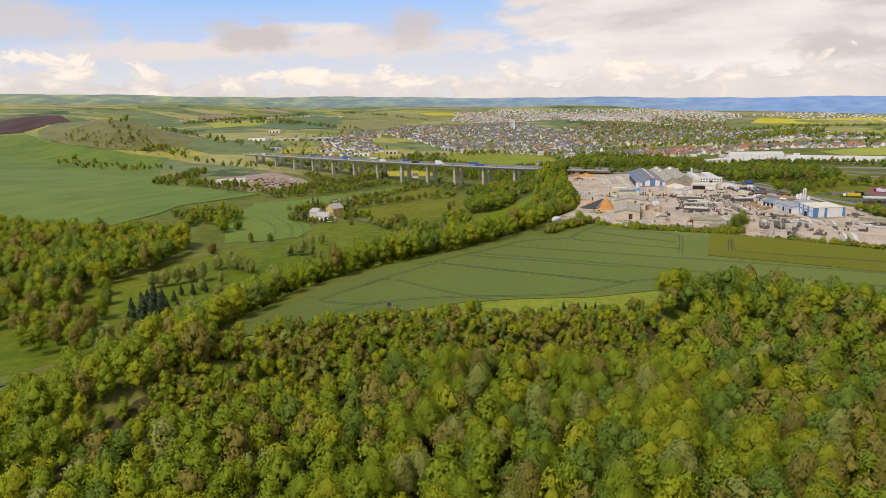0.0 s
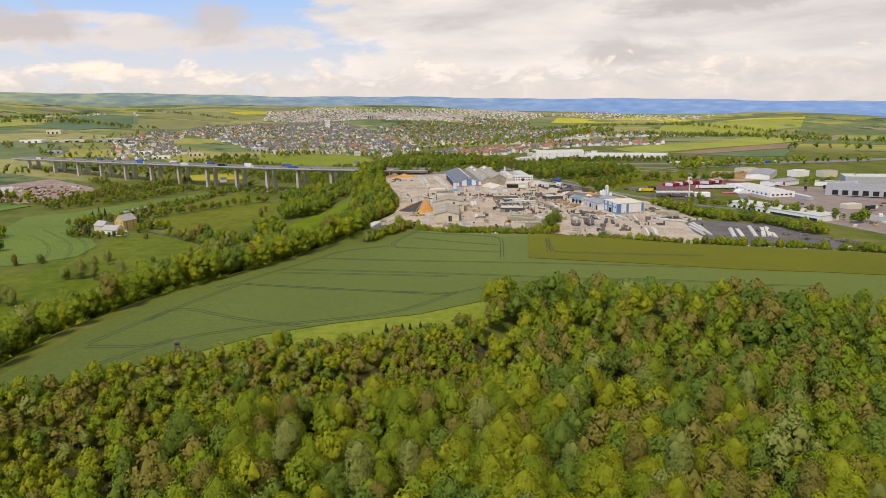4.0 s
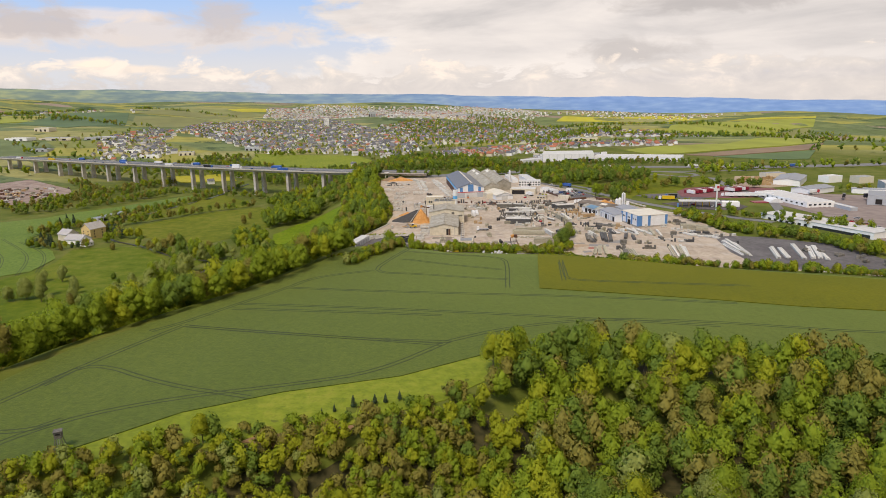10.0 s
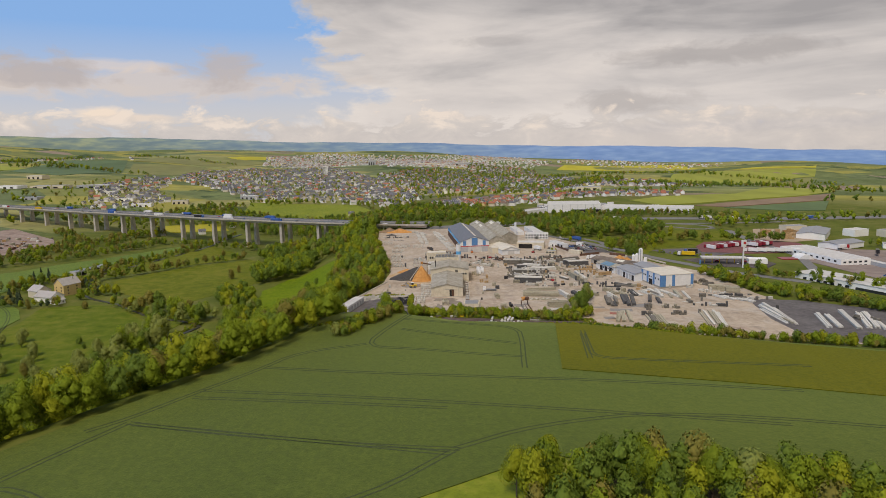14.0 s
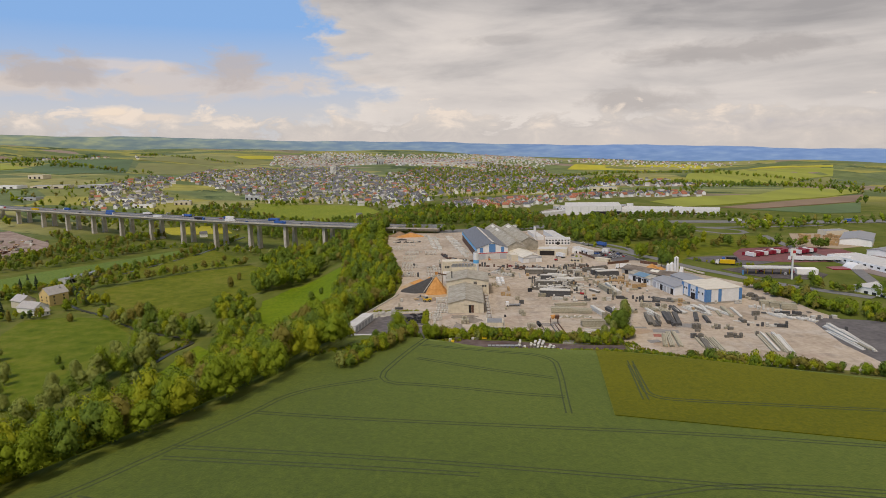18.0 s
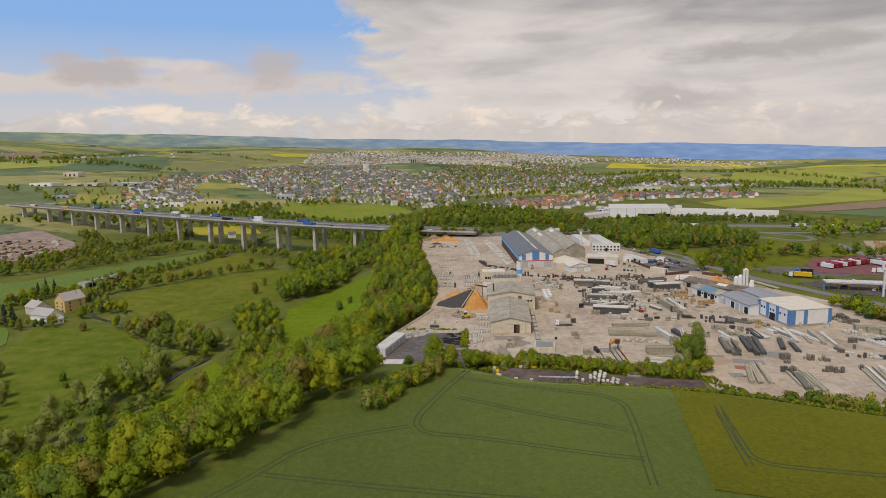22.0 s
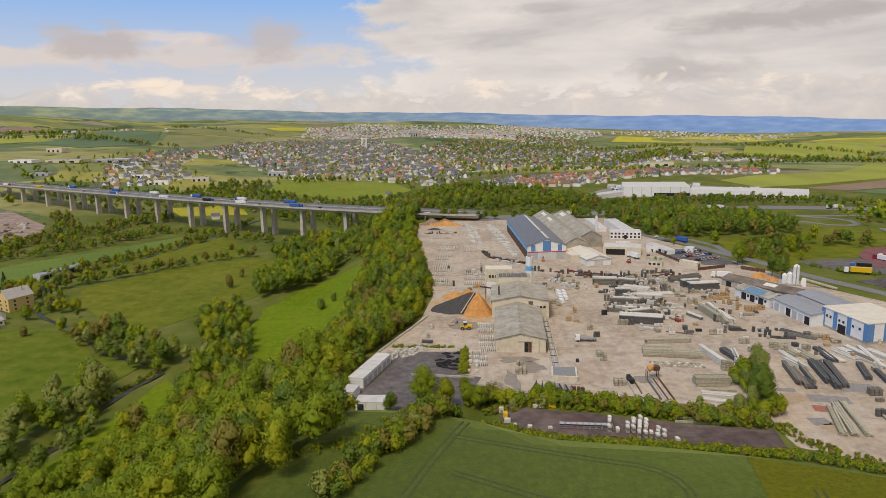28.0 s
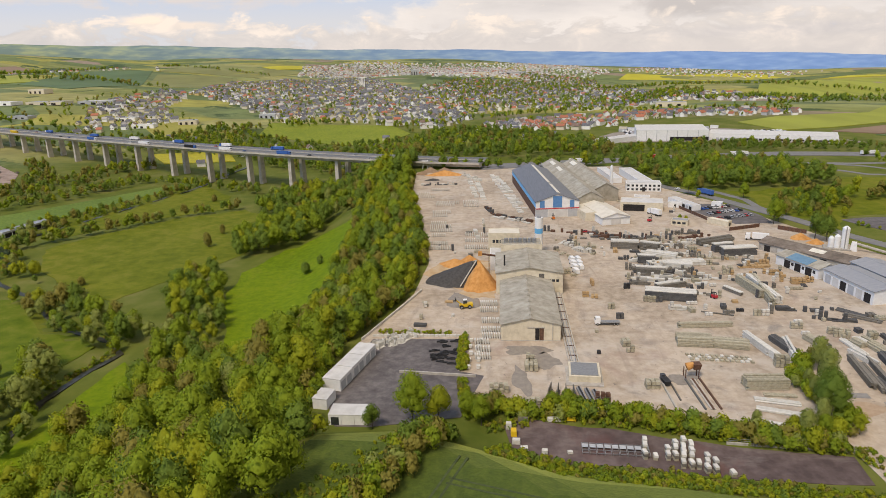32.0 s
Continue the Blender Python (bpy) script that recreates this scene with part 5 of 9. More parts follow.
drape("coach_park", [(186, 170), (198, 174), (240, 178), (262, 150), (225, 132), (200, 142), (191, 158)], 0.2, LOT_GREY, "wide grey asphalt coach park", "car park", step=12.0)

# ---- goods in the yard ----
TONES = {
    "pale": material("pale_concrete_goods", [(0.27, 0.245, 0.175), (0.37, 0.335, 0.245), (0.45, 0.41, 0.31)], 0.9, scale=1.2, spread=0.2, object_random=0.3),
    "white": material("white_concrete_goods", [(0.50, 0.48, 0.43), (0.66, 0.635, 0.575)], 0.85, scale=1.0, spread=0.2, object_random=0.3),
    "grey": material("grey_concrete_goods", [(0.13, 0.12, 0.10), (0.215, 0.195, 0.165)], 0.9, scale=1.2, spread=0.2, object_random=0.3),
    "dark": material("dark_concrete_goods", [(0.075, 0.075, 0.075), (0.13, 0.125, 0.12)], 0.85, scale=1.2, spread=0.2, object_random=0.3),
    "black": material("black_goods", [(0.02, 0.02, 0.022), (0.04, 0.04, 0.042)], 0.7, scale=1.0),
    "timber": WOOD,
    "frame": RUST,
}
WORDS = {"pale": "pale sand-grey", "white": "whitish", "grey": "grey", "dark": "dark grey", "black": "black", "timber": "timber", "frame": "rusty steel"}
_shared = {}


def shared_box(name, sx, sy, sz, mat, taper=1.0):
    """One mesh for all pieces of a size."""
    key = (name, round(sx, 1), round(sy, 2), round(sz, 2), mat.name)
    if key not in _shared:
        c = 0.04
        s = Shape()
        s.box(0, 0, 0, sx, sy, sz - c, 0)
        s.box(0, 0, sz - c, sx - 2 * c, sy - 2 * c, c)
        _shared[key] = s.data(name, mat)
    return _shared[key]


def beams(x, y, turn, long_, across, layers, wide, high, tone):
    """A stack of long precast pieces on timber bearers."""
    rng = random.Random(int(x * 31 + y * 17))
    if y > 30 and layers < 7:
        layers += 2
    wrapped = tone in ("grey", "dark", "white") and y > 30 and rng.random() < 0.55
    t = thing("beam_stack", x, y, ground_at(x, y) + 0.12, turn, "stack of long %s precast concrete beams on bearers" % WORDS[tone], "concrete beams", "stacks of beams")
    nb = 2
    bearer = shared_box("bearer", 0.12, across * wide * 1.08, 0.14, DARKWOOD)
    for b in range(nb):
        part("bearer", bearer, None, t, at=pose(-long_ / 2 + long_ * (b + 0.5) / nb, 0, 0))
    pitch = wide * 1.15
    full = shared_box("beam", long_ * 0.985, wide, high * 0.84, TONES[tone])
    cut = shared_box("beam", long_ * 0.9, wide, high * 0.84, TONES[tone])
    top_me = shared_box("beam", long_ * 0.985, wide, high * 0.84, TONES["white"])
    # only the outer pieces can be told apart; inner ones lie behind them
    for l_ in range(layers):
        for a in range(across):
            if 0 < a < across - 1 and l_ < layers - 1:
                continue
            if l_ == layers - 1 and rng.random() < 0.22:
                continue
            me = full if rng.random() < 0.75 else cut
            if wrapped and l_ == layers - 1:
                me = top_me
            part("beam", me, None, t, at=pose(rng.uniform(-0.12, 0.12), (a - (across - 1) / 2) * pitch, 0.14 + l_ * high, 0, 0, rng.uniform(-0.3, 0.3)))
    if across > 2 and layers > 1:
        part("beam_core", shared_box("beam_core", long_ * 0.95, (across - 2) * pitch * 0.97, (layers - 1) * high, TONES[tone]), None, t, at=pose(0, 0, 0.14))
    return t


JOINED = {}


def joined(x, y, z, turn, sx, sy, sz, tone, taper=1.0):
    """One of the many small goods that are not told apart."""
    JOINED.setdefault(tone, Shape()).box(x, y, z, sx, sy, sz, turn, 0, taper)


def loose_stack(x, y, turn, rs, tone, size=1.2):
    """A small pallet stack or bundle among many."""
    z = ground_at(x, y) + 0.12
    if rs.random() < 0.5:
        for k in range(rs.choice((1, 2, 2, 3))):
            joined(x, y, z, turn, 1.1, 1.1, 0.14, "black")
            joined(x, y, z + 0.14, turn + rs.uniform(-4, 4), size, size, 0.95, tone, 0.97)
            z += 1.12
    else:
        lg = rs.choice((2.4, 3.6, 5.0))
        for k in range(rs.choice((1, 2, 3))):
            joined(x, y, z, turn, lg * 0.8, 1.0, 0.1, "black")
            for q in (-0.55, 0.55):
                joined(x - q * math.sin(radians(turn)), y + q * math.cos(radians(turn)), z + 0.1, turn + rs.uniform(-2, 2), lg * rs.uniform(0.9, 1.0), 0.95, 0.42, tone)
            z += 0.55


def pallets(x, y, cols, rows, high, tone):
    """Pallets of blocks in rows."""
    rng = random.Random(int(x * 13 + y * 7) + cols)
    turn = rng.uniform(-8, 8)
    c, s = math.cos(radians(turn)), math.sin(radians(turn))
    base = ground_at(x, y) + 0.12
    for i in range(cols):
        for j in range(rows):
            u, w = (i - (cols - 1) / 2) * 1.45, (j - (rows - 1) / 2) * 1.45 + 0.6
            hh = high if rng.random() < 0.8 else max(1, high - 1)
            words = {"timber": "stack of timber crates and pallets in the yard", "black": "black covered crate on a pallet", "frame": "rusty steel formwork frame standing upright"}.get(tone, "pallet stack of %s concrete blocks" % WORDS[tone])
            if y > 45 or x > 125:
                rs = random.Random(int(x * 3 + i * 7 + j))
                for k in range(hh):
                    joined(x + u * c - w * s, y + u * s + w * c, base + 1.24 * k, turn, 1.15, 1.15, 0.16, "black")
                    joined(x + u * c - w * s, y + u * s + w * c, base + 1.24 * k + 0.16, turn + rs.uniform(-5, 5), 1.2, 1.2, 1.05, tone, 0.98)
                continue
            t = thing("block_pallet", x + u * c - w * s, y + u * s + w * c, base, turn + rng.uniform(-4, 4), words, "pallet", "pallets of blocks")
            z = 0.0
            for k in range(hh):
                part("pallet", shared_box("pallet", 1.15, 1.15, 0.16, DARKWOOD), None, t, at=pose(0, 0, z))
                part("block", shared_box("block", 1.2, 1.2, 1.05, TONES[tone]), None, t, at=pose(rng.uniform(-.04, .04), rng.uniform(-.04, .04), z + 0.16, 0, 0, rng.uniform(-2, 2)))
                z += 1.24


def block_tower(x, y, n):
    t = thing("block_tower", x, y, ground_at(x, y) + 0.2, random.Random(int(x * 9)).uniform(-12, 12), "tall pile of grey-white concrete kerb blocks", "concrete blocks", "block piles")
    for k in range(n):
        part("block", shared_box("kerb_block", 1.05, 1.7, 0.64, TONES["white"] if k == n - 1 else TONES["grey" if k % 2 else "pale"]), None, t, at=pose(0.05 * math.sin(k * 2.1), 0.05 * math.cos(k * 3.3), 0.75 * k, 0, 0, 3 * math.sin(k)))


# short slabs laid in two rows
for r in range(3):
    for k in range(13):
        rs = random.Random(r * 50 + k)
        t = thing("kerb_bundle", 51.5 + 1.55 * k + 0.3 * r, -13.6 - 0.16 * k - 1.7 * r + 3.2, 0.12, rs.uniform(-6, 6), "small bundle of pale concrete kerbs on the ground", "concrete kerbs", "rows of kerb bundles")
        part("kerb", shared_box("kerb", 1.0, 1.2, 0.55, TONES["white" if rs.random() < 0.4 else "pale"]), None, t)
beams(56.0, -1.6, -5, 11.9, 6, 5, 0.85, 0.62, "pale")
beams(67.7, -3.6, -10, 11.7, 5, 4, 0.85, 0.62, "pale")
beams(64.1, 13.3, 4, 20.1, 2, 3, 0.85, 0.6, "pale")
beams(76.5, -3.1, -79, 15.9, 2, 6, 0.9, 0.5, "white")
beams(77.8, -8.2, -77, 12.3, 2, 5, 0.9, 0.5, "white")
beams(84.8, -4.0, -78, 13.5, 3, 4, 0.8, 0.5, "dark")
beams(85.7, -6.7, 81, 14.9, 2, 5, 0.8, 0.5, "white")
beams(96.6, -1.8, -76, 11.4, 3, 4, 0.8, 0.5, "pale")
beams(68.5, -31.8, 2, 12.8, 5, 6, 0.8, 0.55, "pale")
beams(70.8, -37.2, -4, 9.2, 2, 1, 0.8, 0.5, "pale")
beams(68.6, -40.8, -13, 12.4, 5, 2, 0.5, 0.3, "white")
beams(67.2, -46.4, -18, 12.3, 5, 2, 0.5, 0.3, "white")
beams(64.8, -53.9, -22, 10.8, 4, 2, 0.5, 0.3, "white")
beams(106.4, -12.7, -74, 11.4, 3, 4, 0.8, 0.5, "white")
beams(114.2, -6.3, -78, 10.0, 3, 3, 0.8, 0.5, "pale")
beams(102.4, -30.9, -89, 9.6, 5, 3, 0.55, 0.35, "dark")
beams(109.9, -1.6, -75, 5.1, 3, 3, 0.9, 0.6, "pale")
beams(53.1, 114.4, -9, 14.1, 3, 3, 1.2, 0.9, "grey")
beams(65.0, 111.7, -25, 9.8, 3, 4, 1, 0.7, "grey")
beams(68.0, 98.6, -26, 15.1, 5, 3, 0.9, 0.55, "white")
beams(59.0, 89.8, -7, 8.3, 3, 5, 0.9, 0.6, "dark")
beams(72.1, 86.6, 8, 27.2, 6, 2, 0.8, 0.5, "white")
beams(57.6, 72.9, -10, 13.4, 4, 4, 0.9, 0.6, "grey")
beams(71.3, 79.6, -16, 12.3, 4, 4, 0.9, 0.6, "white")
beams(58.5, 41.9, -12, 20.1, 6, 6, 0.8, 0.5, "dark")
beams(59.1, 62.8, -8, 10.7, 3, 2, 0.8, 0.4, "white")
beams(61.9, 55.6, 21, 13.9, 4, 3, 0.8, 0.5, "grey")
beams(101.2, 123.1, 25, 21.8, 4, 3, 0.9, 0.6, "grey")
beams(100.5, 109.1, 15, 10.8, 4, 5, 0.9, 0.6, "dark")
beams(105.9, 102.9, 9, 17.1, 5, 5, 0.9, 0.6, "dark")
beams(93.9, 52.2, -81, 20.7, 3, 5, 0.9, 0.5, "pale")
beams(98.1, 49.8, -86, 28.2, 3, 5, 0.9, 0.5, "white")
beams(97.2, 48.6, 84, 32.0, 2, 5, 0.9, 0.5, "pale")
beams(85.9, 49.6, -63, 9.8, 2, 2, 0.8, 0.4, "grey")
beams(72.3, 25.3, -19, 12.0, 2, 1, 0.7, 0.4, "grey")
beams(121.5, 26.5, -50, 10.8, 4, 2, 0.6, 0.35, "dark")
beams(123.1, 21.3, -39, 12.7, 4, 2, 0.6, 0.35, "grey")
beams(107.7, -3.5, -82, 13.0, 4, 2, 0.6, 0.4, "white")
beams(113.7, -2.9, -75, 14.3, 4, 2, 0.6, 0.4, "white")
beams(116.4, -1.8, -76, 13.3, 2, 2, 0.7, 0.4, "pale")
beams(100.5, -22.6, 82, 20.6, 2, 4, 0.8, 0.5, "grey")
beams(102.1, -26.0, 83, 19.4, 2, 4, 0.8, 0.5, "grey")
beams(106.0, -22.3, 82, 18.4, 2, 4, 0.8, 0.5, "grey")
beams(111.5, -20.6, 82, 21.5, 3, 4, 0.7, 0.5, "dark")
beams(112.9, -23.8, 81, 24.9, 3, 4, 0.7, 0.5, "dark")
beams(116.7, -22.2, 79, 25.4, 3, 4, 0.7, 0.5, "dark")
beams(122.4, -1.8, 89, 16.3, 4, 3, 0.7, 0.4, "dark")
beams(134.7, -3.0, -71, 18.8, 4, 2, 0.7, 0.4, "white")
beams(137.7, -0.2, -78, 19.6, 3, 2, 0.7, 0.4, "white")
beams(138.9, -4.5, 83, 23.8, 3, 3, 0.7, 0.4, "white")
beams(128.1, -19.7, 74, 15.9, 3, 3, 0.7, 0.5, "dark")
beams(132.4, -23.7, 81, 15.1, 3, 3, 0.7, 0.5, "dark")
beams(144.0, -10.1, 80, 15.6, 2, 2, 0.7, 0.4, "pale")
beams(149.4, -8.7, 84, 21.3, 2, 3, 0.8, 0.5, "pale")
beams(154.2, -10.3, 83, 21.1, 2, 2, 0.7, 0.4, "white")
beams(98.1, -61.1, 75, 20.8, 3, 3, 0.7, 0.4, "pale")
beams(101.1, -60.1, 78, 23.5, 3, 3, 0.7, 0.4, "pale")
beams(104.8, -59.2, 81, 25.2, 3, 3, 0.7, 0.4, "pale")
beams(115.9, -69.1, 81, 18.8, 4, 3, 0.7, 0.4, "grey")
beams(120.8, -69.3, 85, 21.3, 3, 3, 0.7, 0.4, "pale")
beams(150.6, -29.2, -28, 10.5, 3, 1, 0.6, 0.4, "white")
beams(186.3, -56.3, 88, 30.8, 2, 3, 0.8, 0.4, "white")
beams(189.1, -58.8, 86, 42.9, 2, 3, 0.8, 0.4, "white")
beams(189.7, -65.3, 83, 36.5, 2, 3, 0.8, 0.4, "white")
beams(204.8, -76.4, 73, 30.3, 3, 3, 0.8, 0.4, "white")
beams(209.2, -78.7, 75, 26.6, 3, 3, 0.8, 0.4, "white")
beams(219.7, -75.3, 73, 39.0, 3, 3, 0.8, 0.4, "white")
beams(225.9, -77.8, 68, 32.6, 3, 3, 0.8, 0.4, "white")
beams(229.8, -77.4, 69, 34.1, 3, 3, 0.8, 0.4, "white")
beams(229.8, -85.1, 73, 24.5, 3, 3, 0.8, 0.4, "white")
beams(145.0, -65.6, -100, 32.0, 2, 2, 0.7, 0.4, "pale")
beams(147.6, -65.8, -100, 32.0, 2, 2, 0.7, 0.4, "white")
beams(150.1, -66.0, -101, 32.0, 2, 2, 0.7, 0.4, "pale")
beams(152.7, -66.2, -101, 32.0, 2, 2, 0.7, 0.4, "white")
beams(150.9, -69.3, -102, 29.4, 2, 2, 0.7, 0.4, "pale")
beams(153.3, -69.6, -103, 29.4, 2, 2, 0.7, 0.4, "white")
beams(114.2, -64.6, -95, 18.8, 2, 2, 0.7, 0.4, "pale")
beams(116.7, -64.7, -95, 18.7, 2, 2, 0.7, 0.4, "white")
beams(119.1, -64.9, -95, 18.7, 2, 2, 0.7, 0.4, "pale")
beams(186.5, -65.1, -90, 32.0, 2, 2, 0.7, 0.4, "pale")
beams(183.8, -64.8, -90, 32.0, 2, 2, 0.7, 0.4, "white")
beams(123.8, -4.5, -72, 12.0, 4, 2, 0.7, 0.45, "white")
beams(130.8, -0.9, -72, 12.0, 4, 2, 0.7, 0.45, "white")
beams(135.6, -4.6, -72, 12.0, 4, 2, 0.7, 0.45, "grey")
beams(143.9, -1.0, -72, 12.0, 4, 2, 0.7, 0.45, "white")
beams(146.9, -9.8, -72, 12.0, 4, 2, 0.7, 0.45, "white")
beams(173.0, -17.3, -72, 12.0, 4, 2, 0.7, 0.45, "white")
beams(177.3, -20.7, -72, 12.0, 4, 2, 0.7, 0.45, "white")
beams(181.9, -23.1, -72, 12.0, 4, 2, 0.7, 0.45, "white")
beams(185.7, -27.3, -72, 12.0, 4, 2, 0.7, 0.45, "white")
beams(179.3, 5.5, -12, 9.0, 5, 5, 0.9, 0.6, "pale")
beams(183.1, 1.8, -12, 9.0, 5, 5, 0.9, 0.6, "pale")
beams(187.0, -3.0, -12, 9.0, 5, 5, 0.9, 0.6, "pale")
pallets(24.8, 43.3, 2, 1, 2, "timber")
pallets(28.2, 42.7, 2, 2, 1, "timber")
pallets(29.4, 58.6, 1, 3, 2, "timber")
pallets(33.1, 30.2, 2, 1, 2, "pale")
pallets(34.8, 19.9, 2, 1, 2, "dark")
pallets(43.5, 53.6, 2, 1, 2, "black")
pallets(32.6, -3.3, 2, 3, 2, "pale")
pallets(33.2, -9.1, 2, 1, 2, "pale")
pallets(24.2, 7.1, 1, 1, 2, "pale")
pallets(-0.8, -22.3, 3, 3, 2, "pale")
pallets(-0.9, -16.2, 2, 2, 2, "pale")
pallets(-12.7, -37.4, 2, 2, 2, "pale")
pallets(-9.7, -37.3, 2, 2, 2, "pale")
pallets(-1.2, -46.0, 3, 2, 2, "pale")
pallets(35.2, -33.6, 3, 2, 2, "pale")
pallets(18.4, -41.5, 2, 1, 2, "frame")
pallets(20.0, -41.8, 2, 1, 2, "frame")
pallets(95.8, 11.8, 3, 1, 2, "pale")
pallets(105.9, 7.5, 2, 1, 2, "pale")
pallets(107.9, 6.5, 2, 1, 2, "pale")
pallets(109.8, 5.6, 2, 1, 2, "pale")
pallets(117.9, 3.9, 2, 2, 2, "pale")
pallets(78.6, -18.4, 3, 2, 3, "pale")
pallets(107.4, 81.6, 4, 2, 1, "timber")
pallets(111.9, 85.8, 3, 2, 2, "timber")
pallets(110.9, 71.2, 3, 1, 2, "timber")
pallets(113.3, 68.1, 2, 1, 2, "timber")
pallets(116.3, 60.0, 4, 2, 2, "timber")
pallets(121.4, 62.2, 3, 2, 2, "timber")
pallets(112.7, 52.3, 4, 1, 1, "pale")
pallets(48.6, 38.3, 2, 1, 2, "pale")
pallets(50.7, 37.7, 2, 1, 2, "pale")
pallets(53.2, 37.7, 2, 1, 2, "dark")
pallets(39.6, -31.3, 1, 2, 1, "black")
pallets(22.5, -10.6, 1, 1, 1, "black")
pallets(20.1, 74.0, 2, 2, 2, "pale")
pallets(22.5, 70.0, 2, 1, 1, "pale")
pallets(71.8, 109.1, 2, 2, 2, "white")
pallets(80.0, 114.0, 3, 2, 2, "grey")
pallets(85.7, 108.9, 3, 2, 2, "pale")
pallets(85.8, 94.8, 2, 2, 2, "pale")
pallets(87.2, 86.0, 2, 1, 2, "pale")
pallets(87.0, 79.3, 1, 1, 1, "pale")
pallets(68.9, 51.5, 2, 1, 2, "dark")
pallets(74.1, 53.6, 2, 1, 2, "dark")
pallets(80.1, 56.4, 2, 1, 1, "white")
pallets(65.6, 35.3, 3, 1, 1, "white")
pallets(68.7, 23.6, 2, 1, 1, "white")
pallets(76.8, 26.0, 3, 1, 1, "grey")
pallets(81.6, 27.8, 2, 1, 1, "black")
pallets(99.2, 51.6, 2, 1, 3, "dark")
pallets(89.6, 23.9, 2, 1, 2, "white")
pallets(86.5, 23.8, 2, 1, 2, "pale")
pallets(106.7, 4.6, 2, 1, 2, "pale")
pallets(109.0, 3.7, 2, 1, 2, "pale")
pallets(117.4, 2.8, 2, 1, 2, "pale")
pallets(97.2, 13.9, 2, 1, 2, "white")
pallets(96.7, 6.4, 2, 1, 1, "white")
pallets(98.4, -6.8, 1, 1, 2, "dark")
pallets(121.2, -40.3, 3, 2, 2, "grey")
pallets(119.8, -46.1, 2, 1, 1, "grey")
pallets(130.7, -40.2, 2, 1, 2, "pale")
pallets(131.7, -42.1, 2, 1, 2, "grey")
pallets(136.4, -42.1, 2, 1, 2, "pale")
pallets(137.9, -43.4, 2, 1, 2, "grey")
pallets(115.3, -57.2, 4, 1, 2, "dark")
pallets(116.9, -58.3, 2, 1, 2, "grey")
pallets(132.3, -56.9, 4, 1, 2, "grey")
pallets(135.8, -58.0, 3, 1, 2, "grey")
pallets(149.4, 12.7, 2, 1, 2, "pale")
pallets(151.1, 11.8, 1, 1, 2, "white")
pallets(164.3, 10.8, 3, 1, 2, "white")
pallets(178.9, 28.3, 3, 2, 2, "grey")
pallets(180.2, 23.2, 3, 2, 2, "grey")
pallets(180.5, 16.4, 3, 2, 2, "grey")
pallets(162.7, -16.3, 3, 1, 2, "grey")
pallets(108.4, 18.7, 1, 1, 1, "pale")
pallets(129.8, 20.5, 3, 2, 1, "pale")
pallets(132.3, 16.6, 3, 1, 2, "timber")
pallets(134.7, 12.8, 2, 1, 1, "grey")
pallets(127.4, 23.5, 2, 2, 1, "grey")
for x0_, y0_, x1_, y1_, n_ in ((25.4, -69.6, 26.2, -65.0, 4), (27.9, -69.9, 27.9, -69.9, 2), (31.0, -70.0, 31.5, -67.5, 3), (32.8, -70.0, 33.6, -66.0, 4), (33.9, -73.2, 36.0, -64.5, 4), (35.8, -73.4, 37.8, -65.0, 4),
                               (37.5, -73.4, 37.6, -72.6, 3), (39.1, -75.0, 40.4, -70.4, 3), (41.0, -75.3, 41.8, -72.4, 3), (44.7, -76.0, 45.0, -74.8, 2)):
    many = max(1, int(math.hypot(x1_ - x0_, y1_ - y0_) / 1.75) + 1)
    for k in range(many):
        u = k / max(1, many - 1)
        block_tower(x0_ + (x1_ - x0_) * u, y0_ + (y1_ - y0_) * u, n_ - (1 if (k * 3 + n_) % 4 == 0 and n_ > 2 else 0))

# goods set down between the larger stacks
for zone, (x0, y0, x1, y1, n) in enumerate(((58, 66, 112, 150, 46), (92, 30, 122, 96, 20), (62, 20, 110, 60, 16), (18, 100, 56, 150, 16), (140, -60, 205, -10, 8), (110, -20, 150, 20, 6), (40, 160, 100, 250, 14), (-50, 100, -20, 170, 14), (-44, 10, -24, 45, 6))):
    for k in range(n):
        rs = random.Random(7000 + zone * 200 + k)
        x_, y_ = rs.uniform(x0, x1), rs.uniform(y0, y1)
        loose_stack(x_, y_, rs.choice((-8, -12, 82, -76)) + rs.uniform(-5, 5), rs, rs.choice(("white", "white", "grey", "dark", "pale", "timber")))
# goods set down in rows
def goods_row(row, x0, y0, dx, dy, n, turn, tones):
    for k in range(n):
        rs = random.Random(row * 40 + k + 9000)
        if rs.random() < 0.82:
            loose_stack(x0 + dx * k + rs.uniform(-.25, .25), y0 + dy * k + rs.uniform(-.4, .4), turn + rs.uniform(-5, 5), rs, rs.choice(tones.split()), 1.2)


goods_row(0, 46, 60, 1.5, -0.2, 18, -8, "grey dark")
goods_row(33, 47, 70, 1.5, -0.2, 24, -8, "white grey")
goods_row(34, 50, 76, 1.6, -0.2, 20, -8, "dark white")
goods_row(35, 52, 92, 1.6, -0.25, 18, -9, "white pale")
goods_row(36, 55, 108, 1.7, -0.3, 18, -9, "white dark")
goods_row(37, 58, 117, 1.7, -0.2, 16, -8, "grey white")
goods_row(38, 86, 98, 1.7, -0.4, 10, -12, "pale grey")
goods_row(39, 60, 48, 1.7, -0.2, 10, -8, "white grey")
goods_row(1, 46, 66, 1.5, -0.2, 22, -8, "white pale")
goods_row(2, 48, 80, 1.6, -0.25, 20, -8, "grey")
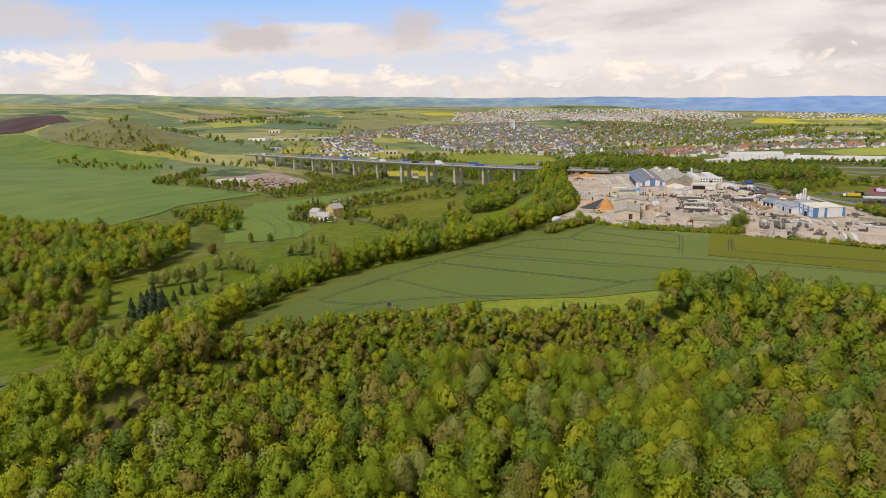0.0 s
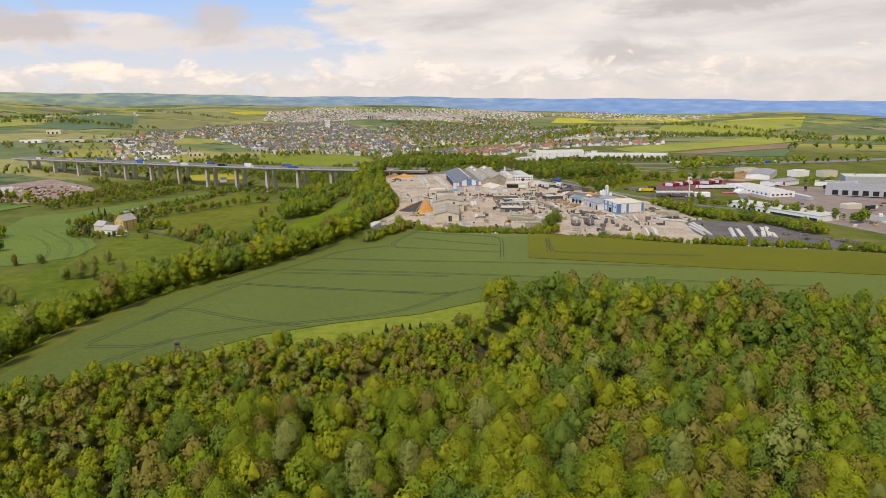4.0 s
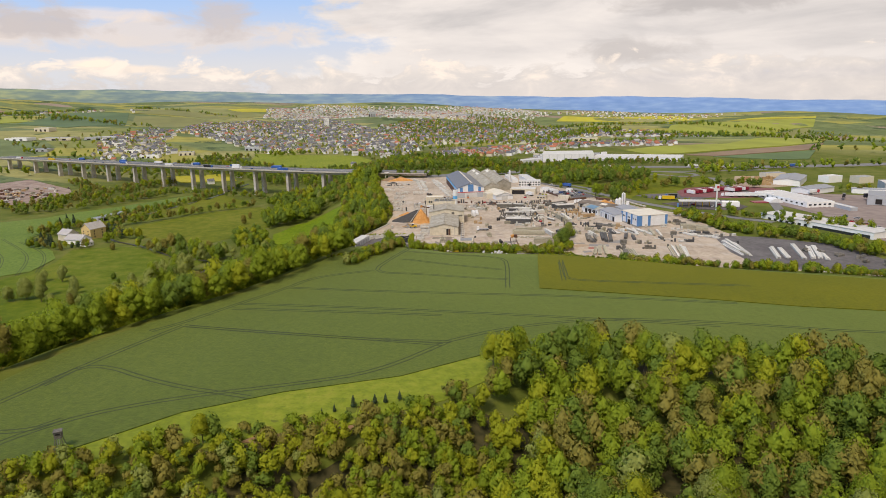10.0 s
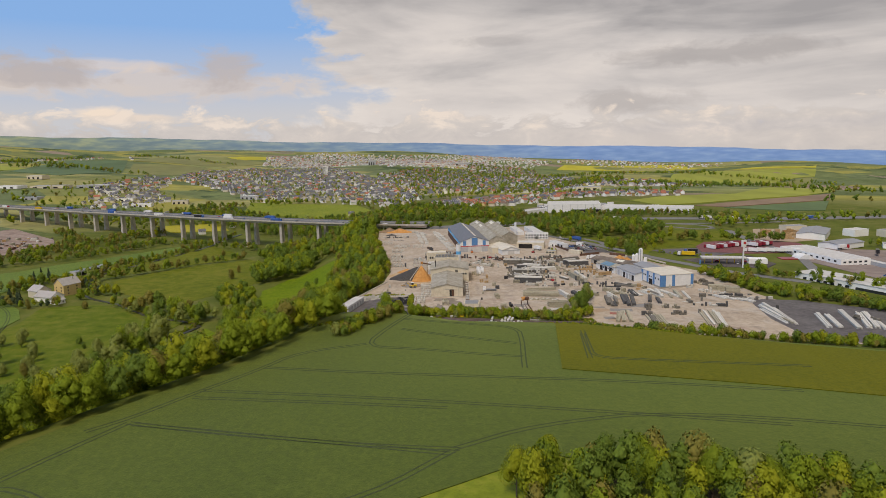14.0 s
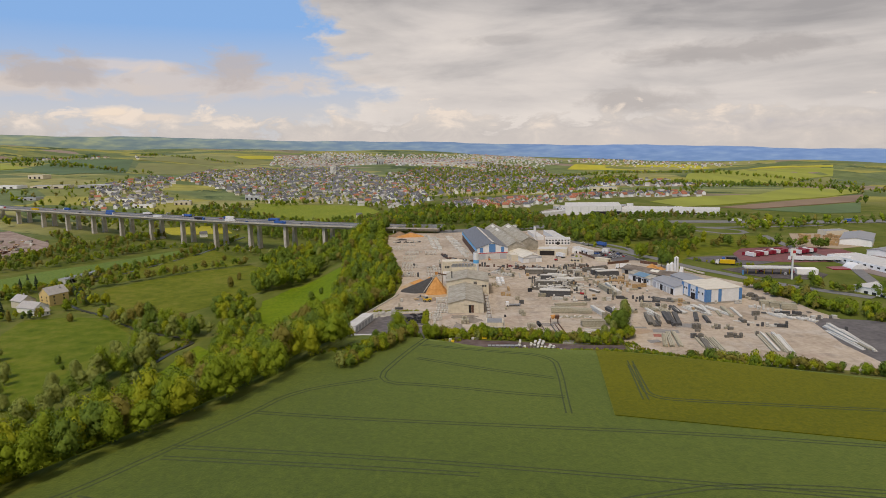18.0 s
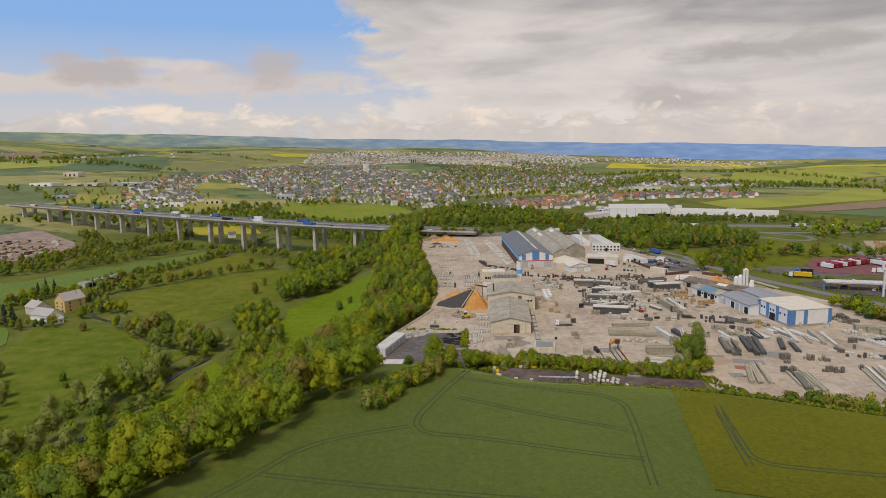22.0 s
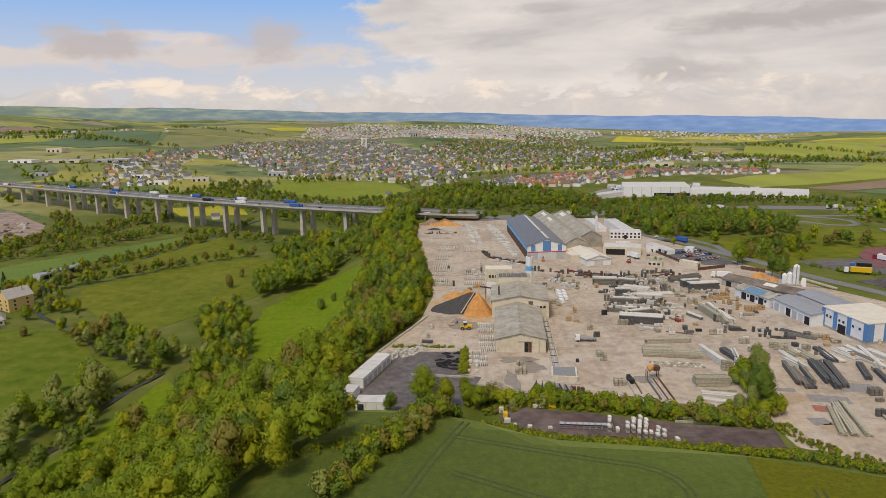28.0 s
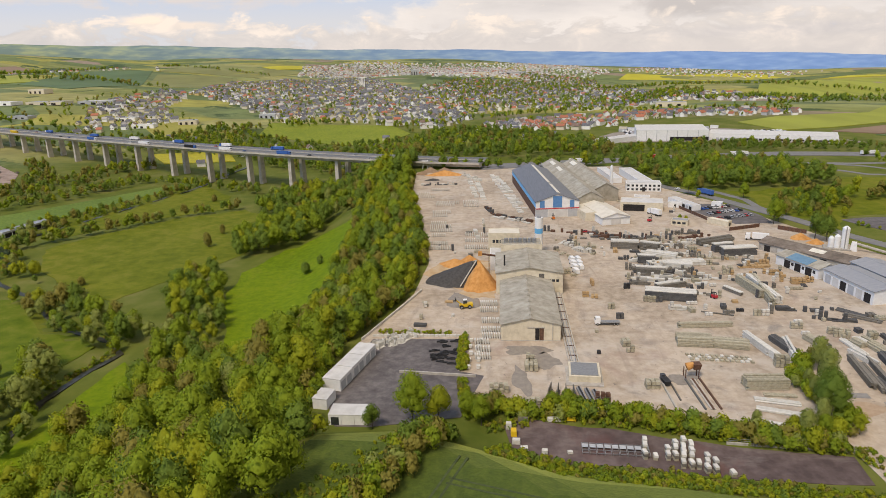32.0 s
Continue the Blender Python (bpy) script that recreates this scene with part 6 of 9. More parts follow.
goods_row(3, 50, 84, 1.6, -0.25, 18, -8, "white grey")
goods_row(4, 48, 96, 1.7, -0.3, 12, -10, "pale dark")
goods_row(5, 62, 104, 1.7, -0.4, 16, -12, "grey white")
goods_row(6, 50, 122, 1.7, -0.3, 14, -6, "white")
goods_row(7, 66, 126, 1.8, -0.2, 14, -6, "grey pale")
goods_row(8, 80, 140, 1.8, 0.2, 12, 8, "dark grey")
goods_row(9, 82, 120, 1.6, 0.3, 8, 10, "white")
goods_row(10, 84, 66, 1.7, -0.5, 10, -16, "white dark")
goods_row(11, 86, 74, 1.8, -0.4, 9, -12, "timber pale")
goods_row(12, 104, 92, 1.5, -0.6, 8, -20, "grey")
goods_row(13, 100, 82, 1.8, 0.2, 7, 10, "timber")
goods_row(14, 98, 30, 1.9, -0.3, 8, -8, "grey dark")
goods_row(15, 104, 22, 1.9, -0.5, 9, -14, "dark")
goods_row(16, 56, 30, 1.9, 0.1, 8, -4, "white")
goods_row(17, 22, 124, 1.2, -2.0, 9, 60, "white")
goods_row(18, 28, 122, 1.0, -2.2, 10, 64, "white pale")
goods_row(19, 18, 112, 1.0, -2.2, 8, 64, "pale grey")
goods_row(20, 40, 136, 2.0, -0.3, 22, -8, "frame dark")
goods_row(21, 44, 131, 2.2, 0.0, 14, 12, "dark grey")
goods_row(22, 86, 132, 2.0, 0.6, 9, 15, "frame")
goods_row(23, -20, 208, 0.5, -1.9, 10, 105, "frame dark")
goods_row(24, -15, 189, 2.0, -1.6, 12, -40, "frame dark")
goods_row(25, -14, 183, 2.4, -1.8, 9, -40, "white")
goods_row(26, 150, -36, 2.2, -0.6, 9, -14, "white dark")
goods_row(27, 166, 4, 1.6, -2.0, 12, 70, "white")
goods_row(28, 176, -20, 2.0, -0.6, 12, -14, "grey white")
goods_row(29, 170, -12, 2.0, -0.5, 10, -14, "dark")
goods_row(30, 168, 40, 1.0, -2.2, 12, 70, "grey pale")
goods_row(31, -42, 330, 1.4, -2.2, 12, 20, "white")
goods_row(40, 12, 150, 2.4, -0.6, 16, -14, "frame dark")
goods_row(41, 24, 143, 2.6, -0.5, 22, -12, "frame white dark")
goods_row(32, -72, 290, 2.0, 0.2, 16, 6, "dark white")
# rows of pale cast slabs at the far side of the yard
for line, (x0, y0, x1, y1, n) in enumerate(((-18, 325, 2, 195, 26), (-14, 322, 6, 200, 24), (-33, 330, -22, 236, 20), (-38, 330, -28, 244, 18))):
    for k in range(n):
        rs = random.Random(line * 100 + k)
        if rs.random() < 0.12:
            continue
        u = k / (n - 1)
        t = thing("slab_stack", x0 + (x1 - x0) * u + rs.uniform(-.6, .6), y0 + (y1 - y0) * u + rs.uniform(-.5, .5), 0.12, rs.uniform(-5, 5) + 8, "low stack of pale cast concrete slabs", "concrete slabs", "rows of slabs")
        lv = rs.choice((1, 2, 2, 3))
        for q in range(lv):
            part("slab", shared_box("slab", 3.6, 2.2, 0.5, TONES["white"]), None, t, at=pose(rs.uniform(-.08, .08), rs.uniform(-.08, .08), 0.02 + 0.54 * q))
# racks of upright slabs along the yard's far side
upright = shared_box("upright_slab", 0.45, 1.7, 1.9, TONES["white"])
def slab_rack(x0, y0, n, gap, turn):
    t = thing("slab_rack", x0, y0, 0.12, turn, "row of upright whitish concrete wall slabs", "concrete slabs", "racks of slabs")
    part("bearer", Shape().box(gap * (n - 1) / 2, 0, 0, gap * n, 0.5, 0.12), DARKWOOD, t)
    for k in range(n):
        part("slab", upright, None, t, at=pose(gap * k, 0.1 * math.sin(k * 5), 0.12, 0, -7 + 3 * math.sin(k * 3)))


slab_rack(-18.5, 27, 9, 0.8, 1)
slab_rack(-17.5, 16, 9, 0.8, 0)
slab_rack(-17.5, 7.5, 9, 0.85, 1)
slab_rack(-17, 2, 8, 0.85, 2)
slab_rack(-19.5, -3, 6, 0.9, 2)
slab_rack(-19, -9, 6, 0.9, -2)
slab_rack(-19, -15, 7, 0.8, 3)
slab_rack(-18.5, 34, 9, 0.8, 1)
slab_rack(-30, 140, 13, 1.25, -3)
slab_rack(-29.5, 128, 13, 1.22, -2)
slab_rack(-29, 115, 14, 1.15, -1)
slab_rack(-54, 223, 13, 1.2, 2)
slab_rack(-54, 216, 11, 1.2, 2)
slab_rack(-73, 252, 9, 1.3, 4)
slab_rack(-70, 243, 10, 1.3, 4)
slab_rack(-36, 224, 9, 1.2, 0)
slab_rack(-35, 214, 9, 1.2, 0)
slab_rack(-54, 195, 10, 1.2, 1)
slab_rack(-53, 186, 8, 1.2, 1)
slab_rack(-52, 166, 8, 1.2, 0)
slab_rack(-52, 158, 11, 1.2, 0)
slab_rack(-51, 150, 11, 1.2, 0)
slab_rack(-49, 139, 7, 1.2, 0)
slab_rack(-48, 123, 8, 1.2, -2)
slab_rack(-47, 114, 9, 1.2, -2)
slab_rack(-62, 268, 10, 1.4, 3)
# sand bank at the far corner
heap("sand_bank", -58, 334, 19, 5, 4.6, SAND, "long bank of orange sand at the yard's end", 15)
heap("earth_heap", -66, 312, 8, 4, 1.8, GRAVEL, "low dark heap of gravel on the yard", 17)
# concrete rubble and slabs at the end of the garages, and along the lot
for k in range(46):
    rs = random.Random(900 + k)
    u = rs.random()
    t = thing("concrete_piece", -57 + 16 * u + rs.uniform(-3, 1), -9 + 13 * u + rs.uniform(-4, 3), 0.16, rs.uniform(0, 180), "white angular precast concrete piece on the lot", "concrete piece", "loose precast pieces")
    part("base", shared_box("leg_piece", 2.4, 1.1, 0.22, TONES["white"]), None, t)
    part("upright", shared_box("leg_piece", 2.4, 0.22, rs.choice((1.0, 1.5)), TONES["white"]), None, t, at=pose(0, 0.45, 0.22))
for k in range(26):
    rs = random.Random(1300 + k)
    t = thing("steel_profile", -30 + rs.uniform(-5, 4.5), -22 + 23 * rs.random(), 0.2, rs.uniform(-20, 20), "dark steel formwork profile lying on the lot", "formwork", "dark formwork")
    part("frame", shared_box("form_frame", rs.choice((2.0, 3.0, 4.0)), 0.7, 0.5, TONES["black"]), None, t)
    part("web", shared_box("form_web", 1.6, 0.2, 0.8, TONES["black"]), None, t)
for k in range(30):
    t = thing("barrier_block", -61 + 15.5 * k / 29 + 0.2, 0 + 50 * k / 29, 0.1, 73, "concrete barrier block along the yard's edge", "barrier", "barrier blocks")
    part("block", shared_box("barrier", 1.5, 0.5, 0.9, TONES["white"]), None, t)
for k in range(24):
    t = thing("barrier_block", -57 + 31 * k / 23, 2.6 + 0.02 * k, 0.1, 4, "concrete barrier block along the yard's edge", "barrier", "barrier blocks")
    part("block", shared_box("barrier", 1.2, 0.5, 0.9, TONES["white"]), None, t)
# painted and patched slabs at the lower lot
for k, (px_, py_, sx, sy, tn, mt) in enumerate(((100, -52, 9, 5, -12, "red"), (91, -44, 10, 7, 6, "tan"), (93, -61, 6, 5, 4, "grey"), (104, -44, 13, 6, -10, "grey"), (89, -36, 14, 3, -4, "grey"), (96, -66, 7, 8, -6, "tan"), (46, -28, 9, 7, 8, "wet"), (118, -34, 12, 8, -8, "grey"), (-2, -8, 14, 7, 4, "wet"), (4, -16, 9, 10, 2, "wet"), (-26, 40, 12, 18, 10, "wet"), (-4, -30, 5, 16, 10, "wet"))):
    m_ = bpy.data.materials.get("slab_" + mt) or material("slab_" + mt, {"red": [(0.30, 0.10, 0.075), (0.40, 0.16, 0.12)], "tan": [(0.34, 0.24, 0.16), (0.44, 0.33, 0.23)], "grey": [(0.20, 0.19, 0.18), (0.29, 0.275, 0.26)], "wet": [(0.21, 0.18, 0.15), (0.30, 0.26, 0.215)]}[mt], 0.25 if mt == "wet" else 0.85, scale=0.6, detail=9, spread=0.2)
    c_, s_ = math.cos(radians(tn)), math.sin(radians(tn))
    ring = [(sx * 0.55 * math.cos(q / 28 * 2 * math.pi) * (1 + 0.22 * math.sin(3 * q / 28 * 6.283 + k) + 0.10 * math.sin(7 * q / 28 * 6.283 + 2 * k)), sy * 0.55 * math.sin(q / 28 * 2 * math.pi) * (1 + 0.20 * math.sin(4 * q / 28 * 6.283 + 3 * k) + 0.08 * math.sin(9 * q / 28 * 6.283))) for q in range(28)]
    ring = [(px_ + a * c_ - b * s_, py_ + a * s_ + b * c_) for a, b in ring]
    quad = [(px_ + a * sx / 2 * c_ - b * sy / 2 * s_, py_ + a * sx / 2 * s_ + b * sy / 2 * c_) for a, b in ((-1, -1), (1, -1), (1, 1), (-1, 1))]
    drape("ground_patch", ring if mt in ("wet", "tan") else quad, 0.135, m_, {"red": "red painted patch on the concrete", "tan": "sandy brown patch on the concrete", "grey": "grey asphalt patch in the concrete", "wet": "dark damp patch on the concrete"}[mt], "ground patch", step=4.0, skirt=0.01)
low_wall = thing("low_wall", -43, -25.5, 0.1, -6, "low pale concrete wall between lot and yard", "wall")
part("wall", Shape().box(12, 0, -0.2, 25, 0.5, 1.1), CONC, low_wall)
# rows of goods left of the low hall
for k in range(10):
    rs = random.Random(1500 + k)
    t = thing("block_pallet", -21 + 3.0 * (k % 2) + rs.uniform(-.3, .3), -22 + 2.6 * (k // 2) * 2, 0.12, rs.uniform(-5, 5), "pallet stack of pale concrete blocks", "pallet", "pallets of blocks")
    part("pallet", shared_box("pallet", 1.15, 1.15, 0.16, DARKWOOD), None, t)
    part("block", shared_box("block", 1.2, 1.2, 1.05, TONES["white"]), None, t, at=pose(0, 0, 0.16))
# upright blue-grey forms leaning near the hedge
for k in range(3):
    t = thing("steel_form", 13.5 + 2.2 * k, -39 - 0.8 * k, 0.12, -82, "long blue-grey steel casting form", "casting form", "casting forms")
    part("form", shared_box("long_form", 9.0, 1.4, 0.8, STEEL), None, t)
    part("channel", shared_box("long_channel", 8.6, 0.4, 0.3, TONES["black"]), None, t, at=pose(0, 0, 0.8))
for k in range(4):
    t = thing("wall_element", 4.0 + 2.4 * k, -37.5 - 0.5 * k, 0.12, 75 + 6 * k, "thin upright concrete wall element", "wall element", "wall elements")
    part("plate", shared_box("plate", 5.0, 0.25, 2.6, TONES["grey"]), None, t)
    part("foot", shared_box("plate_foot", 5.0, 1.2, 0.2, TONES["grey"]), None, t)
# railing along the low wall at the lot's end
rail_f = thing("railing", 48, -62.6, 0.3, -5, "grey steel railing on a low concrete kerb", "railing")
part("kerb", Shape().box(15, 0, -0.4, 31, 0.4, 0.8), CONC, rail_f)
for k in range(11):
    part("post", Shape().tube((3 * k, 0, 0.3), (3 * k, 0, 1.5), 0.05, n=5), STEEL, rail_f)
for z_ in (0.9, 1.45):
    part("rail", Shape().tube((0, 0, z_), (30, 0, z_), 0.04, n=5), STEEL, rail_f)
# mixer stand with two rails
mixer = thing("mixing_stand", 48.4, -26.2, 0.12, 3, "rusty concrete mixer on a frame above two rails", "mixer")
part("drum", Shape().tube((-1.6, 0, 3.6), (0.6, 0, 4.4), 1.3, 0.9, 12), SAND, mixer, "orange mixer drum")
part("hopper", Shape().box(1.4, 0, 3.0, 2.0, 2.0, 1.8, taper=1.3), RUST, mixer)
for k in range(4):
    part("leg", Shape().box(-2 + 4 * (k % 2), -1 + 2 * (k // 2), 0, 0.25, 0.25, 3.2), RUST, mixer)
for k in range(3):
    part("rail", Shape().box(-2.2 + 2.2 * k, -10.5, 0, 0.5, 18, 0.5), RUST if k else TONES["dark"], mixer)
part("slide", Shape().box(0, -10.5, 0, 1.6, 18, 0.25), CONC, mixer)
ramp_l = thing("loading_ramp", 38.9, -39, 0.12, 2, "narrow concrete ramp kerb beside the mixer", "ramp")
part("kerb", Shape().box(0, 0, 0, 0.5, 16, 0.7), CONC, ramp_l)
part("kerb", Shape().box(2.6, 3, 0, 0.4, 10, 0.5), DARKWOOD, ramp_l)
dump = thing("dump_cart", 39.6, -31.0, 0.12, 100, "small black dump cart standing on the ramp", "cart")
part("tub", Shape().box(0, 0, 0.7, 3.0, 1.7, 1.1, taper=1.15), TONES["black"], dump)
part("cab", Shape().box(2.3, 0, 0.7, 1.4, 1.5, 1.6, taper=0.9), GLASS, dump)
part("chassis", Shape().box(0.8, 0, 0.35, 5.0, 1.1, 0.35), TYRE, dump)
# bits round the front lot
for k, (bx, by, sx, sy, sz, mt, lb) in enumerate(((-8.5, -57.5, 1.6, 1.4, 1.8, "white", "white crate on pallet"), (-7.2, -60.5, 1.6, 2.2, 1.5, "yel", "yellow plastic tank"), (-6.6, -64.5, 2.2, 1.5, 1.2, "white", "white sack pile"),
                                                  (-4.6, -67.5, 2.0, 1.4, 0.9, "white", "white sack pile"), (0.5, -69.0, 1.6, 1.3, 1.2, "white", "white crate"), (7, -68.5, 1.4, 1.0, 0.6, "white", "white sack"),
                                                  (-4.5, -53.5, 3.0, 1.6, 1.4, "grey", "grey timber crate pile"), (4.2, -53.2, 4.0, 1.4, 1.0, "white", "white concrete trough"), (9.0, -52.6, 2.6, 1.4, 1.0, "yel", "yellow skip"))):
    if mt == "yel" and "yel" not in TONES:
        TONES["yel"] = material("yellow_paint", [(0.62, 0.40, 0.02), (0.72, 0.48, 0.03)], 0.5)
    t = thing("crate", bx, by, 0.2, 10 * math.sin(k * 3), lb + " on the dark lot", "crate")
    part("body", Shape().box(0, 0, 0.12, sx, sy, sz, taper=0.9), TONES[mt], t)
    part("base", shared_box("pallet", 1.15, 1.15, 0.12, DARKWOOD), None, t)
for k in range(9):
    t = thing("steel_rack", 11 + 1.9 * k, -66.6 - 0.1 * k, 0.2, -3, "grey galvanised storage rack lying on the lot", "rack", "steel racks")
    s = Shape()
    for q in range(4):
        s.box(0, -2.2 + 1.5 * q, 0.45, 1.7, 0.12, 0.12)
    for q in (-0.8, 0.8):
        s.box(q, 0, 0.45, 0.12, 4.6, 0.12).box(q, -2.2, 0, 0.12, 0.12, 0.5).box(q, 2.2, 0, 0.12, 0.12, 0.5)
    part("frame", s, STEEL, t)
    part("plank", Shape().box(0, 1.0, 0.58, 1.5, 1.6, 0.06), WALL_GREY, t)

for tone, s in JOINED.items():
    ob = new("stacked_goods", s.data("stacked_goods", TONES[tone]))
    tagged(ob, "many small %s stacks of goods on pallets" % WORDS[tone], "stacked goods", kind="stuff")

# ---- vehicles ----
PAINT = {c: material("paint_" + c, [v, tuple(min(1, q * 1.1) for q in v)], 0.35, scale=1.0, coat=0.3) for c, v in
         {"white": (0.72, 0.72, 0.71), "blue": (0.04, 0.12, 0.38), "red": (0.42, 0.02, 0.03), "yellow": (0.66, 0.42, 0.02), "silver": (0.38, 0.39, 0.41), "black": (0.02, 0.02, 0.025), "orange": (0.6, 0.16, 0.02), "crimson": (0.26, 0.018, 0.035)}.items()}
_wheel = {}


def wheel_mesh(r, w_):
    if (r, w_) not in _wheel:
        _wheel[(r, w_)] = Shape().tube((0, -w_ / 2, 0), (0, w_ / 2, 0), r, n=12).data("wheel", TYRE), Shape().tube((0, -w_ / 2 - 0.02, 0), (0, w_ / 2 + 0.02, 0), r * 0.55, n=10).data("rim", STEEL)
    return _wheel[(r, w_)]


def wheels(owner, spots_, r, w_, rims=False):
    tyre, rim = wheel_mesh(r, w_)
    for x, y in spots_:
        wh = part("wheel", tyre, None, owner, at=pose(x, y, r))
        if rims:
            part("rim", rim, None, wh)


def truck(x, y, z, turn, box="white", cab="white", long_=13.6):
    t = thing("truck", x, y, z, turn, "articulated truck with a %s trailer and %s cab" % (box, cab), "truck", "trucks")
    part("trailer", Shape().box(-1.5, 0, 1.1, long_, 2.5, 2.9), PAINT[box], t)
    part("chassis", Shape().box(-1.0, 0, 0.7, long_ + 2.0, 1.2, 0.4), TYRE, t)
    s = Shape()
    h = long_ / 2 - 1.0
    s.extrude([(h + 0.4, 0.8), (h + 2.8, 0.8), (h + 2.8, 2.3), (h + 2.45, 3.5), (h + 0.4, 3.7)][::-1], "y", -1.22, 1.22)
    s.v = [(a, b, c) for a, b, c in s.v]
    part("cab", s, PAINT[cab], t)
    part("windscreen", Shape().box(h + 2.72, 0, 2.2, 0.12, 2.1, 0.95), GLASS, t)
    wheels(t, [(h + 2.0, 1.05), (h + 2.0, -1.05)] + [(-h + 1.3 * k - 1.0, q) for k in range(2) for q in (1.05, -1.05)], 0.5, 0.35)
    return t


def car(x, y, z, turn, paint="silver"):
    t = thing("car", x, y, z, turn, "small parked %s car" % paint, "car", "cars")
    s = Shape()
    s.extrude([(-2.1, 0.35), (2.1, 0.35), (2.15, 0.75), (1.2, 0.92), (-2.1, 0.95)], "y", -0.85, 0.85)
    part("body", s, PAINT[paint], t)
    s = Shape()
    s.extrude([(-1.8, 0.94), (1.15, 0.90), (0.4, 1.42), (-1.4, 1.45)], "y", -0.76, 0.76)
    part("cabin", s, GLASS, t)
    part("roof", Shape().box(-0.5, 0, 1.40, 1.8, 1.46, 0.06), PAINT[paint], t)
    wheels(t, [(1.3, 0.8), (1.3, -0.8), (-1.3, 0.8), (-1.3, -0.8)], 0.32, 0.22)
    return t


def van(x, y, z, turn, paint="white"):
    t = thing("van", x, y, z, turn, "%s delivery van with dark windows" % paint, "van", "vans")
    s = Shape()
    s.extrude([(-2.7, 0.45), (2.6, 0.45), (2.65, 1.1), (1.7, 2.3), (-2.7, 2.35)], "y", -0.98, 0.98)
    part("body", s, PAINT[paint], t)
    part("windscreen", Shape().box(2.0, 0, 1.35, 0.5, 1.7, 0.65), GLASS, t)
    wheels(t, [(1.7, 0.9), (1.7, -0.9), (-1.7, 0.9), (-1.7, -0.9)], 0.36, 0.25)
    return t


# yard traffic
flat_truck = thing("flatbed_truck", 29, 15, 0.12, 182, "white flatbed truck with an empty grey bed", "truck")
part("bed", Shape().box(-1.2, 0, 1.0, 7.0, 2.4, 0.3), STEEL, flat_truck)
part("chassis", Shape().box(0, 0, 0.6, 9.0, 1.0, 0.4), TYRE, flat_truck)
s = Shape()
s.extrude([(2.6, 0.7), (4.6, 0.7), (4.6, 2.0), (4.3, 3.0), (2.6, 3.0)][::-1], "y", -1.15, 1.15)
part("cab", s, PAINT["white"], flat_truck)
part("windscreen", Shape().box(4.5, 0, 1.9, 0.12, 1.9, 0.8), GLASS, flat_truck)
wheels(flat_truck, [(3.6, 1.0), (3.6, -1.0), (-2.6, 1.0), (-2.6, -1.0), (-3.8, 1.0), (-3.8, -1.0)], 0.5, 0.35, True)
ldr = thing("wheel_loader", -25, 31, 0.12, 190, "yellow and white wheel loader with raised forks", "loader")
part("body", Shape().box(-1.4, 0, 0.9, 3.4, 2.2, 1.3).box(1.3, 0, 0.9, 2.0, 1.6, 0.8), PAINT["yellow"], ldr)
part("cab", Shape().box(0.0, 0, 2.1, 1.6, 1.7, 1.5, taper=0.88), GLASS, ldr)
part("cab_roof", Shape().box(0.0, 0, 3.6, 1.6, 1.7, 0.12), PAINT["white"], ldr)
part("arm", Shape().tube((1.2, 0, 1.6), (3.6, 0, 3.6), 0.25, n=6), PAINT["yellow"], ldr)
part("fork", Shape().box(3.8, 0, 3.3, 0.3, 1.8, 1.2).box(4.4, 0.5, 3.3, 1.1, 0.15, 0.12).box(4.4, -0.5, 3.3, 1.1, 0.15, 0.12), TYRE, ldr)
wheels(ldr, [(1.5, 1.1), (1.5, -1.1), (-1.7, 1.1), (-1.7, -1.1)], 0.8, 0.55, True)


def forklift(x, y, turn, paint):
    t = thing("forklift", x, y, 0.12, turn, "%s forklift working between the stacks" % paint, "forklift", "forklifts")
    part("body", Shape().box(-0.6, 0, 0.4, 2.2, 1.5, 1.1), PAINT[paint], t)
    part("guard", Shape().box(-0.3, 0, 2.4, 1.5, 1.3, 0.1).box(0.4, 0.6, 1.5, 0.1, 0.1, 0.9).box(0.4, -0.6, 1.5, 0.1, 0.1, 0.9).box(-1.0, 0.6, 1.5, 0.1, 0.1, 0.9).box(-1.0, -0.6, 1.5, 0.1, 0.1, 0.9), TYRE, t)
    part("mast", Shape().box(0.8, 0.4, 0.2, 0.15, 0.15, 3.4).box(0.8, -0.4, 0.2, 0.15, 0.15, 3.4).box(0.8, 0, 3.4, 0.15, 0.9, 0.15), TYRE, t)
    wheels(t, [(0.5, 0.75), (0.5, -0.75), (-1.2, 0.7), (-1.2, -0.7)], 0.38, 0.3)


forklift(68, 45, 60, "orange")
forklift(76, 43, 120, "red")
forklift(21.5, 178, 100, "orange")
forklift(78, 170, 30, "red")
car(37.5, 146, 0.12, 5, "red")
for k in range(7):
    van(24 + 2.8 * (k % 2), 93 - 6.0 * (k // 2), 0.12, 100 + 4 * k % 9, "white")
for k in range(26):
    r_, q_ = k // 9, k % 9
    rs_ = random.Random(k)
    if rs_.random() < 0.15:
        continue
    car(119 + 2.5 * q_ - 1.5 * r_ + rs_.uniform(-.3, .3), 174 + 1.0 * q_ + 12.5 * r_ + rs_.uniform(-.5, .5), 0.22, 112 + rs_.uniform(-4, 4), rs_.choice(("silver", "white", "black", "blue", "red", "silver", "black")))
car(164, 152, 0.3, 112, "blue")
car(117, 262, 0.3, 120, "white")
truck(131, 243, 0.3, 118, "blue", "blue", 10)
truck(124, 128, 0.1, 160, "white", "white", 8)
truck(84, 186, 0.1, 120, "white", "white", 7)

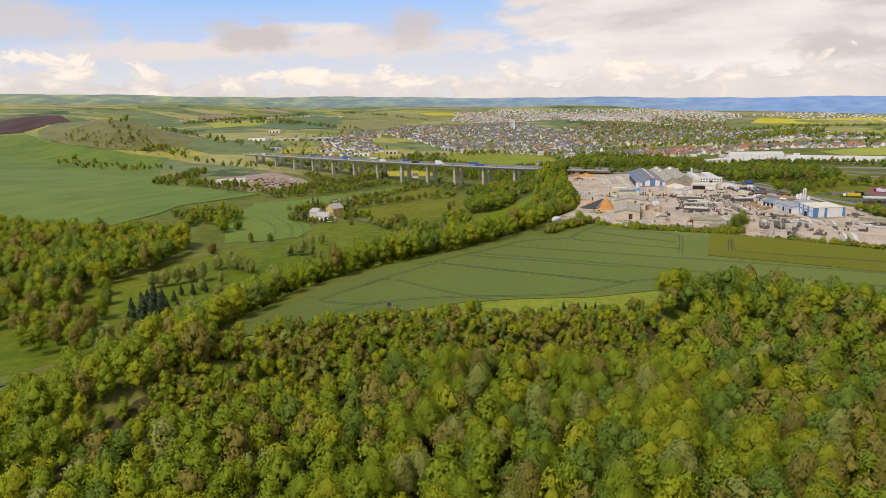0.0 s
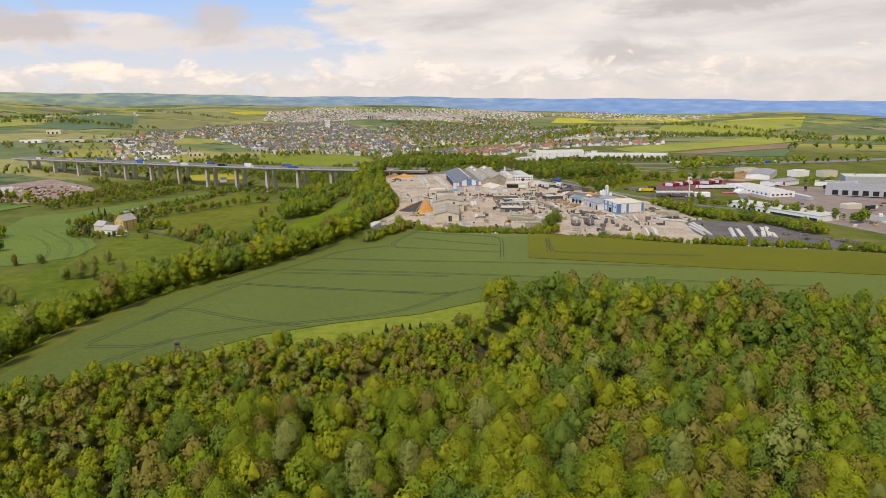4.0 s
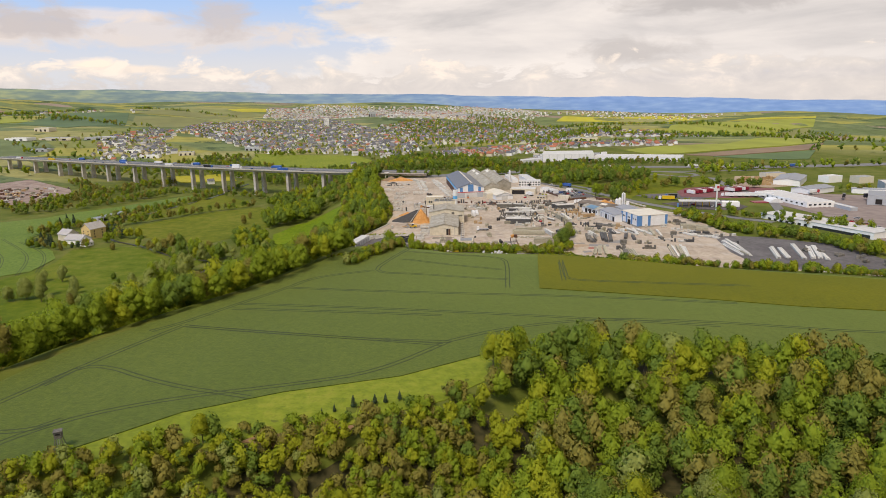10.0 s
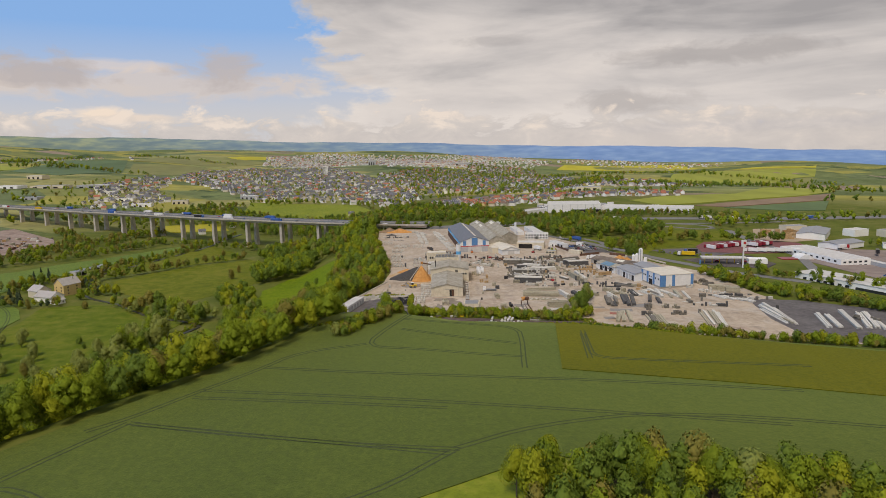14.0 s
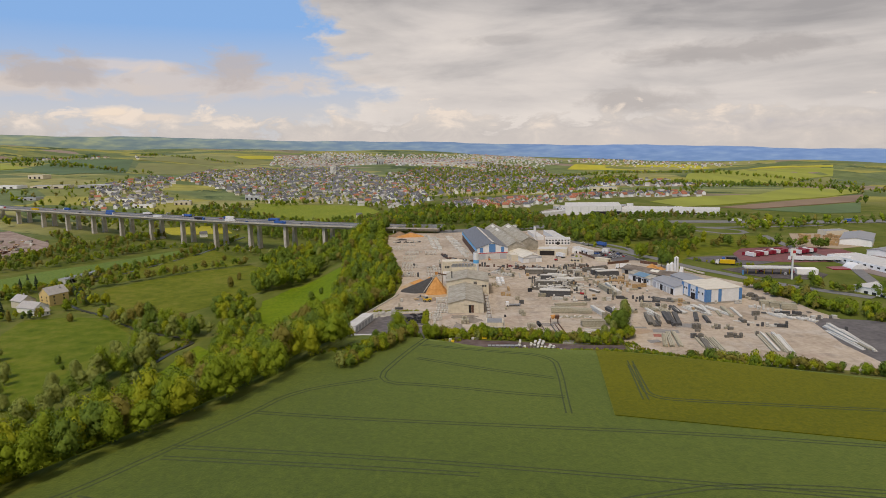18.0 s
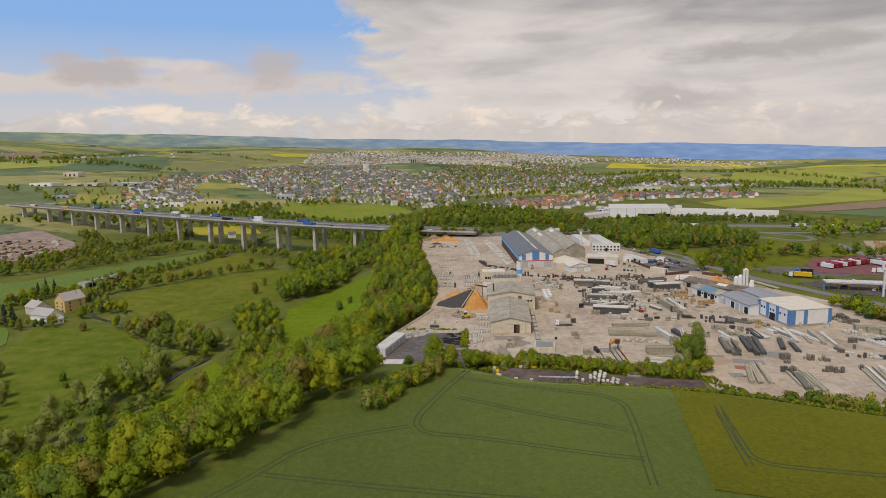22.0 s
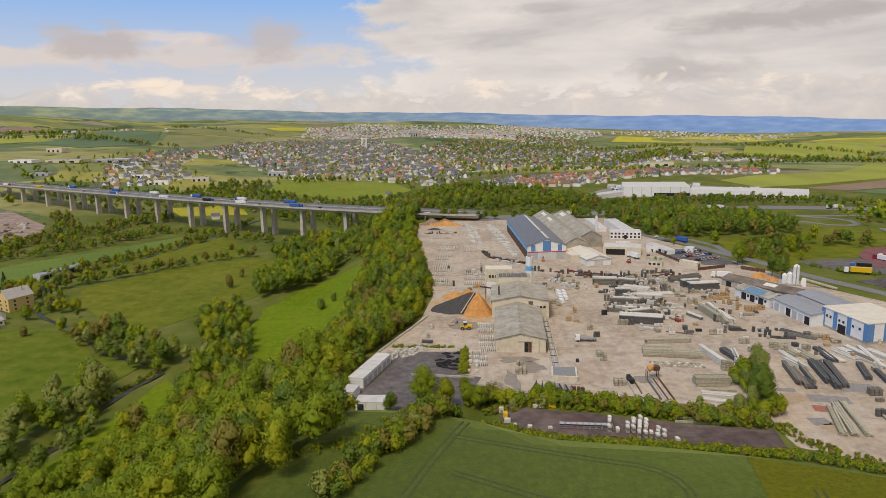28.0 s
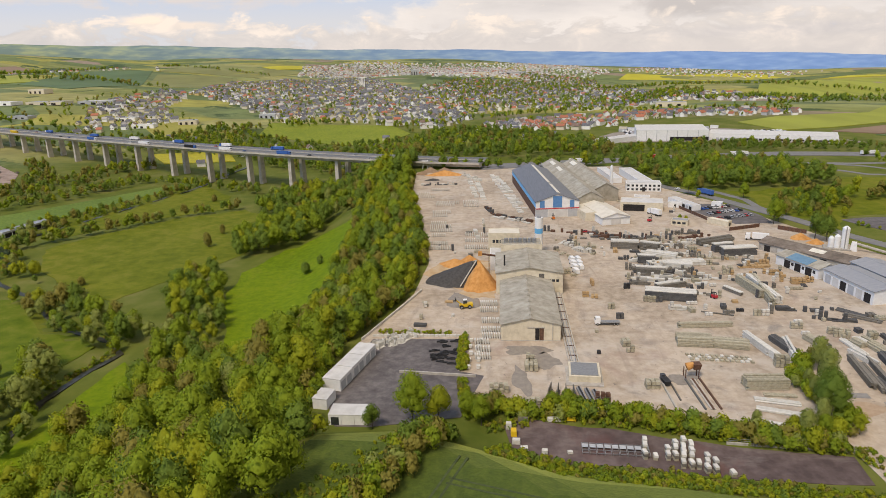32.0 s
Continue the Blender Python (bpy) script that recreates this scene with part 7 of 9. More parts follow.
# ---- motorway viaduct ----
CONC_PALE = material("viaduct_concrete", [(0.38, 0.35, 0.30), (0.48, 0.44, 0.385), (0.56, 0.52, 0.46)], 0.9, scale=0.25, detail=8, bump=0.05, spread=0.2, big=0.4, big_scale=0.08)
ROADWAY = material("road_asphalt", [(0.16, 0.155, 0.15), (0.21, 0.205, 0.20)], 0.85, scale=0.3, spread=0.2)
PIERS = [(-28, 362), (-75, 374), (-119, 388), (-168, 404), (-221, 424), (-273, 446), (-327, 470), (-382, 496), (-438, 523), (-496, 552), (-553, 580), (-610, 609), (-668, 640), (-730, 672), (-800, 708), (-838, 727)]


def deck_z(i):
    return 7.2 + 0.62 * (i - 4) if i > 1 else 5.6


viaduct = thing("viaduct", 0, 0, 0, 0, "long pale concrete motorway viaduct on paired piers", "bridge")
for side_, off in (("near", 0.0), ("far", 17.0)):
    for i, ((ax, ay), (bx, by)) in enumerate(zip(PIERS[:-1], PIERS[1:])):
        L = math.hypot(bx - ax, by - ay)
        tx, ty = (bx - ax) / L, (by - ay) / L
        nx_, ny_ = (ty, -tx) if -tx > 0 else (-ty, tx)
        za, zb = deck_z(i), deck_z(i + 1)
        o = off

        def at(u, side, z):
            return (ax + tx * L * u + nx_ * (o + side), ay + ty * L * u + ny_ * (o + side), za + (zb - za) * u + z)

        prof = [(-7.2, -0.5), (-3.2, -1.1), (-2.8, -3.4), (2.8, -3.4), (3.2, -1.1), (7.2, -0.5), (7.2, 0.0), (-7.2, 0.0)]
        v = [at(-0.004, p, q) for p, q in prof] + [at(1.004, p, q) for p, q in prof]
        n = len(prof)
        s = Shape().add(v, [tuple(range(n)), tuple(range(2 * n - 1, n - 1, -1))] + [(k, n + k, n + (k + 1) % n, (k + 1) % n) for k in range(n)])
        span = part("span", s, CONC_PALE, viaduct)
        s = Shape().add([at(0, -6.6, 0.05), at(1, -6.6, 0.05), at(1, 6.6, 0.05), at(0, 6.6, 0.05)], [(0, 1, 2, 3)])
        s.add([at(0, -6.6, 0.0), at(1, -6.6, 0.0), at(1, 6.6, 0.0), at(0, 6.6, 0.0)], [(3, 2, 1, 0)])
        part("carriageway", s, ROADWAY, span)
        for e in (-7.0, 7.0):
            s = Shape()
            s.add([at(0, e - 0.15, 0), at(1, e - 0.15, 0), at(1, e + 0.15, 0), at(0, e + 0.15, 0), at(0, e - 0.15, 1.25), at(1, e - 0.15, 1.25), at(1, e + 0.15, 1.25), at(0, e + 0.15, 1.25)],
                  [(0, 1, 5, 4), (1, 2, 6, 5), (2, 3, 7, 6), (3, 0, 4, 7), (4, 5, 6, 7)])
            part("parapet", s, CONC_PALE if e < 0 else STEEL, span)
        if i >= 1:
            gz = ground_at(ax + nx_ * o, ay + ny_ * o)
            turn = math.degrees(math.atan2(ty, tx))
            hgt = za - 3.4 - gz + 1.5
            if hgt > 2.5:
                s = Shape()
                s.box(ax + nx_ * o, ay + ny_ * o, gz - 1.5, 4.2, 6.4, hgt, turn, taper=0.82)
                pr = part("pier", s, CONC_PALE, viaduct)
                if i < 9:
                    part("bearing_cap", Shape().box(ax + nx_ * o, ay + ny_ * o, za - 3.45, 3.2, 5.0, 0.1, turn), CONC, pr)
gantry = thing("abutment_tower", -79, 371, 4.2, 12, "white steel access frame at the viaduct's end", "frame")
for k in range(4):
    part("post", Shape().tube((-2.4 + 4.8 * (k % 2), -2 + 4 * (k // 2), -5), (-1.0 + 2 * (k % 2), -1 + 2 * (k // 2), 2.5), 0.22, n=6), WALL_WHITE, gantry)
part("platform", Shape().box(0, 0, 2.5, 6, 3.4, 0.35), WALL_WHITE, gantry)
part("rail", Shape().box(0, -1.7, 3.6, 6, 0.1, 0.1).box(0, 1.7, 3.6, 6, 0.1, 0.1).box(-2.9, 0, 3.6, 0.1, 3.4, 0.1), STEEL, gantry)


def on_deck(i, u, off):
    (ax, ay), (bx, by) = PIERS[i], PIERS[i + 1]
    L = math.hypot(bx - ax, by - ay)
    tx, ty = (bx - ax) / L, (by - ay) / L
    return ax + (bx - ax) * u - ty * -off * (1 if -tx > 0 else -1) * 1.0, ay + (by - ay) * u + abs(tx) * off, deck_z(i) + (deck_z(i + 1) - deck_z(i)) * u + 0.06, math.degrees(math.atan2(ty, tx))


for i, u, off, bx_, cb in ((4, 0.1, -3, "blue", "blue"), (5, 0.5, -3, "white", "white"), (6, 0.4, -3, "black", "blue"), (7, 0.7, -3, "white", "white"), (9, 0.3, -3, "blue", "white"), (12, 0.2, -3, "yellow", "yellow"),
                           (4, 0.6, 20, "blue", "blue"), (5, 0.9, 20, "white", "blue"), (7, 0.2, 20, "blue", "white"), (8, 0.5, 20, "white", "white"), (9, 0.8, 20, "blue", "blue"), (11, 0.5, 20, "blue", "white"), (13, 0.5, -3, "white", "red")):
    x_, y_, z_, tn = on_deck(i, u, off)
    truck(x_, y_, z_, tn + (180 if off < 10 else 0), bx_, cb)
for k, (i, u, off) in enumerate(((2, 0.3, -3), (2, 0.8, 16), (3, 0.6, 1), (5, 0.1, 1), (6, 0.1, 16), (8, 0.2, 1), (8, 0.8, 16), (10, 0.5, 1), (10, 0.1, -3), (11, 0.9, 16), (12, 0.7, 20))):
    x_, y_, z_, tn = on_deck(i, u, off)
    car(x_, y_, z_, tn, ("white", "silver", "black", "blue", "red")[k % 5])


def strip(line, wide):
    """The outline of a band along a line."""
    L_, R_ = [], []
    for i, (x, y) in enumerate(line):
        a = line[max(0, i - 1)]
        b = line[min(len(line) - 1, i + 1)]
        q = math.hypot(b[0] - a[0], b[1] - a[1])
        nx_, ny_ = -(b[1] - a[1]) / q, (b[0] - a[0]) / q
        L_.append((x + nx_ * wide / 2, y + ny_ * wide / 2))
        R_.append((x - nx_ * wide / 2, y - ny_ * wide / 2))
    return L_ + R_[::-1]


drape("motorway", strip([(-30, 371), (40, 388), (110, 402), (180, 418), (260, 426), (380, 424), (560, 430), (800, 470)], 27), 0.5, ROADWAY, "grey motorway running on behind the yard", "road", step=20.0)
for k, (x_, col) in enumerate(((60, "white"), (128, "red"), (212, "white"), (330, "white"), (372, "white"), (470, "blue"))):
    y_ = float(np.interp(x_, [-30, 40, 110, 180, 260, 380, 560], [371, 388, 402, 418, 426, 424, 430])) - 5
    truck(x_, y_, ground_at(x_, y_) + 0.55, 10, col, "white")
drape("access_road", strip([(104, 285), (114, 266), (127, 247), (140, 219), (150, 194), (160, 174), (174, 136), (182, 119), (190, 105), (200, 86), (218, 56), (250, 20)], 8), 0.26, ROADWAY, "grey access road past the yard", "road", step=8.0)
drape("side_road", strip([(140, 253), (152, 226), (152, 205), (156, 192)], 5), 0.2, ROADWAY, "narrow grey side road", "road", step=8.0)
drape("slip_road", strip([(180, 382), (230, 372), (256, 368), (288, 366), (330, 374), (420, 395)], 8), 0.25, ROADWAY, "grey slip road beside the motorway", "road", step=10.0)
drape("loop_road", strip([(250, 338), (262, 331), (274, 314), (290, 312), (302, 322), (304, 340), (294, 352), (272, 362)], 6), 0.25, ROADWAY, "grey road looping to the motorway", "road", step=6.0)

# ---- the valley ----
river_line = [tuple(p) for p in RIVER]
drape("river", strip(river_line, 3.0), 0.7, WATER, "narrow shallow river with dark water", "water", step=6.0, skirt=0.1)
CLEARING = wavy([(-160, 96), (-171, 160), (-160, 208), (-137, 238), (-117, 244), (-106, 176), (-100, 118), (-98, 82), (-100, 40), (-112, 18), (-132, 20), (-140, 60)], 9, 1.2, 3)
drape("clearing", CLEARING, 0.3, LUSH, "bright green grass clearing on the slope", "meadow", step=9.0)
drape("pasture", wavy([(-205, 160), (-228, 108), (-262, 126), (-305, 160), (-335, 205), (-312, 258), (-284, 302), (-236, 334), (-200, 300), (-180, 240), (-190, 190)], 10, 1.5, 4), 0.2, PASTURE,
      "rough green pasture with single bushes", "meadow", step=9.0)
drape("pasture", wavy([(-392, 312), (-378, 330), (-352, 420), (-318, 440), (-280, 400), (-250, 345), (-284, 318), (-318, 276), (-350, 226)], 10, 1.5, 5), 0.22, PASTURE,
      "rough yellow-green pasture below the viaduct", "meadow", step=9.0)
drape("meadow", wavy([(-338, 96), (-300, 108), (-262, 112), (-232, 72), (-203, 52), (-206, 10), (-212, -40), (-226, -92), (-262, -124), (-312, -70), (-338, -10), (-324, 24), (-328, 62)], 9, 1.2, 6), 0.2, MEADOW, "wide green meadow beside the river", "meadow", step=9.0)
drape("meadow", wavy([(-178, 36), (-150, 10), (-168, -50), (-158, -110), (-176, -190), (-190, -190), (-192, -120), (-182, -40)], 9, 0.8, 7), 0.25, LUSH, "grass strip with a track beside the river", "meadow", step=8.0)
CROP_V = material("valley_corn", [(0.085, 0.135, 0.014), (0.112, 0.172, 0.018), (0.142, 0.196, 0.027)], 0.85, scale=0.4, detail=8, bump=0.5, bump_scale=1.5, spread=0.16, big=0.5, big_scale=0.015)
drape("corn_strip", [(-484, 196), (-452, 240), (-438, 286), (-352, 452), (-336, 446), (-376, 326), (-404, 214), (-404, 140), (-350, 88), (-332, 62), (-328, 22), (-352, -4), (-384, -22), (-440, 60)], 0.4, CROP_V,
      "strip of dark green young corn with tramlines", "field", step=10.0)
HILL_CROP = material("lush_young_wheat", [(0.085, 0.135, 0.016), (0.110, 0.170, 0.020), (0.140, 0.190, 0.030)], 0.85, scale=0.05, detail=8, spread=0.16, big=0.6, big_scale=0.006, stretch=(1, 0.25, 1))
drape("hill_field", [(-640, -60), (-561, -53), (-538, -1), (-537, 69), (-551, 128), (-525, 272), (-603, 302), (-744, 309), (-860, 470), (-974, 603), (-1022, 700), (-1180, 650), (-1300, 640), (-1419, 690), (-1500, 640), (-1500, 560), (-1200, 200), (-900, 0)], 0.9, HILL_CROP,
      "large smooth green field on the rising hillside", "field", step=26.0, skirt=3.0)
drape("ploughed_field", [(-1440, 700), (-1500, 660), (-1640, 660), (-1900, 800), (-1900, 1000), (-1600, 960), (-1440, 850)], 1.6, material("ploughed_soil", [(0.055, 0.030, 0.024), (0.085, 0.050, 0.040)], 0.95, scale=0.05, stretch=(1, 0.2, 1)), "dark brown ploughed field on the hill", "field", step=40.0, skirt=6.0)
drape("rape_patch", [(-486, 640), (-392, 676), (-352, 600), (-432, 570)], 0.8, material("rape_blossom", [(0.30, 0.27, 0.02), (0.40, 0.35, 0.025)], 0.9, scale=0.3), "bright yellow rape field behind the viaduct", "field", step=20.0)
drape("back_meadow", [(-404, 900), (-300, 885), (-190, 872), (-150, 800), (-180, 730), (-240, 720), (-300, 750), (-390, 790)], 0.5, VERGE, "yellow-green meadow between the woods", "meadow", step=20.0)
drape("verge", [(-146, -374), (-118, -347), (-92, -324), (-70, -299), (-45, -285), (-10, -272), (19, -252), (34, -244), (40, -258), (24, -270), (4, -290), (-20, -304), (-47, -314), (-92, -340), (-120, -360), (-146, -385)], 0.18, VERGE,
      "band of yellow-green grass between field and wood", "grass", step=7.0)
drape("bare_patch", wavy([(-48, -316), (-38, -310), (-26, -306), (-18, -306), (-24, -312), (-36, -318)], 5, 1.0, 9), 0.3, material("red_brown_soil", [(0.20, 0.12, 0.06), (0.30, 0.19, 0.10)], 0.95, scale=0.5, bump=0.3), "reddish bare soil at the wood's edge", "soil", step=5.0)
drape("scrap_yard_floor", [(-670, 332), (-550, 290), (-505, 392), (-560, 480), (-690, 590), (-722, 470)], 0.4, material("pale_rubble_ground", [(0.19, 0.13, 0.10), (0.29, 0.21, 0.165), (0.38, 0.31, 0.26)], 0.9, scale=0.1, detail=8, spread=0.2), "pale ground of a scrap yard", "yard", step=20.0)

# tractor tramlines in the crop
TRAM = material("wheel_track", [(0.045, 0.062, 0.022), (0.070, 0.090, 0.030)], 0.9, scale=0.8, bump=0.3)


def tramline(line, gap=1.9, wide=0.55, lift=0.50):
    for o in (-gap / 2, gap / 2):
        pts_ = []
        for i, (x, y) in enumerate(line):
            a, b = line[max(0, i - 1)], line[min(len(line) - 1, i + 1)]
            q = math.hypot(b[0] - a[0], b[1] - a[1])
            pts_.append((x - (b[1] - a[1]) / q * o, y + (b[0] - a[0]) / q * o))
        drape("tramline", strip(pts_, wide), lift, TRAM, "narrow dark wheel track pressed into the corn", "wheel track", step=6.0, skirt=0.02)


def bend(line, n=5):
    """Rounds the corners of a line."""
    for _ in range(2):
        out = [line[0]]
        for a, b in zip(line[:-1], line[1:]):
            out += [(a[0] * 0.75 + b[0] * 0.25, a[1] * 0.75 + b[1] * 0.25), (a[0] * 0.25 + b[0] * 0.75, a[1] * 0.25 + b[1] * 0.75)]
        line = out + [line[-1]]
    return line


tramline(bend([(-19, -87), (-28, -113), (-36, -144), (-12, -146), (18, -153), (34, -155)]))
tramline(bend([(-35, -140), (-63, -154), (-73, -177), (-89, -204), (-100, -225), (-109, -236)]))
tramline(bend([(-71, -174), (-34, -178), (16, -181), (71, -184), (133, -192)]))
tramline(bend([(-87, -200), (-30, -204), (14, -209), (61, -215), (113, -223)]))
tramline(bend([(-22, -96), (9, -104), (36, -109), (36, -132), (34, -155), (33, -170)]))
tramline(bend([(-21, -115), (6, -127), (33, -136)]))
tramline(bend([(-130, -313), (-123, -290), (-111, -257), (-99, -229)]))
tramline(bend([(-120, -286), (-115, -266), (-83, -284), (-54, -292)]))
tramline(bend([(-117, -333), (-102, -308), (-76, -293), (-41, -282), (-18, -272), (4, -245)]))
tramline(bend([(-129, -315), (-107, -315), (-101, -307)]))
tramline(bend([(-99, -229), (-72, -235), (-31, -241), (3, -247)]))
tramline(bend([(-87, -207), (-35, -210), (2, -213)]))
tramline(bend([(-97, -230), (-61, -236), (-27, -242), (6, -244)]))
tramline(bend([(4, -244), (30, -226), (80, -212), (181, -231)]))
tramline(bend([(67, -115), (65, -140), (64, -155), (80, -158), (151, -164)]), lift=0.82)
tramline(bend([(66, -120), (62, -157)]), lift=0.82)
tramline(bend([(-421, 102), (-388, 75), (-366, 46), (-350, 10)]), lift=0.46)
tramline(bend([(-424, 130), (-375, 87), (-351, 56), (-331, 10)]), lift=0.46)
tramline(bend([(-401, 121), (-360, 89), (-337, 57), (-321, 19)]), lift=0.46)


# hedges, river trees, groves
def band(name, line, width, gap, forms, mix, size, seed, label, category="hedge"):
    return wood(name, along(np.array(line, float), width, gap, seed), forms, mix, size, seed + 1000, label, category)


GROVE = [(-186, 186), (-160, 212), (-142, 250), (-150, 292), (-176, 300), (-198, 262), (-200, 220)]
wood("grove", spots(GROVE, 7.0, 31), LIGHT, [55, 10, 35, 0, 0, 0], (0.8, 1.1), 41, "dense round grove of dark green trees", "grove")
wood("grove", spots([(-228, 336), (-200, 300), (-160, 300), (-118, 262), (-100, 290), (-96, 345), (-120, 395), (-160, 380), (-205, 430)], 9.0, 32), LIGHT, [40, 12, 30, 15, 3, 0], (0.6, 1.0), 42, "mixed trees round the viaduct's feet", "grove")
wood("slope_wood", spots([(-100, 70), (-106, 150), (-112, 236), (-98, 290), (-88, 352), (-84, 300), (-80, 262), (-53, 118), (-50, 90), (-52, 48), (-66, -2), (-84, 6), (-98, 30)], 7.0, 33), LIGHT, [42, 18, 26, 12, 2, 0], (0.55, 0.95), 43, "strip of fresh green trees along the yard's edge", "wood")
wood("grove", spots([(-158, 12), (-120, 14), (-98, 36), (-104, 62), (-124, 24), (-140, 40), (-150, 90), (-172, 130), (-190, 170), (-206, 150), (-196, 110), (-170, 60)], 7.5, 34), LIGHT, [38, 30, 22, 6, 4, 0], (0.6, 0.95), 44, "band of trees between meadow and clearing", "grove")
band("river_trees", [(-284, -296), (-250, -225), (-222, -150), (-200, -60), (-203, 0), (-206, 30)], 17, 7.0, LIGHT, [24, 6, 18, 10, 42, 0], (0.7, 1.1), 35, "grey-green willows and alders along the river", "trees")
band("river_trees", [(-180, 50), (-205, 72), (-240, 92), (-262, 100)], 17, 6.5, LIGHT, [30, 6, 34, 8, 22, 0], (0.55, 0.95), 36, "dark green alders and willows along the river", "trees")
band("river_trees", [(-290, 134), (-318, 150), (-352, 172), (-376, 232), (-352, 330), (-332, 420)], 10, 9.0, LIGHT, [25, 14, 25, 20, 16, 0], (0.45, 0.8), 37, "loose trees along the river", "trees")
band("hedge", [(-360, 190), (-347, 215), (-312, 268), (-282, 312), (-244, 336)], 8, 5.0, MIDDLE, [20, 6, 22, 34, 18, 0], (0.4, 0.8), 38, "dull green hedge of bushes and small trees", "hedge")
band("hedge", [(-500, 250), (-453, 309), (-427, 365), (-392, 467)], 20, 7.0, MIDDLE, [30, 6, 34, 24, 6, 0], (0.45, 0.8), 39, "broad dark green hedge of trees", "hedge")
band("hedge", [(-640, 306), (-560, 276), (-510, 300), (-492, 380), (-520, 470), (-600, 560)], 22, 8.0, MIDDLE, [20, 10, 20, 42, 8, 0], (0.4, 0.75), 40, "brown-green bushes round the scrap yard", "hedge")
band("hedge", [(-392, 130), (-383, 277), (-345, 347)], 9, 6.5, MIDDLE, [30, 20, 30, 14, 6, 0], (0.3, 0.6), 51, "hedge of bushes along the corn strip", "hedge")
wood("valley_wood", spots([(-660, -90), (-580, -66), (-556, -58), (-495, -47), (-461, -32), (-411, -40), (-388, -72), (-380, -120), (-384, -160), (-388, -192), (-424, -205), (-470, -185), (-560, -195), (-660, -230)], 9.0, 52), DENSE[:3] + LIGHT, [40, 24, 26, 10, 0, 0], (0.95, 1.45), 53, "deciduous wood in the valley below the hill", "wood")
wood("valley_wood", spots([(-440, 40), (-425, 80), (-470, 120), (-520, 60)], 8.0, 54), MIDDLE, [34, 30, 26, 8, 2, 0], (0.6, 1.0), 55, "small group of fresh green trees at the field's edge", "wood")
drape("meadow", wavy([(-440, -225), (-392, -196), (-378, -110), (-352, -38), (-310, -30), (-280, -10), (-236, -50), (-222, -140), (-250, -220), (-284, -290), (-318, -340), (-372, -320), (-440, -290)], 12, 1.4, 8), 0.18, MEADOW, "rough grass meadow on the valley floor", "meadow", step=10.0)
for x_, y_, kd, sz in ((-404, -246, 4, 1.15), (-412, -236, 1, 1.0), (-398, -212, 7, 1.15), (-388, -222, 3, 0.95), (-380, -208, 7, 1.0), (-424, -216, 6, 1.0), (-349, -212, 2, 0.7), (-368, -196, 6, 0.75), (-330, -240, 0, 0.85),
                       (-344, -262, 9, 0.65), (-330, -270, 5, 0.5), (-318, -286, 3, 0.85), (-308, -276, 7, 1.0), (-316, -262, 3, 0.9), (-300, -290, 3, 0.7), (-326, -252, 9, 0.55), (-342, -246, 5, 0.5),
                       (-346, -172, 5, 0.62), (-340, -164, 9, 0.75), (-334, -158, 5, 0.7), (-328, -150, 9, 0.85), (-320, -146, 5, 0.8), (-352, -160, 9, 0.5), (-330, -112, 9, 0.7), (-322, -104, 5, 0.7), (-314, -108, 9, 0.75), (-306, -112, 5, 0.65),
                       (-298, -116, 9, 0.75), (-290, -122, 5, 0.6), (-318, -92, 9, 0.45), (-286, -48, 9, 0.85), (-278, -42, 5, 0.8), (-294, -54, 9, 0.6), (-272, -54, 5, 0.6), (-376, -52, 7, 0.55), (-344, -4, 2, 0.5), (-300, -150, 5, 0.5), (-306, -166, 9, 0.5),
                       (-270, -130, 9, 0.5), (-262, -112, 5, 0.5), (-280, -182, 9, 0.55), (-414, 20, 0, 0.8), (-422, 28, 6, 0.9), (-470, 40, 4, 0.8), (-464, 32, 0, 0.7), (-406, 36, 2, 0.7)):
    plant(kd, x_, y_, sz * 1.45, (x_ * 13 + y_ * 7) % 360, "single meadow trees", 0.16)
for k, (x_, y_, hh) in enumerate(((-309, -213, 0.95), (-303, -226, 0.9), (-297, -238, 1.0), (-292, -228, 0.85), (-306, -238, 0.8), (-300, -216, 0.7), (-288, -240, 0.9), (-312, -182, 0.45), (-305, -178, 0.5), (-298, -172, 0.42))):
    t = thing("spruce", x_, y_, ground_at(x_, y_), 70 * k, "dark brown-green spruce at the belt's foot", "tree", "spruces")
    v, f, nv = CONE[k % 2]
    part("crown", mesh_of("crown", v * [hh * 2.0, hh * 2.0, hh * 1.55], f, LEAF[5], normals=nv), None, t)
    part("trunk", Shape().tube((0, 0, -0.3), (0, 0, 5), 0.2, 0.1, 6), BARK, t)
wood("valley_wood", spots([(-446, -262), (-430, -206), (-386, -198), (-366, -222), (-338, -246), (-302, -288), (-318, -306), (-352, -284), (-400, -276)], 13, 148, 0.48), DENSE[:3] + LIGHT, [34, 26, 10, 26, 4, 0], (0.8, 1.4), 149, "loose group of green and brown trees on the valley floor", "trees")
band("river_trees", [(-196, 50), (-228, 66), (-258, 88), (-284, 108)], 8, 6.0, LIGHT, [24, 6, 30, 12, 28, 0], (0.45, 0.75), 58, "willows on the river's near bank", "trees")
wood("grove", spots([(-170, 330), (-104, 318), (-88, 350), (-88, 384), (-120, 386), (-160, 396), (-186, 380)], 8.5, 59), LIGHT, [36, 16, 30, 16, 2, 0], (0.9, 1.4), 60, "tall trees below the viaduct's end", "grove")
wood("slope_bushes", spots([(-200, -400), (-160, -395), (-190, -290), (-168, -200), (-205, -200), (-222, -330)], 8.5, 58), LIGHT, [34, 24, 18, 16, 8, 0], (0.6, 0.95), 59, "trees on the lower valley side", "trees")
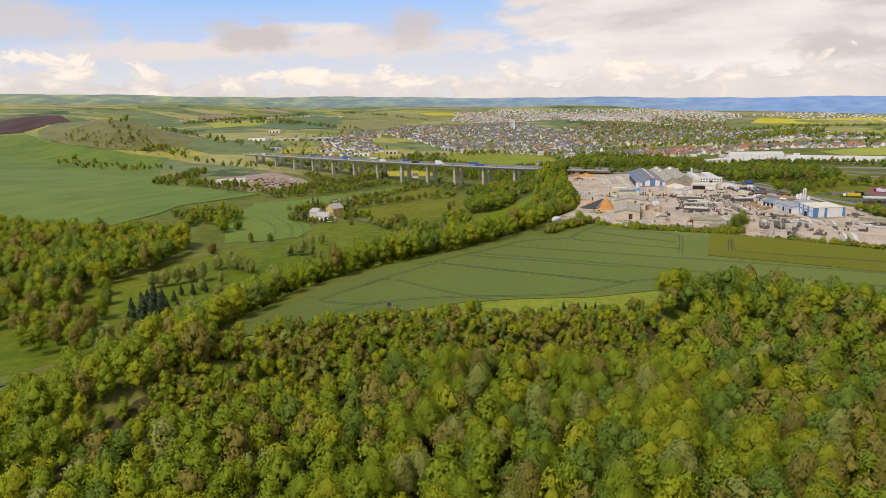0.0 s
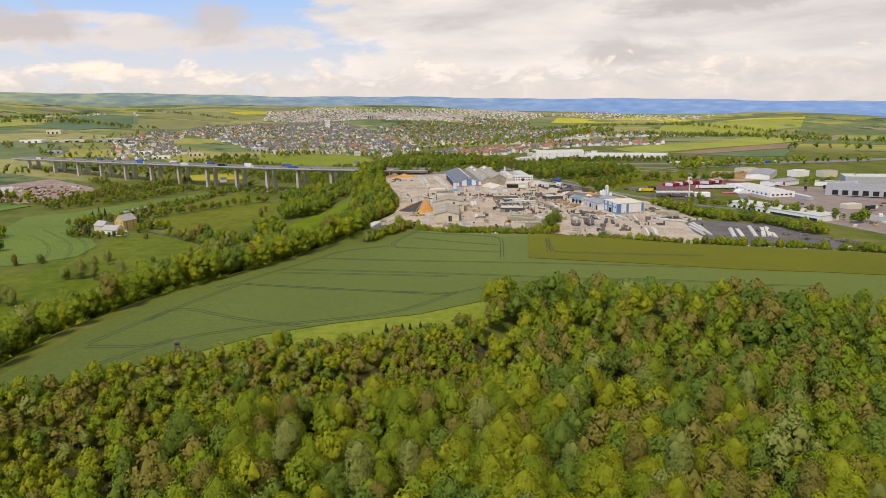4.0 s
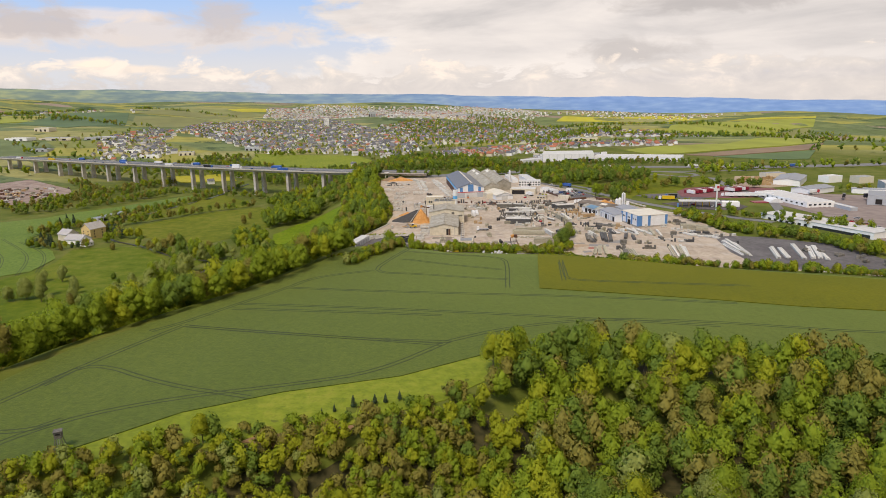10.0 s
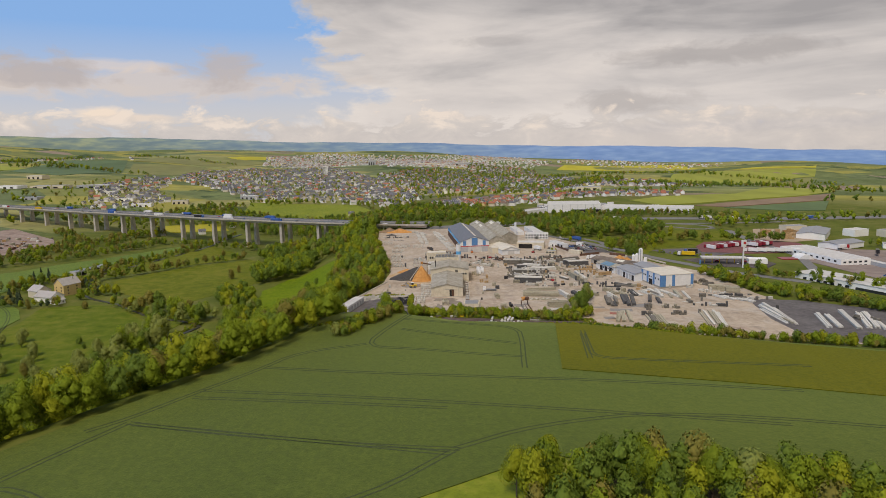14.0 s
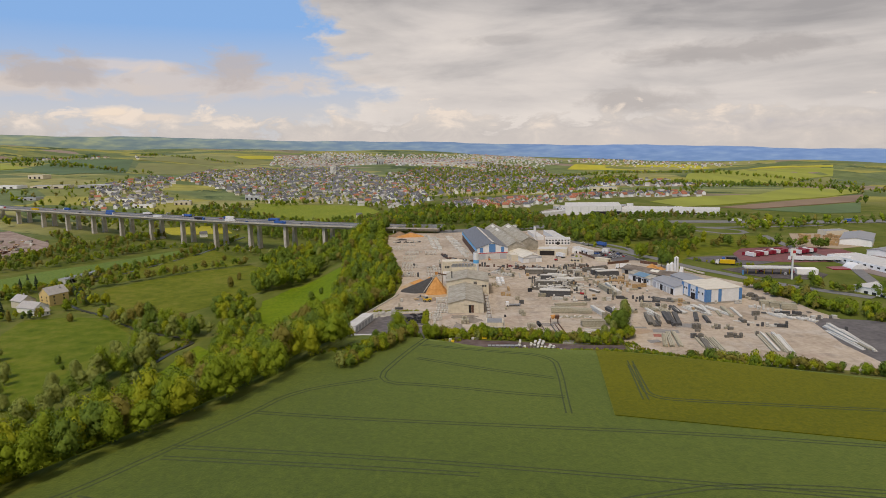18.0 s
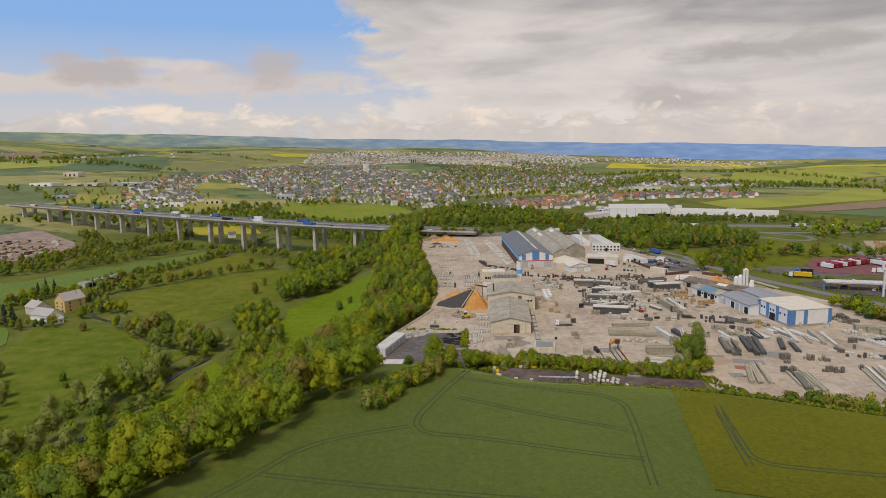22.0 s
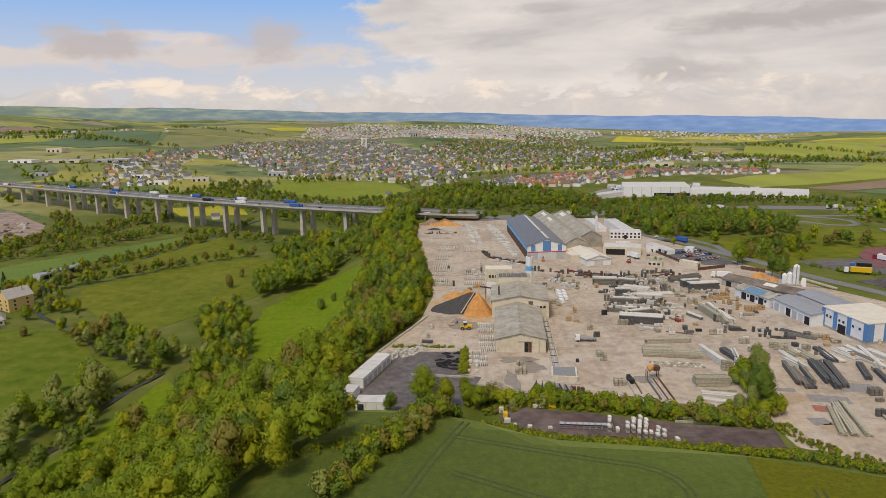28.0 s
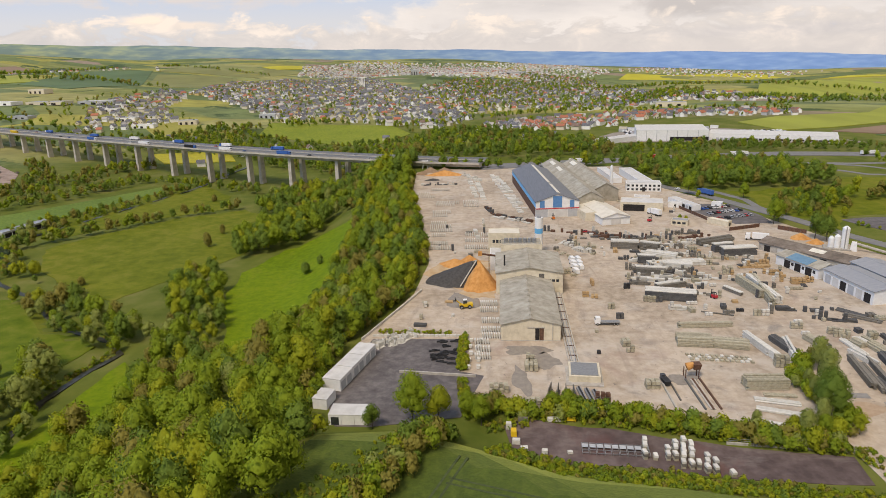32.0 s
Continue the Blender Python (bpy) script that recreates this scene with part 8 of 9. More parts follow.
for k, (x_, y_, hh) in enumerate(((-300, -227, 0.9), (-292, -222, 1.0), (-271, -221, 0.85), (-280, -226, 1.05), (-308, -195, 0.7), (-314, -200, 0.9), (-400, 198, 1.2), (-395, 202, 1.1), (-406, 196, 0.9), (-372, 120, 0.7), (-366, 114, 0.8), (-383, 126, 0.8))):
    t = thing("conifer", x_, y_, ground_at(x_, y_), 37 * k, "dark green conifer standing upright", "tree", "conifers")
    v, f, nv = CONE[k % 2]
    part("crown", mesh_of("crown", v * [1, 1, hh], f, LEAF[5], normals=nv), None, t)
    part("trunk", Shape().tube((0, 0, -0.4), (0, 0, 9 * hh), 0.25, 0.06, 6), BARK, t)
# single trees and bushes on the meadows
for k, (x_, y_, kd, sz) in enumerate(((-220, 218, 3, 0.75), (-281, 370, 7, 0.6), (-315, 292, 7, 0.5), (-224, 254, 3, 0.55), (-252, 3, 8, 0.35), (-243, -8, 2, 0.3), (-361, -12, 3, 0.7), (-369, -65, 7, 0.9), (-262, 135, 7, 0.5),
                                      (-217, 28, 9, 0.75), (-226, 20, 5, 0.6), (-206, 22, 9, 0.65), (-302, 150, 4, 0.8), (-322, 128, 0, 0.7), (-345, 92, 3, 0.5), (-128, 150, 8, 0.5), (-122, 162, 2, 0.45), (-300, 96, 7, 0.6),
                                      (-222, -28, 5, 0.8), (-226, -44, 9, 0.8), (-216, -60, 5, 0.75), (-236, -70, 9, 0.7))):
    tr = plant(kd, x_, y_, sz * 1.15, 50 * k, "single meadow trees", 0.22)
    tagged(tr, {7: "round brownish bush standing in the meadow", 3: "round olive-brown bush standing in the meadow"}.get(kd, "small round tree standing in the meadow"))
# conifers and bushes at the wood's edge
for k, (x_, y_, hh) in enumerate(((-22, -297, 0.30), (-16, -295, 0.26), (-13, -294, 0.24), (-9, -292, 0.24), (-30, -303, 0.20), (-37, -308, 0.26), (-27, -300, 0.18))):
    t = thing("young_conifer", x_, y_, ground_at(x_, y_), 50 * k, "young dark conifer at the edge of the wood", "tree", "young conifers")
    v, f, nv = CONE[k % 2]
    part("crown", mesh_of("crown", v * [hh * 1.3, hh * 1.3, hh], f, LEAF[5], normals=nv), None, t)
    part("trunk", Shape().tube((0, 0, -0.3), (0, 0, 3), 0.1, 0.04, 5), BARK, t)

# hedge between yard and dark lot, and along the field
band("yard_hedge", [(-22, -52), (-14, -47), (-5, -51), (9, -50), (23, -51.5), (34, -55.5), (46, -57.5), (55, -61), (64, -63.5), (76, -64)], 5.0, 1.55, SHRUB, [34, 30, 14, 18, 4, 0], (0.7, 1.55), 63, "thick green hedge along the yard's edge", "hedge")
band("yard_hedge", [(60, -62), (72, -60), (80, -56), (84, -48), (80, -38), (78, -28), (86, -18), (92, -12)], 4.5, 1.9, SHRUB, [40, 30, 20, 8, 2, 0], (0.7, 1.5), 64, "tall bushy hedge between the yards", "hedge")
for k, (x_, y_, kd, sz) in enumerate(((82, -42, 2, 0.85), (85, -34, 5, 0.8), (79, -50, 8, 0.8), (88, -22, 5, 0.7), (74, -55, 5, 0.55), (69, -58, 9, 0.55), (-35, -57, 0, 1.05), (-28, -55, 4, 0.85), (8, -49, 6, 0.5), (-46, -59, 2, 0.55), (-14, -51, 7, 0.5))):
    tr = plant(kd, x_, y_, sz, 40 * k, "trees of the hedge")
band("field_bushes", [(-50, -128), (-44, -114), (-34, -95), (-28, -78), (-26, -64)], 7, 2.0, SHRUB, [24, 26, 18, 30, 2, 0], (0.8, 1.8), 65, "strip of green and brown bushes beside the field", "bushes")
band("field_edge", [(-8, -74), (10, -78), (33, -80), (60, -84), (90, -92), (120, -100)], 8, 2.4, SHRUB, [30, 26, 22, 22, 0, 0], (0.3, 0.75), 66, "low green growth on the field's bank", "bushes")
band("field_edge", [(96, -94), (130, -103), (204, -127), (250, -145), (300, -165)], 6, 2.3, SHRUB, [26, 18, 24, 30, 2, 0], (0.6, 1.7), 67, "row of bushes between yard and field", "bushes")
band("east_hedge", [(196, 60), (203, 0), (230, -34), (250, -44), (262, -90)], 16, 4.2, SHRUB, [34, 20, 34, 12, 0, 0], (0.9, 2.2), 68, "dense hedge along the yard's far side", "hedge")

# hunters' raised hide
hide = thing("hunting_hide", -92.5, -322.5, ground_at(-92.5, -322.5) + 0.3, 20, "weathered wooden hunting hide on stilts", "hide")
hide.scale = (0.78, 0.78, 0.78)
for a in (-0.9, 0.9):
    for b in (-0.9, 0.9):
        part("leg", Shape().tube((a * 1.7, b * 1.7, -0.4), (a, b, 4.2), 0.11, n=6), DARKWOOD, hide)
part("cabin", Shape().box(0, 0, 4.0, 2.2, 2.2, 2.3), DARKWOOD, hide)
part("roof", Shape().box(0, 0, 6.3, 2.7, 2.7, 0.15), DARKWOOD, hide)
part("window", Shape().box(0, -1.08, 5.2, 1.5, 0.12, 0.5), DARK, hide)
part("ladder", Shape().tube((-0.3, -3.0, -0.2), (-0.3, -1.1, 4.0), 0.06, n=5).tube((0.3, -3.0, -0.2), (0.3, -1.1, 4.0), 0.06, n=5), STEEL, hide)
part("brace", Shape().tube((-1.4, -1.4, 0.6), (1.2, -1.2, 3.2), 0.06, n=5).tube((1.4, -1.4, 0.6), (-1.2, -1.2, 3.2), 0.06, n=5), DARKWOOD, hide)

band("lot_hedge", [(-24, 3), (-23.5, -10), (-23, -25)], 3.0, 0.95, SHRUB, [34, 44, 12, 10, 0, 0], (0.4, 0.65), 69, "narrow green hedge between lot and yard", "hedge")
band("lot_hedge", [(-23, -31), (-21.5, -40)], 2.6, 1.0, SHRUB, [34, 40, 12, 14, 0, 0], (0.4, 0.75), 61, "narrow green hedge between lot and yard", "hedge")
band("river_weeds", [(-195, -54), (-192, -23), (-197, 3), (-194, 28), (-189, 48), (-202, 63), (-238, 80), (-284, 120)], 3.0, 1.6, TUFT, [40, 24, 20, 16, 0, 0], (0.7, 1.6), 78, "tall weeds on the river bank", "weeds")
band("lot_hedge", [(-56, 6.2), (-40, 5.6), (-27, 5.0)], 2.0, 1.0, TUFT, [40, 40, 10, 10, 0, 0], (0.6, 1.1), 62, "strip of green weeds along the lot", "weeds")
band("river_bushes", [(-350, 165), (-372, 230), (-350, 330), (-330, 420), (-320, 540)], 14, 8.0, MIDDLE, [26, 12, 34, 18, 10, 0], (0.35, 0.65), 70, "bushes that hide the upper river", "bushes")

band("bank_growth", [(-14, -72), (-8, -74), (10, -80), (33, -83), (60, -88), (90, -97), (125, -108)], 13, 1.35, TUFT, [36, 26, 22, 16, 0, 0], (0.6, 1.3), 71, "rough green weeds and grass on the bank", "weeds")
band("bank_growth", [(-14, -58), (4, -51), (30, -55), (60, -62), (80, -66)], 5, 1.2, TUFT, [36, 26, 22, 16, 0, 0], (0.6, 1.2), 72, "rough green weeds under the hedge", "weeds")
band("bank_growth", [(79, -64), (84, -78), (96, -88)], 6, 1.3, TUFT, [30, 20, 20, 30, 0, 0], (0.5, 1.1), 73, "rough dry weeds at the lot's end", "weeds")
band("bank_growth", [(-64, -110), (-52, -104), (-42, -90), (-30, -72), (-24, -60)], 5, 1.5, TUFT, [36, 26, 22, 16, 0, 0], (0.6, 1.2), 74, "rough green weeds along the track", "weeds")
drape("mound_grass", [(-1250 + 190 * math.cos(a * 0.524), 800 + 160 * math.sin(a * 0.524)) for a in range(12)], 1.6, material("dry_hill_grass", [(0.10, 0.115, 0.035), (0.15, 0.155, 0.055), (0.19, 0.175, 0.075)], 0.9, scale=0.03, detail=8, spread=0.18), "olive-green grass mound on the western hill", "grass", step=24.0, skirt=5.0)

band("river_trees", [(-228, -215), (-204, -150), (-184, -60), (-180, -25), (-186, 0)], 6, 8.0, LIGHT, [24, 8, 20, 12, 36, 0], (0.45, 0.85), 77, "loose willows on the river's near bank", "trees")

# ---- houses ----
HOUSE_WALL = [material("house_wall_" + n, [c, tuple(min(1, q * 1.12) for q in c)], 0.9, scale=0.5, spread=0.2) for n, c in
              (("white", (0.78, 0.77, 0.74)), ("cream", (0.60, 0.54, 0.42)), ("yellow", (0.62, 0.46, 0.20)), ("grey", (0.45, 0.44, 0.42)))]
HOUSE_ROOF = [material("house_roof_" + n, [c, tuple(q * 1.35 for q in c)], 0.8, scale=0.8, spread=0.2, object_random=0.2) for n, c in
              (("slate", (0.115, 0.115, 0.125)), ("brown", (0.17, 0.115, 0.09)), ("red", (0.32, 0.12, 0.07)), ("pale", (0.34, 0.32, 0.30)))]


def house_shapes(wd, ln, eave, ridge):
    h = wd / 2
    wall = Shape().extrude([(-h, -2.0), (h, -2.0), (h, eave), (0, ridge), (-h, eave)], "y", -ln / 2, ln / 2)
    k = (ridge - eave) / h
    roof = Shape()
    roof.extrude([(-h - 0.5, eave - 0.5 * k + 0.05), (0, ridge + 0.05), (0, ridge + 0.3), (-h - 0.5, eave - 0.5 * k + 0.3)], "y", -ln / 2 - 0.5, ln / 2 + 0.5)
    roof.extrude([(h + 0.5, eave - 0.5 * k + 0.3), (0, ridge + 0.3), (0, ridge + 0.05), (h + 0.5, eave - 0.5 * k + 0.05)], "y", -ln / 2 - 0.5, ln / 2 + 0.5)
    return wall, roof


_house = {}


def house(x, y, turn, size, wall, roof, group="houses of the town", label=""):
    wd, ln, eave, ridge = size
    key = (size, wall, roof)
    if key not in _house:
        w_, r_ = house_shapes(*size)
        win = Shape().box(0, 0, 0, 1.3, 0.14, 1.3)
        _house[key] = w_.data("wall", HOUSE_WALL[wall]), r_.data("roof", HOUSE_ROOF[roof]), win.data("window", GLASS), Shape().box(0, 0, 0, 0.8, 0.8, 1.8).data("chimney", HOUSE_WALL[3])
    w_, r_, win, chim = _house[key]
    label = label or "%s house with a %s pitched roof" % (("white", "cream", "yellow", "grey")[wall], ("dark slate", "brown", "red-tiled", "pale grey")[roof])
    t = thing("house", x, y, ground_at(x, y), turn, label, "house", group)
    part("wall", w_, None, t)
    rf = part("roof", r_, None, t)
    part("chimney", chim, None, rf, at=pose(wd * 0.2, ln * 0.2, ridge - 1.2))
    for fl in range(int(eave // 2.8)):
        for q in (-0.25, 0.25):
            part("window", win, None, t, at=pose(q * wd, -ln / 2, 1.0 + 2.8 * fl))
            if group != "houses of the town":
                part("window", win, None, t, at=pose(wd / 2, q * ln, 1.0 + 2.8 * fl, 0, 0, 90))
    return t


SIZES = [(7, 8.5, 4.4, 7.4), (7.5, 9.5, 5.0, 8.0), (6.2, 7.6, 3.4, 6.0), (8.5, 11.5, 5.4, 8.6)]


def town(name, outline, gap, seed, roofs, near=0, skip=0.25, label=""):
    """The houses of a quarter: the nearest ones singly, the rest as one object."""
    rng = np.random.default_rng(seed)
    p = spots(outline, gap, seed, 0.36)
    p = p[rng.random(len(p)) > skip]
    p = p[np.argsort(p[:, 1])]
    V, Fq, Mq, n = [], [], [], 0
    for i, (x, y) in enumerate(p):
        size = SIZES[rng.integers(4)]
        turn = float(np.round((x / 160 + y / 210)) * 37 % 180 + rng.choice((0, 90)) + rng.normal(0, 6))
        wl_, rf_ = int(rng.choice(4, p=[.58, .26, .06, .10])), int(rng.choice(4, p=roofs))
        if i < near:
            house(x, y, turn, size, wl_, rf_)
            continue
        a, b = house_shapes(*size)
        c, s = math.cos(radians(turn)), math.sin(radians(turn))
        z = ground_at(x, y)
        for sh, m in ((a, wl_), (b, 4 + rf_)):
            V += [(x + u * c - w_ * s, y + u * s + w_ * c, z + h) for u, w_, h in sh.v]
            for f in sh.f:
                Fq.append(tuple(k + n for k in f))
                Mq.append(m)
            n += len(sh.v)
    me = bpy.data.meshes.new(name)
    me.from_pydata(V, [], Fq)
    for m in HOUSE_WALL + HOUSE_ROOF:
        me.materials.append(m)
    me.polygons.foreach_set("material_index", Mq)
    me.update()
    return tagged(new(name, me), label, "houses", kind="stuff")


OLD_TOWN = [(-470, 1010), (-380, 905), (-300, 925), (-180, 870), (-110, 815), (-60, 890), (-110, 1100), (-150, 1330), (-260, 1650), (-420, 2050), (-640, 2500), (-900, 2500), (-960, 2100), (-740, 1325)]
town("old_town", OLD_TOWN, 17.5, 71, [.70, .13, .05, .12], 70, 0.30, "dense town of white and cream houses with dark roofs")
town("west_quarter", [(-690, 770), (-630, 800), (-560, 900), (-640, 1000), (-740, 1325), (-830, 1380), (-800, 1023)], 19, 72, [.66, .14, .08, .12], 40, 0.3, "quarter of white houses with dark roofs")
MIDDLE_TOWN = [(-258, 1831), (-70, 2261), (83, 2163), (263, 1819), (420, 1595), (340, 1290), (150, 1020), (42, 1066), (-79, 960), (-150, 1100)]
town("middle_town", MIDDLE_TOWN, 20, 78, [.62, .16, .10, .12], 0, 0.38, "wide quarter of white houses among trees")
town("middle_town", [(420, 1595), (340, 1290), (480, 1250), (760, 1450), (820, 1750), (500, 1900), (263, 1819)], 26, 79, [.6, .16, .12, .12], 0, 0.5, "loose quarter of white houses among trees")
town("north_quarter", [(-106, 1484), (177, 1700), (352, 2250), (418, 2900), (120, 2900), (18, 2256), (-200, 2000)], 25, 73, [.5, .2, .15, .15], 0, 0.25, "far quarter of pale houses with brown and red roofs")
town("east_quarter", [(-60, 730), (30, 690), (110, 700), (190, 790), (290, 850), (440, 830), (470, 900), (330, 960), (180, 905), (20, 850)], 17.5, 74, [.36, .2, .36, .08], 90, 0.2, "newer quarter with red and dark tiled roofs")
town("far_town", [(-900, 2700), (-500, 2500), (-200, 2700), (100, 3100), (-100, 3500), (-700, 3500), (-1000, 3100)], 24, 75, [.10, .15, .15, .60], 0, 0.22, "far pale town spread over the plain")
town("far_town", [(-2200, 2200), (-1500, 2000), (-1300, 2300), (-1600, 2700), (-2300, 2600)], 60, 76, [.3, .3, .2, .2], 0, 0.6, "far scattered village")
town("far_town", [(500, 3400), (1300, 3200), (1700, 3500), (900, 3800)], 42, 77, [.1, .2, .2, .5], 0, 0.3, "far pale town below the hills")
town("far_town", [(-1020, 3100), (-830, 3670), (-270, 3660), (440, 3950), (550, 3240), (210, 2700), (-260, 2170), (-800, 2980)], 30, 176, [.05, .10, .15, .70], 0, 0.30, "far pale town spread over the plain")
for k, (x_, y_) in enumerate(((-330, 700), (-280, 690), (-190, 700), (-230, 640), (-140, 660), (-360, 640), (-120, 560), (-60, 600), (20, 600), (-20, 560), (60, 640), (-420, 700), (-470, 740), (-380, 560), (-200, 560), (-90, 700), (-20, 680), (-180, 750), (-520, 760), (-560, 720))):
    house(x_, y_, 37 * k % 180, SIZES[k % 4], (0, 0, 1, 0, 3)[k % 5], (0, 1, 0, 0, 2)[k % 5], "houses in the woods")
for k, (x_, y_, w_, l_, h_) in enumerate(((-968, 985, 60, 26, 6), (-890, 1005, 80, 30, 6), (-805, 1035, 70, 30, 7), (-733, 954, 40, 22, 6), (-1020, 1166, 44, 24, 9), (-850, 873, 40, 22, 5), (-600, 830, 36, 18, 6), (-540, 866, 30, 20, 7), (-430, 950, 34, 20, 7), (-660, 880, 40, 18, 6),
                                          (-120, 2600, 90, 40, 9), (60, 2800, 100, 40, 9), (-300, 2900, 80, 40, 10), (330, 1150, 60, 30, 8), (-330, 2300, 30, 20, 20))):
    blk = flat_block("factory_building", x_, y_, -12 + 9 * (k % 4), w_, l_, h_, (HOUSE_WALL[0], HOUSE_WALL[1], WALL_GREY)[k % 3], (ROOF_WHITE, ROOF_GREY)[k % 2], "long pale factory building with a flat roof", "factory")
    for q in range(3):
        panel("gate", blk, -w_ * 0.42 + q * w_ * 0.3, -w_ * 0.42 + q * w_ * 0.3 + w_ * 0.12, 0.2, h_ * 0.6, DARK)
tower_ = flat_block("apartment_tower", -395, 1630, 10, 16, 16, 30, HOUSE_WALL[0], ROOF_WHITE, "white high-rise among the town's houses", "tower block")
for fl in range(9):
    for q in range(4):
        panel("window", tower_, -6.5 + 3.6 * q, -4.6 + 3.6 * q, 2 + 3.1 * fl, 3.6 + 3.1 * fl, GLASS)

# trees among the houses and round the town
wood("town_trees", spots(OLD_TOWN, 25, 81, 0.5), FAR, [30, 18, 32, 16, 4, 0], (0.4, 0.8), 82, "green trees between the town's houses", "trees")
wood("town_trees", spots([(-690, 770), (-560, 800), (-520, 900), (-640, 1000), (-740, 1325), (-830, 1380), (-900, 1000)], 26, 83, 0.5), FAR, [30, 18, 32, 16, 4, 0], (0.4, 0.8), 84, "green trees between the houses", "trees")
wood("town_trees", spots([(-106, 1484), (177, 1700), (352, 2250), (418, 2900), (120, 2900), (18, 2256), (-200, 2000)], 32, 85, 0.5), FAR, [22, 14, 44, 16, 4, 0], (0.6, 1.2), 86, "green trees between far houses", "trees")
wood("town_trees", spots([(-60, 730), (110, 690), (290, 840), (440, 820), (470, 900), (330, 960), (20, 860)], 24, 87, 0.5), FAR, [22, 14, 44, 16, 4, 0], (0.3, 0.7), 88, "garden trees between the houses", "trees")
wood("back_wood", spots([(-440, 690), (-330, 590), (-250, 520), (-90, 430), (-40, 415), (60, 430), (100, 445), (110, 520), (60, 600), (40, 660), (-60, 700), (-150, 690), (-240, 660), (-330, 690)], 12, 89), MIDDLE, [26, 6, 52, 14, 2, 0], (0.65, 1.05), 90, "wood between viaduct and town", "wood")
wood("back_wood", spots([(-560, 690), (-470, 640), (-400, 640), (-330, 700), (-200, 690), (-140, 720), (-150, 745), (-260, 712), (-330, 742), (-400, 790), (-420, 850), (-480, 840)], 12, 187, 0.5), MIDDLE, [30, 8, 46, 14, 2, 0], (0.5, 0.85), 188, "wood between viaduct and town", "wood")
band("back_wood", [(-410, 905), (-300, 893), (-190, 880), (-140, 800)], 14, 9, MIDDLE, [30, 8, 46, 14, 2, 0], (0.4, 0.75), 189, "row of trees round the meadow", "trees")
wood("town_trees", spots(MIDDLE_TOWN, 25, 191, 0.5), FAR, [32, 14, 38, 14, 2, 0], (0.5, 0.95), 192, "green trees between the white houses", "trees")
band("back_wood", [(-480, 815), (-380, 850), (-300, 905)], 34, 13, FAR, [34, 12, 40, 12, 2, 0], (0.6, 1.0), 193, "belt of trees along the town", "wood")
band("back_wood", [(-150, 880), (-60, 880), (60, 970), (200, 985), (330, 990), (480, 960)], 40, 13, FAR, [34, 12, 40, 12, 2, 0], (0.5, 0.9), 198, "belt of trees along the town", "wood")
wood("motorway_wood", spots([(92, 366), (108, 300), (112, 268), (133, 261), (163, 259), (204, 267), (230, 276), (238, 310), (225, 350), (180, 374), (110, 378)], 8.0, 93), LIGHT, [20, 3, 62, 14, 1, 0], (0.6, 0.95), 94, "dense wood between yard and motorway", "wood")
band("motorway_hedge", [(-80, 371), (-20, 366), (90, 371)], 8, 5.5, MIDDLE, [26, 5, 58, 10, 1, 0], (0.5, 0.85), 194, "row of green trees between yard and motorway", "trees")
wood("roadside_bushes", spots([(164, 218), (187, 245), (220, 243), (208, 212), (186, 184), (178, 168), (164, 182), (160, 200)], 6.2, 99, 0.48), LIGHT, [30, 8, 40, 18, 4, 0], (0.25, 0.55), 100, "dense dark green bushes between the roads", "bushes")
band("road_trees", [(196, 238), (212, 226), (240, 226), (285, 214), (330, 220)], 16, 7.5, MIDDLE, [18, 3, 60, 18, 1, 0], (0.45, 0.9), 195, "dark green trees beside the access road", "trees")
band("road_trees", [(172, 205), (186, 196), (205, 205)], 12, 7.0, MIDDLE, [30, 6, 40, 20, 4, 0], (0.3, 0.6), 196, "low green bushes beside the access road", "trees")
band("road_hedge", [(189, 158), (200, 140), (224, 128)], 3, 2.2, SHRUB, [40, 30, 26, 4, 0, 0], (0.5, 0.8), 197, "clipped hedge along the coach park", "hedge")
def lone_tree(x, y, kind, size):
    plant(kind, x, y, size, 41 * kind + x, "single trees")


lone_tree(145, 161, 0, 0.95)
lone_tree(150, 167, 6, 0.8)
lone_tree(160, 181, 7, 0.8)
lone_tree(154, 130, 2, 1.05)
lone_tree(157, 124, 8, 0.8)
lone_tree(181, 192, 2, 0.9)
lone_tree(152, 230, 0, 0.7)
lone_tree(203, 219, 4, 0.7)
lone_tree(209, 211, 6, 0.8)
lone_tree(190, 175, 4, 0.5)
lone_tree(119, 242, 6, 0.9)
lone_tree(129, 249, 3, 0.8)
lone_tree(123, 232, 4, 0.45)
lone_tree(82, -52, 0, 0.42)
lone_tree(79, -40, 5, 0.48)
lone_tree(83, -57, 1, 0.38)
lone_tree(73, -59, 6, 0.45)
lone_tree(66, -57, 4, 0.42)
lone_tree(57, -56, 5, 0.36)
lone_tree(80, -33, 5, 0.4)
lone_tree(-16, -56, 0, 0.6)
lone_tree(-20, -52, 6, 0.55)
lone_tree(4, -49, 6, 0.45)
lone_tree(-10, -50, 4, 0.4)
lone_tree(98, 168, 4, 0.3)
lone_tree(95, 170, 0, 0.28)
wood("motorway_wood", spots([(20, 412), (110, 424), (180, 440), (262, 446), (400, 446), (400, 470), (300, 492), (240, 520), (140, 500), (60, 440)], 11, 95), MIDDLE, [18, 3, 64, 14, 1, 0], (0.45, 0.75), 96, "wood beyond the motorway", "wood")
wood("motorway_wood", spots([(300, 300), (330, 320), (420, 380), (600, 400), (600, 412), (420, 408), (310, 400)], 14, 97), FAR, [30, 12, 46, 10, 2, 0], (0.6, 1.0), 98, "row of trees along the motorway", "trees")
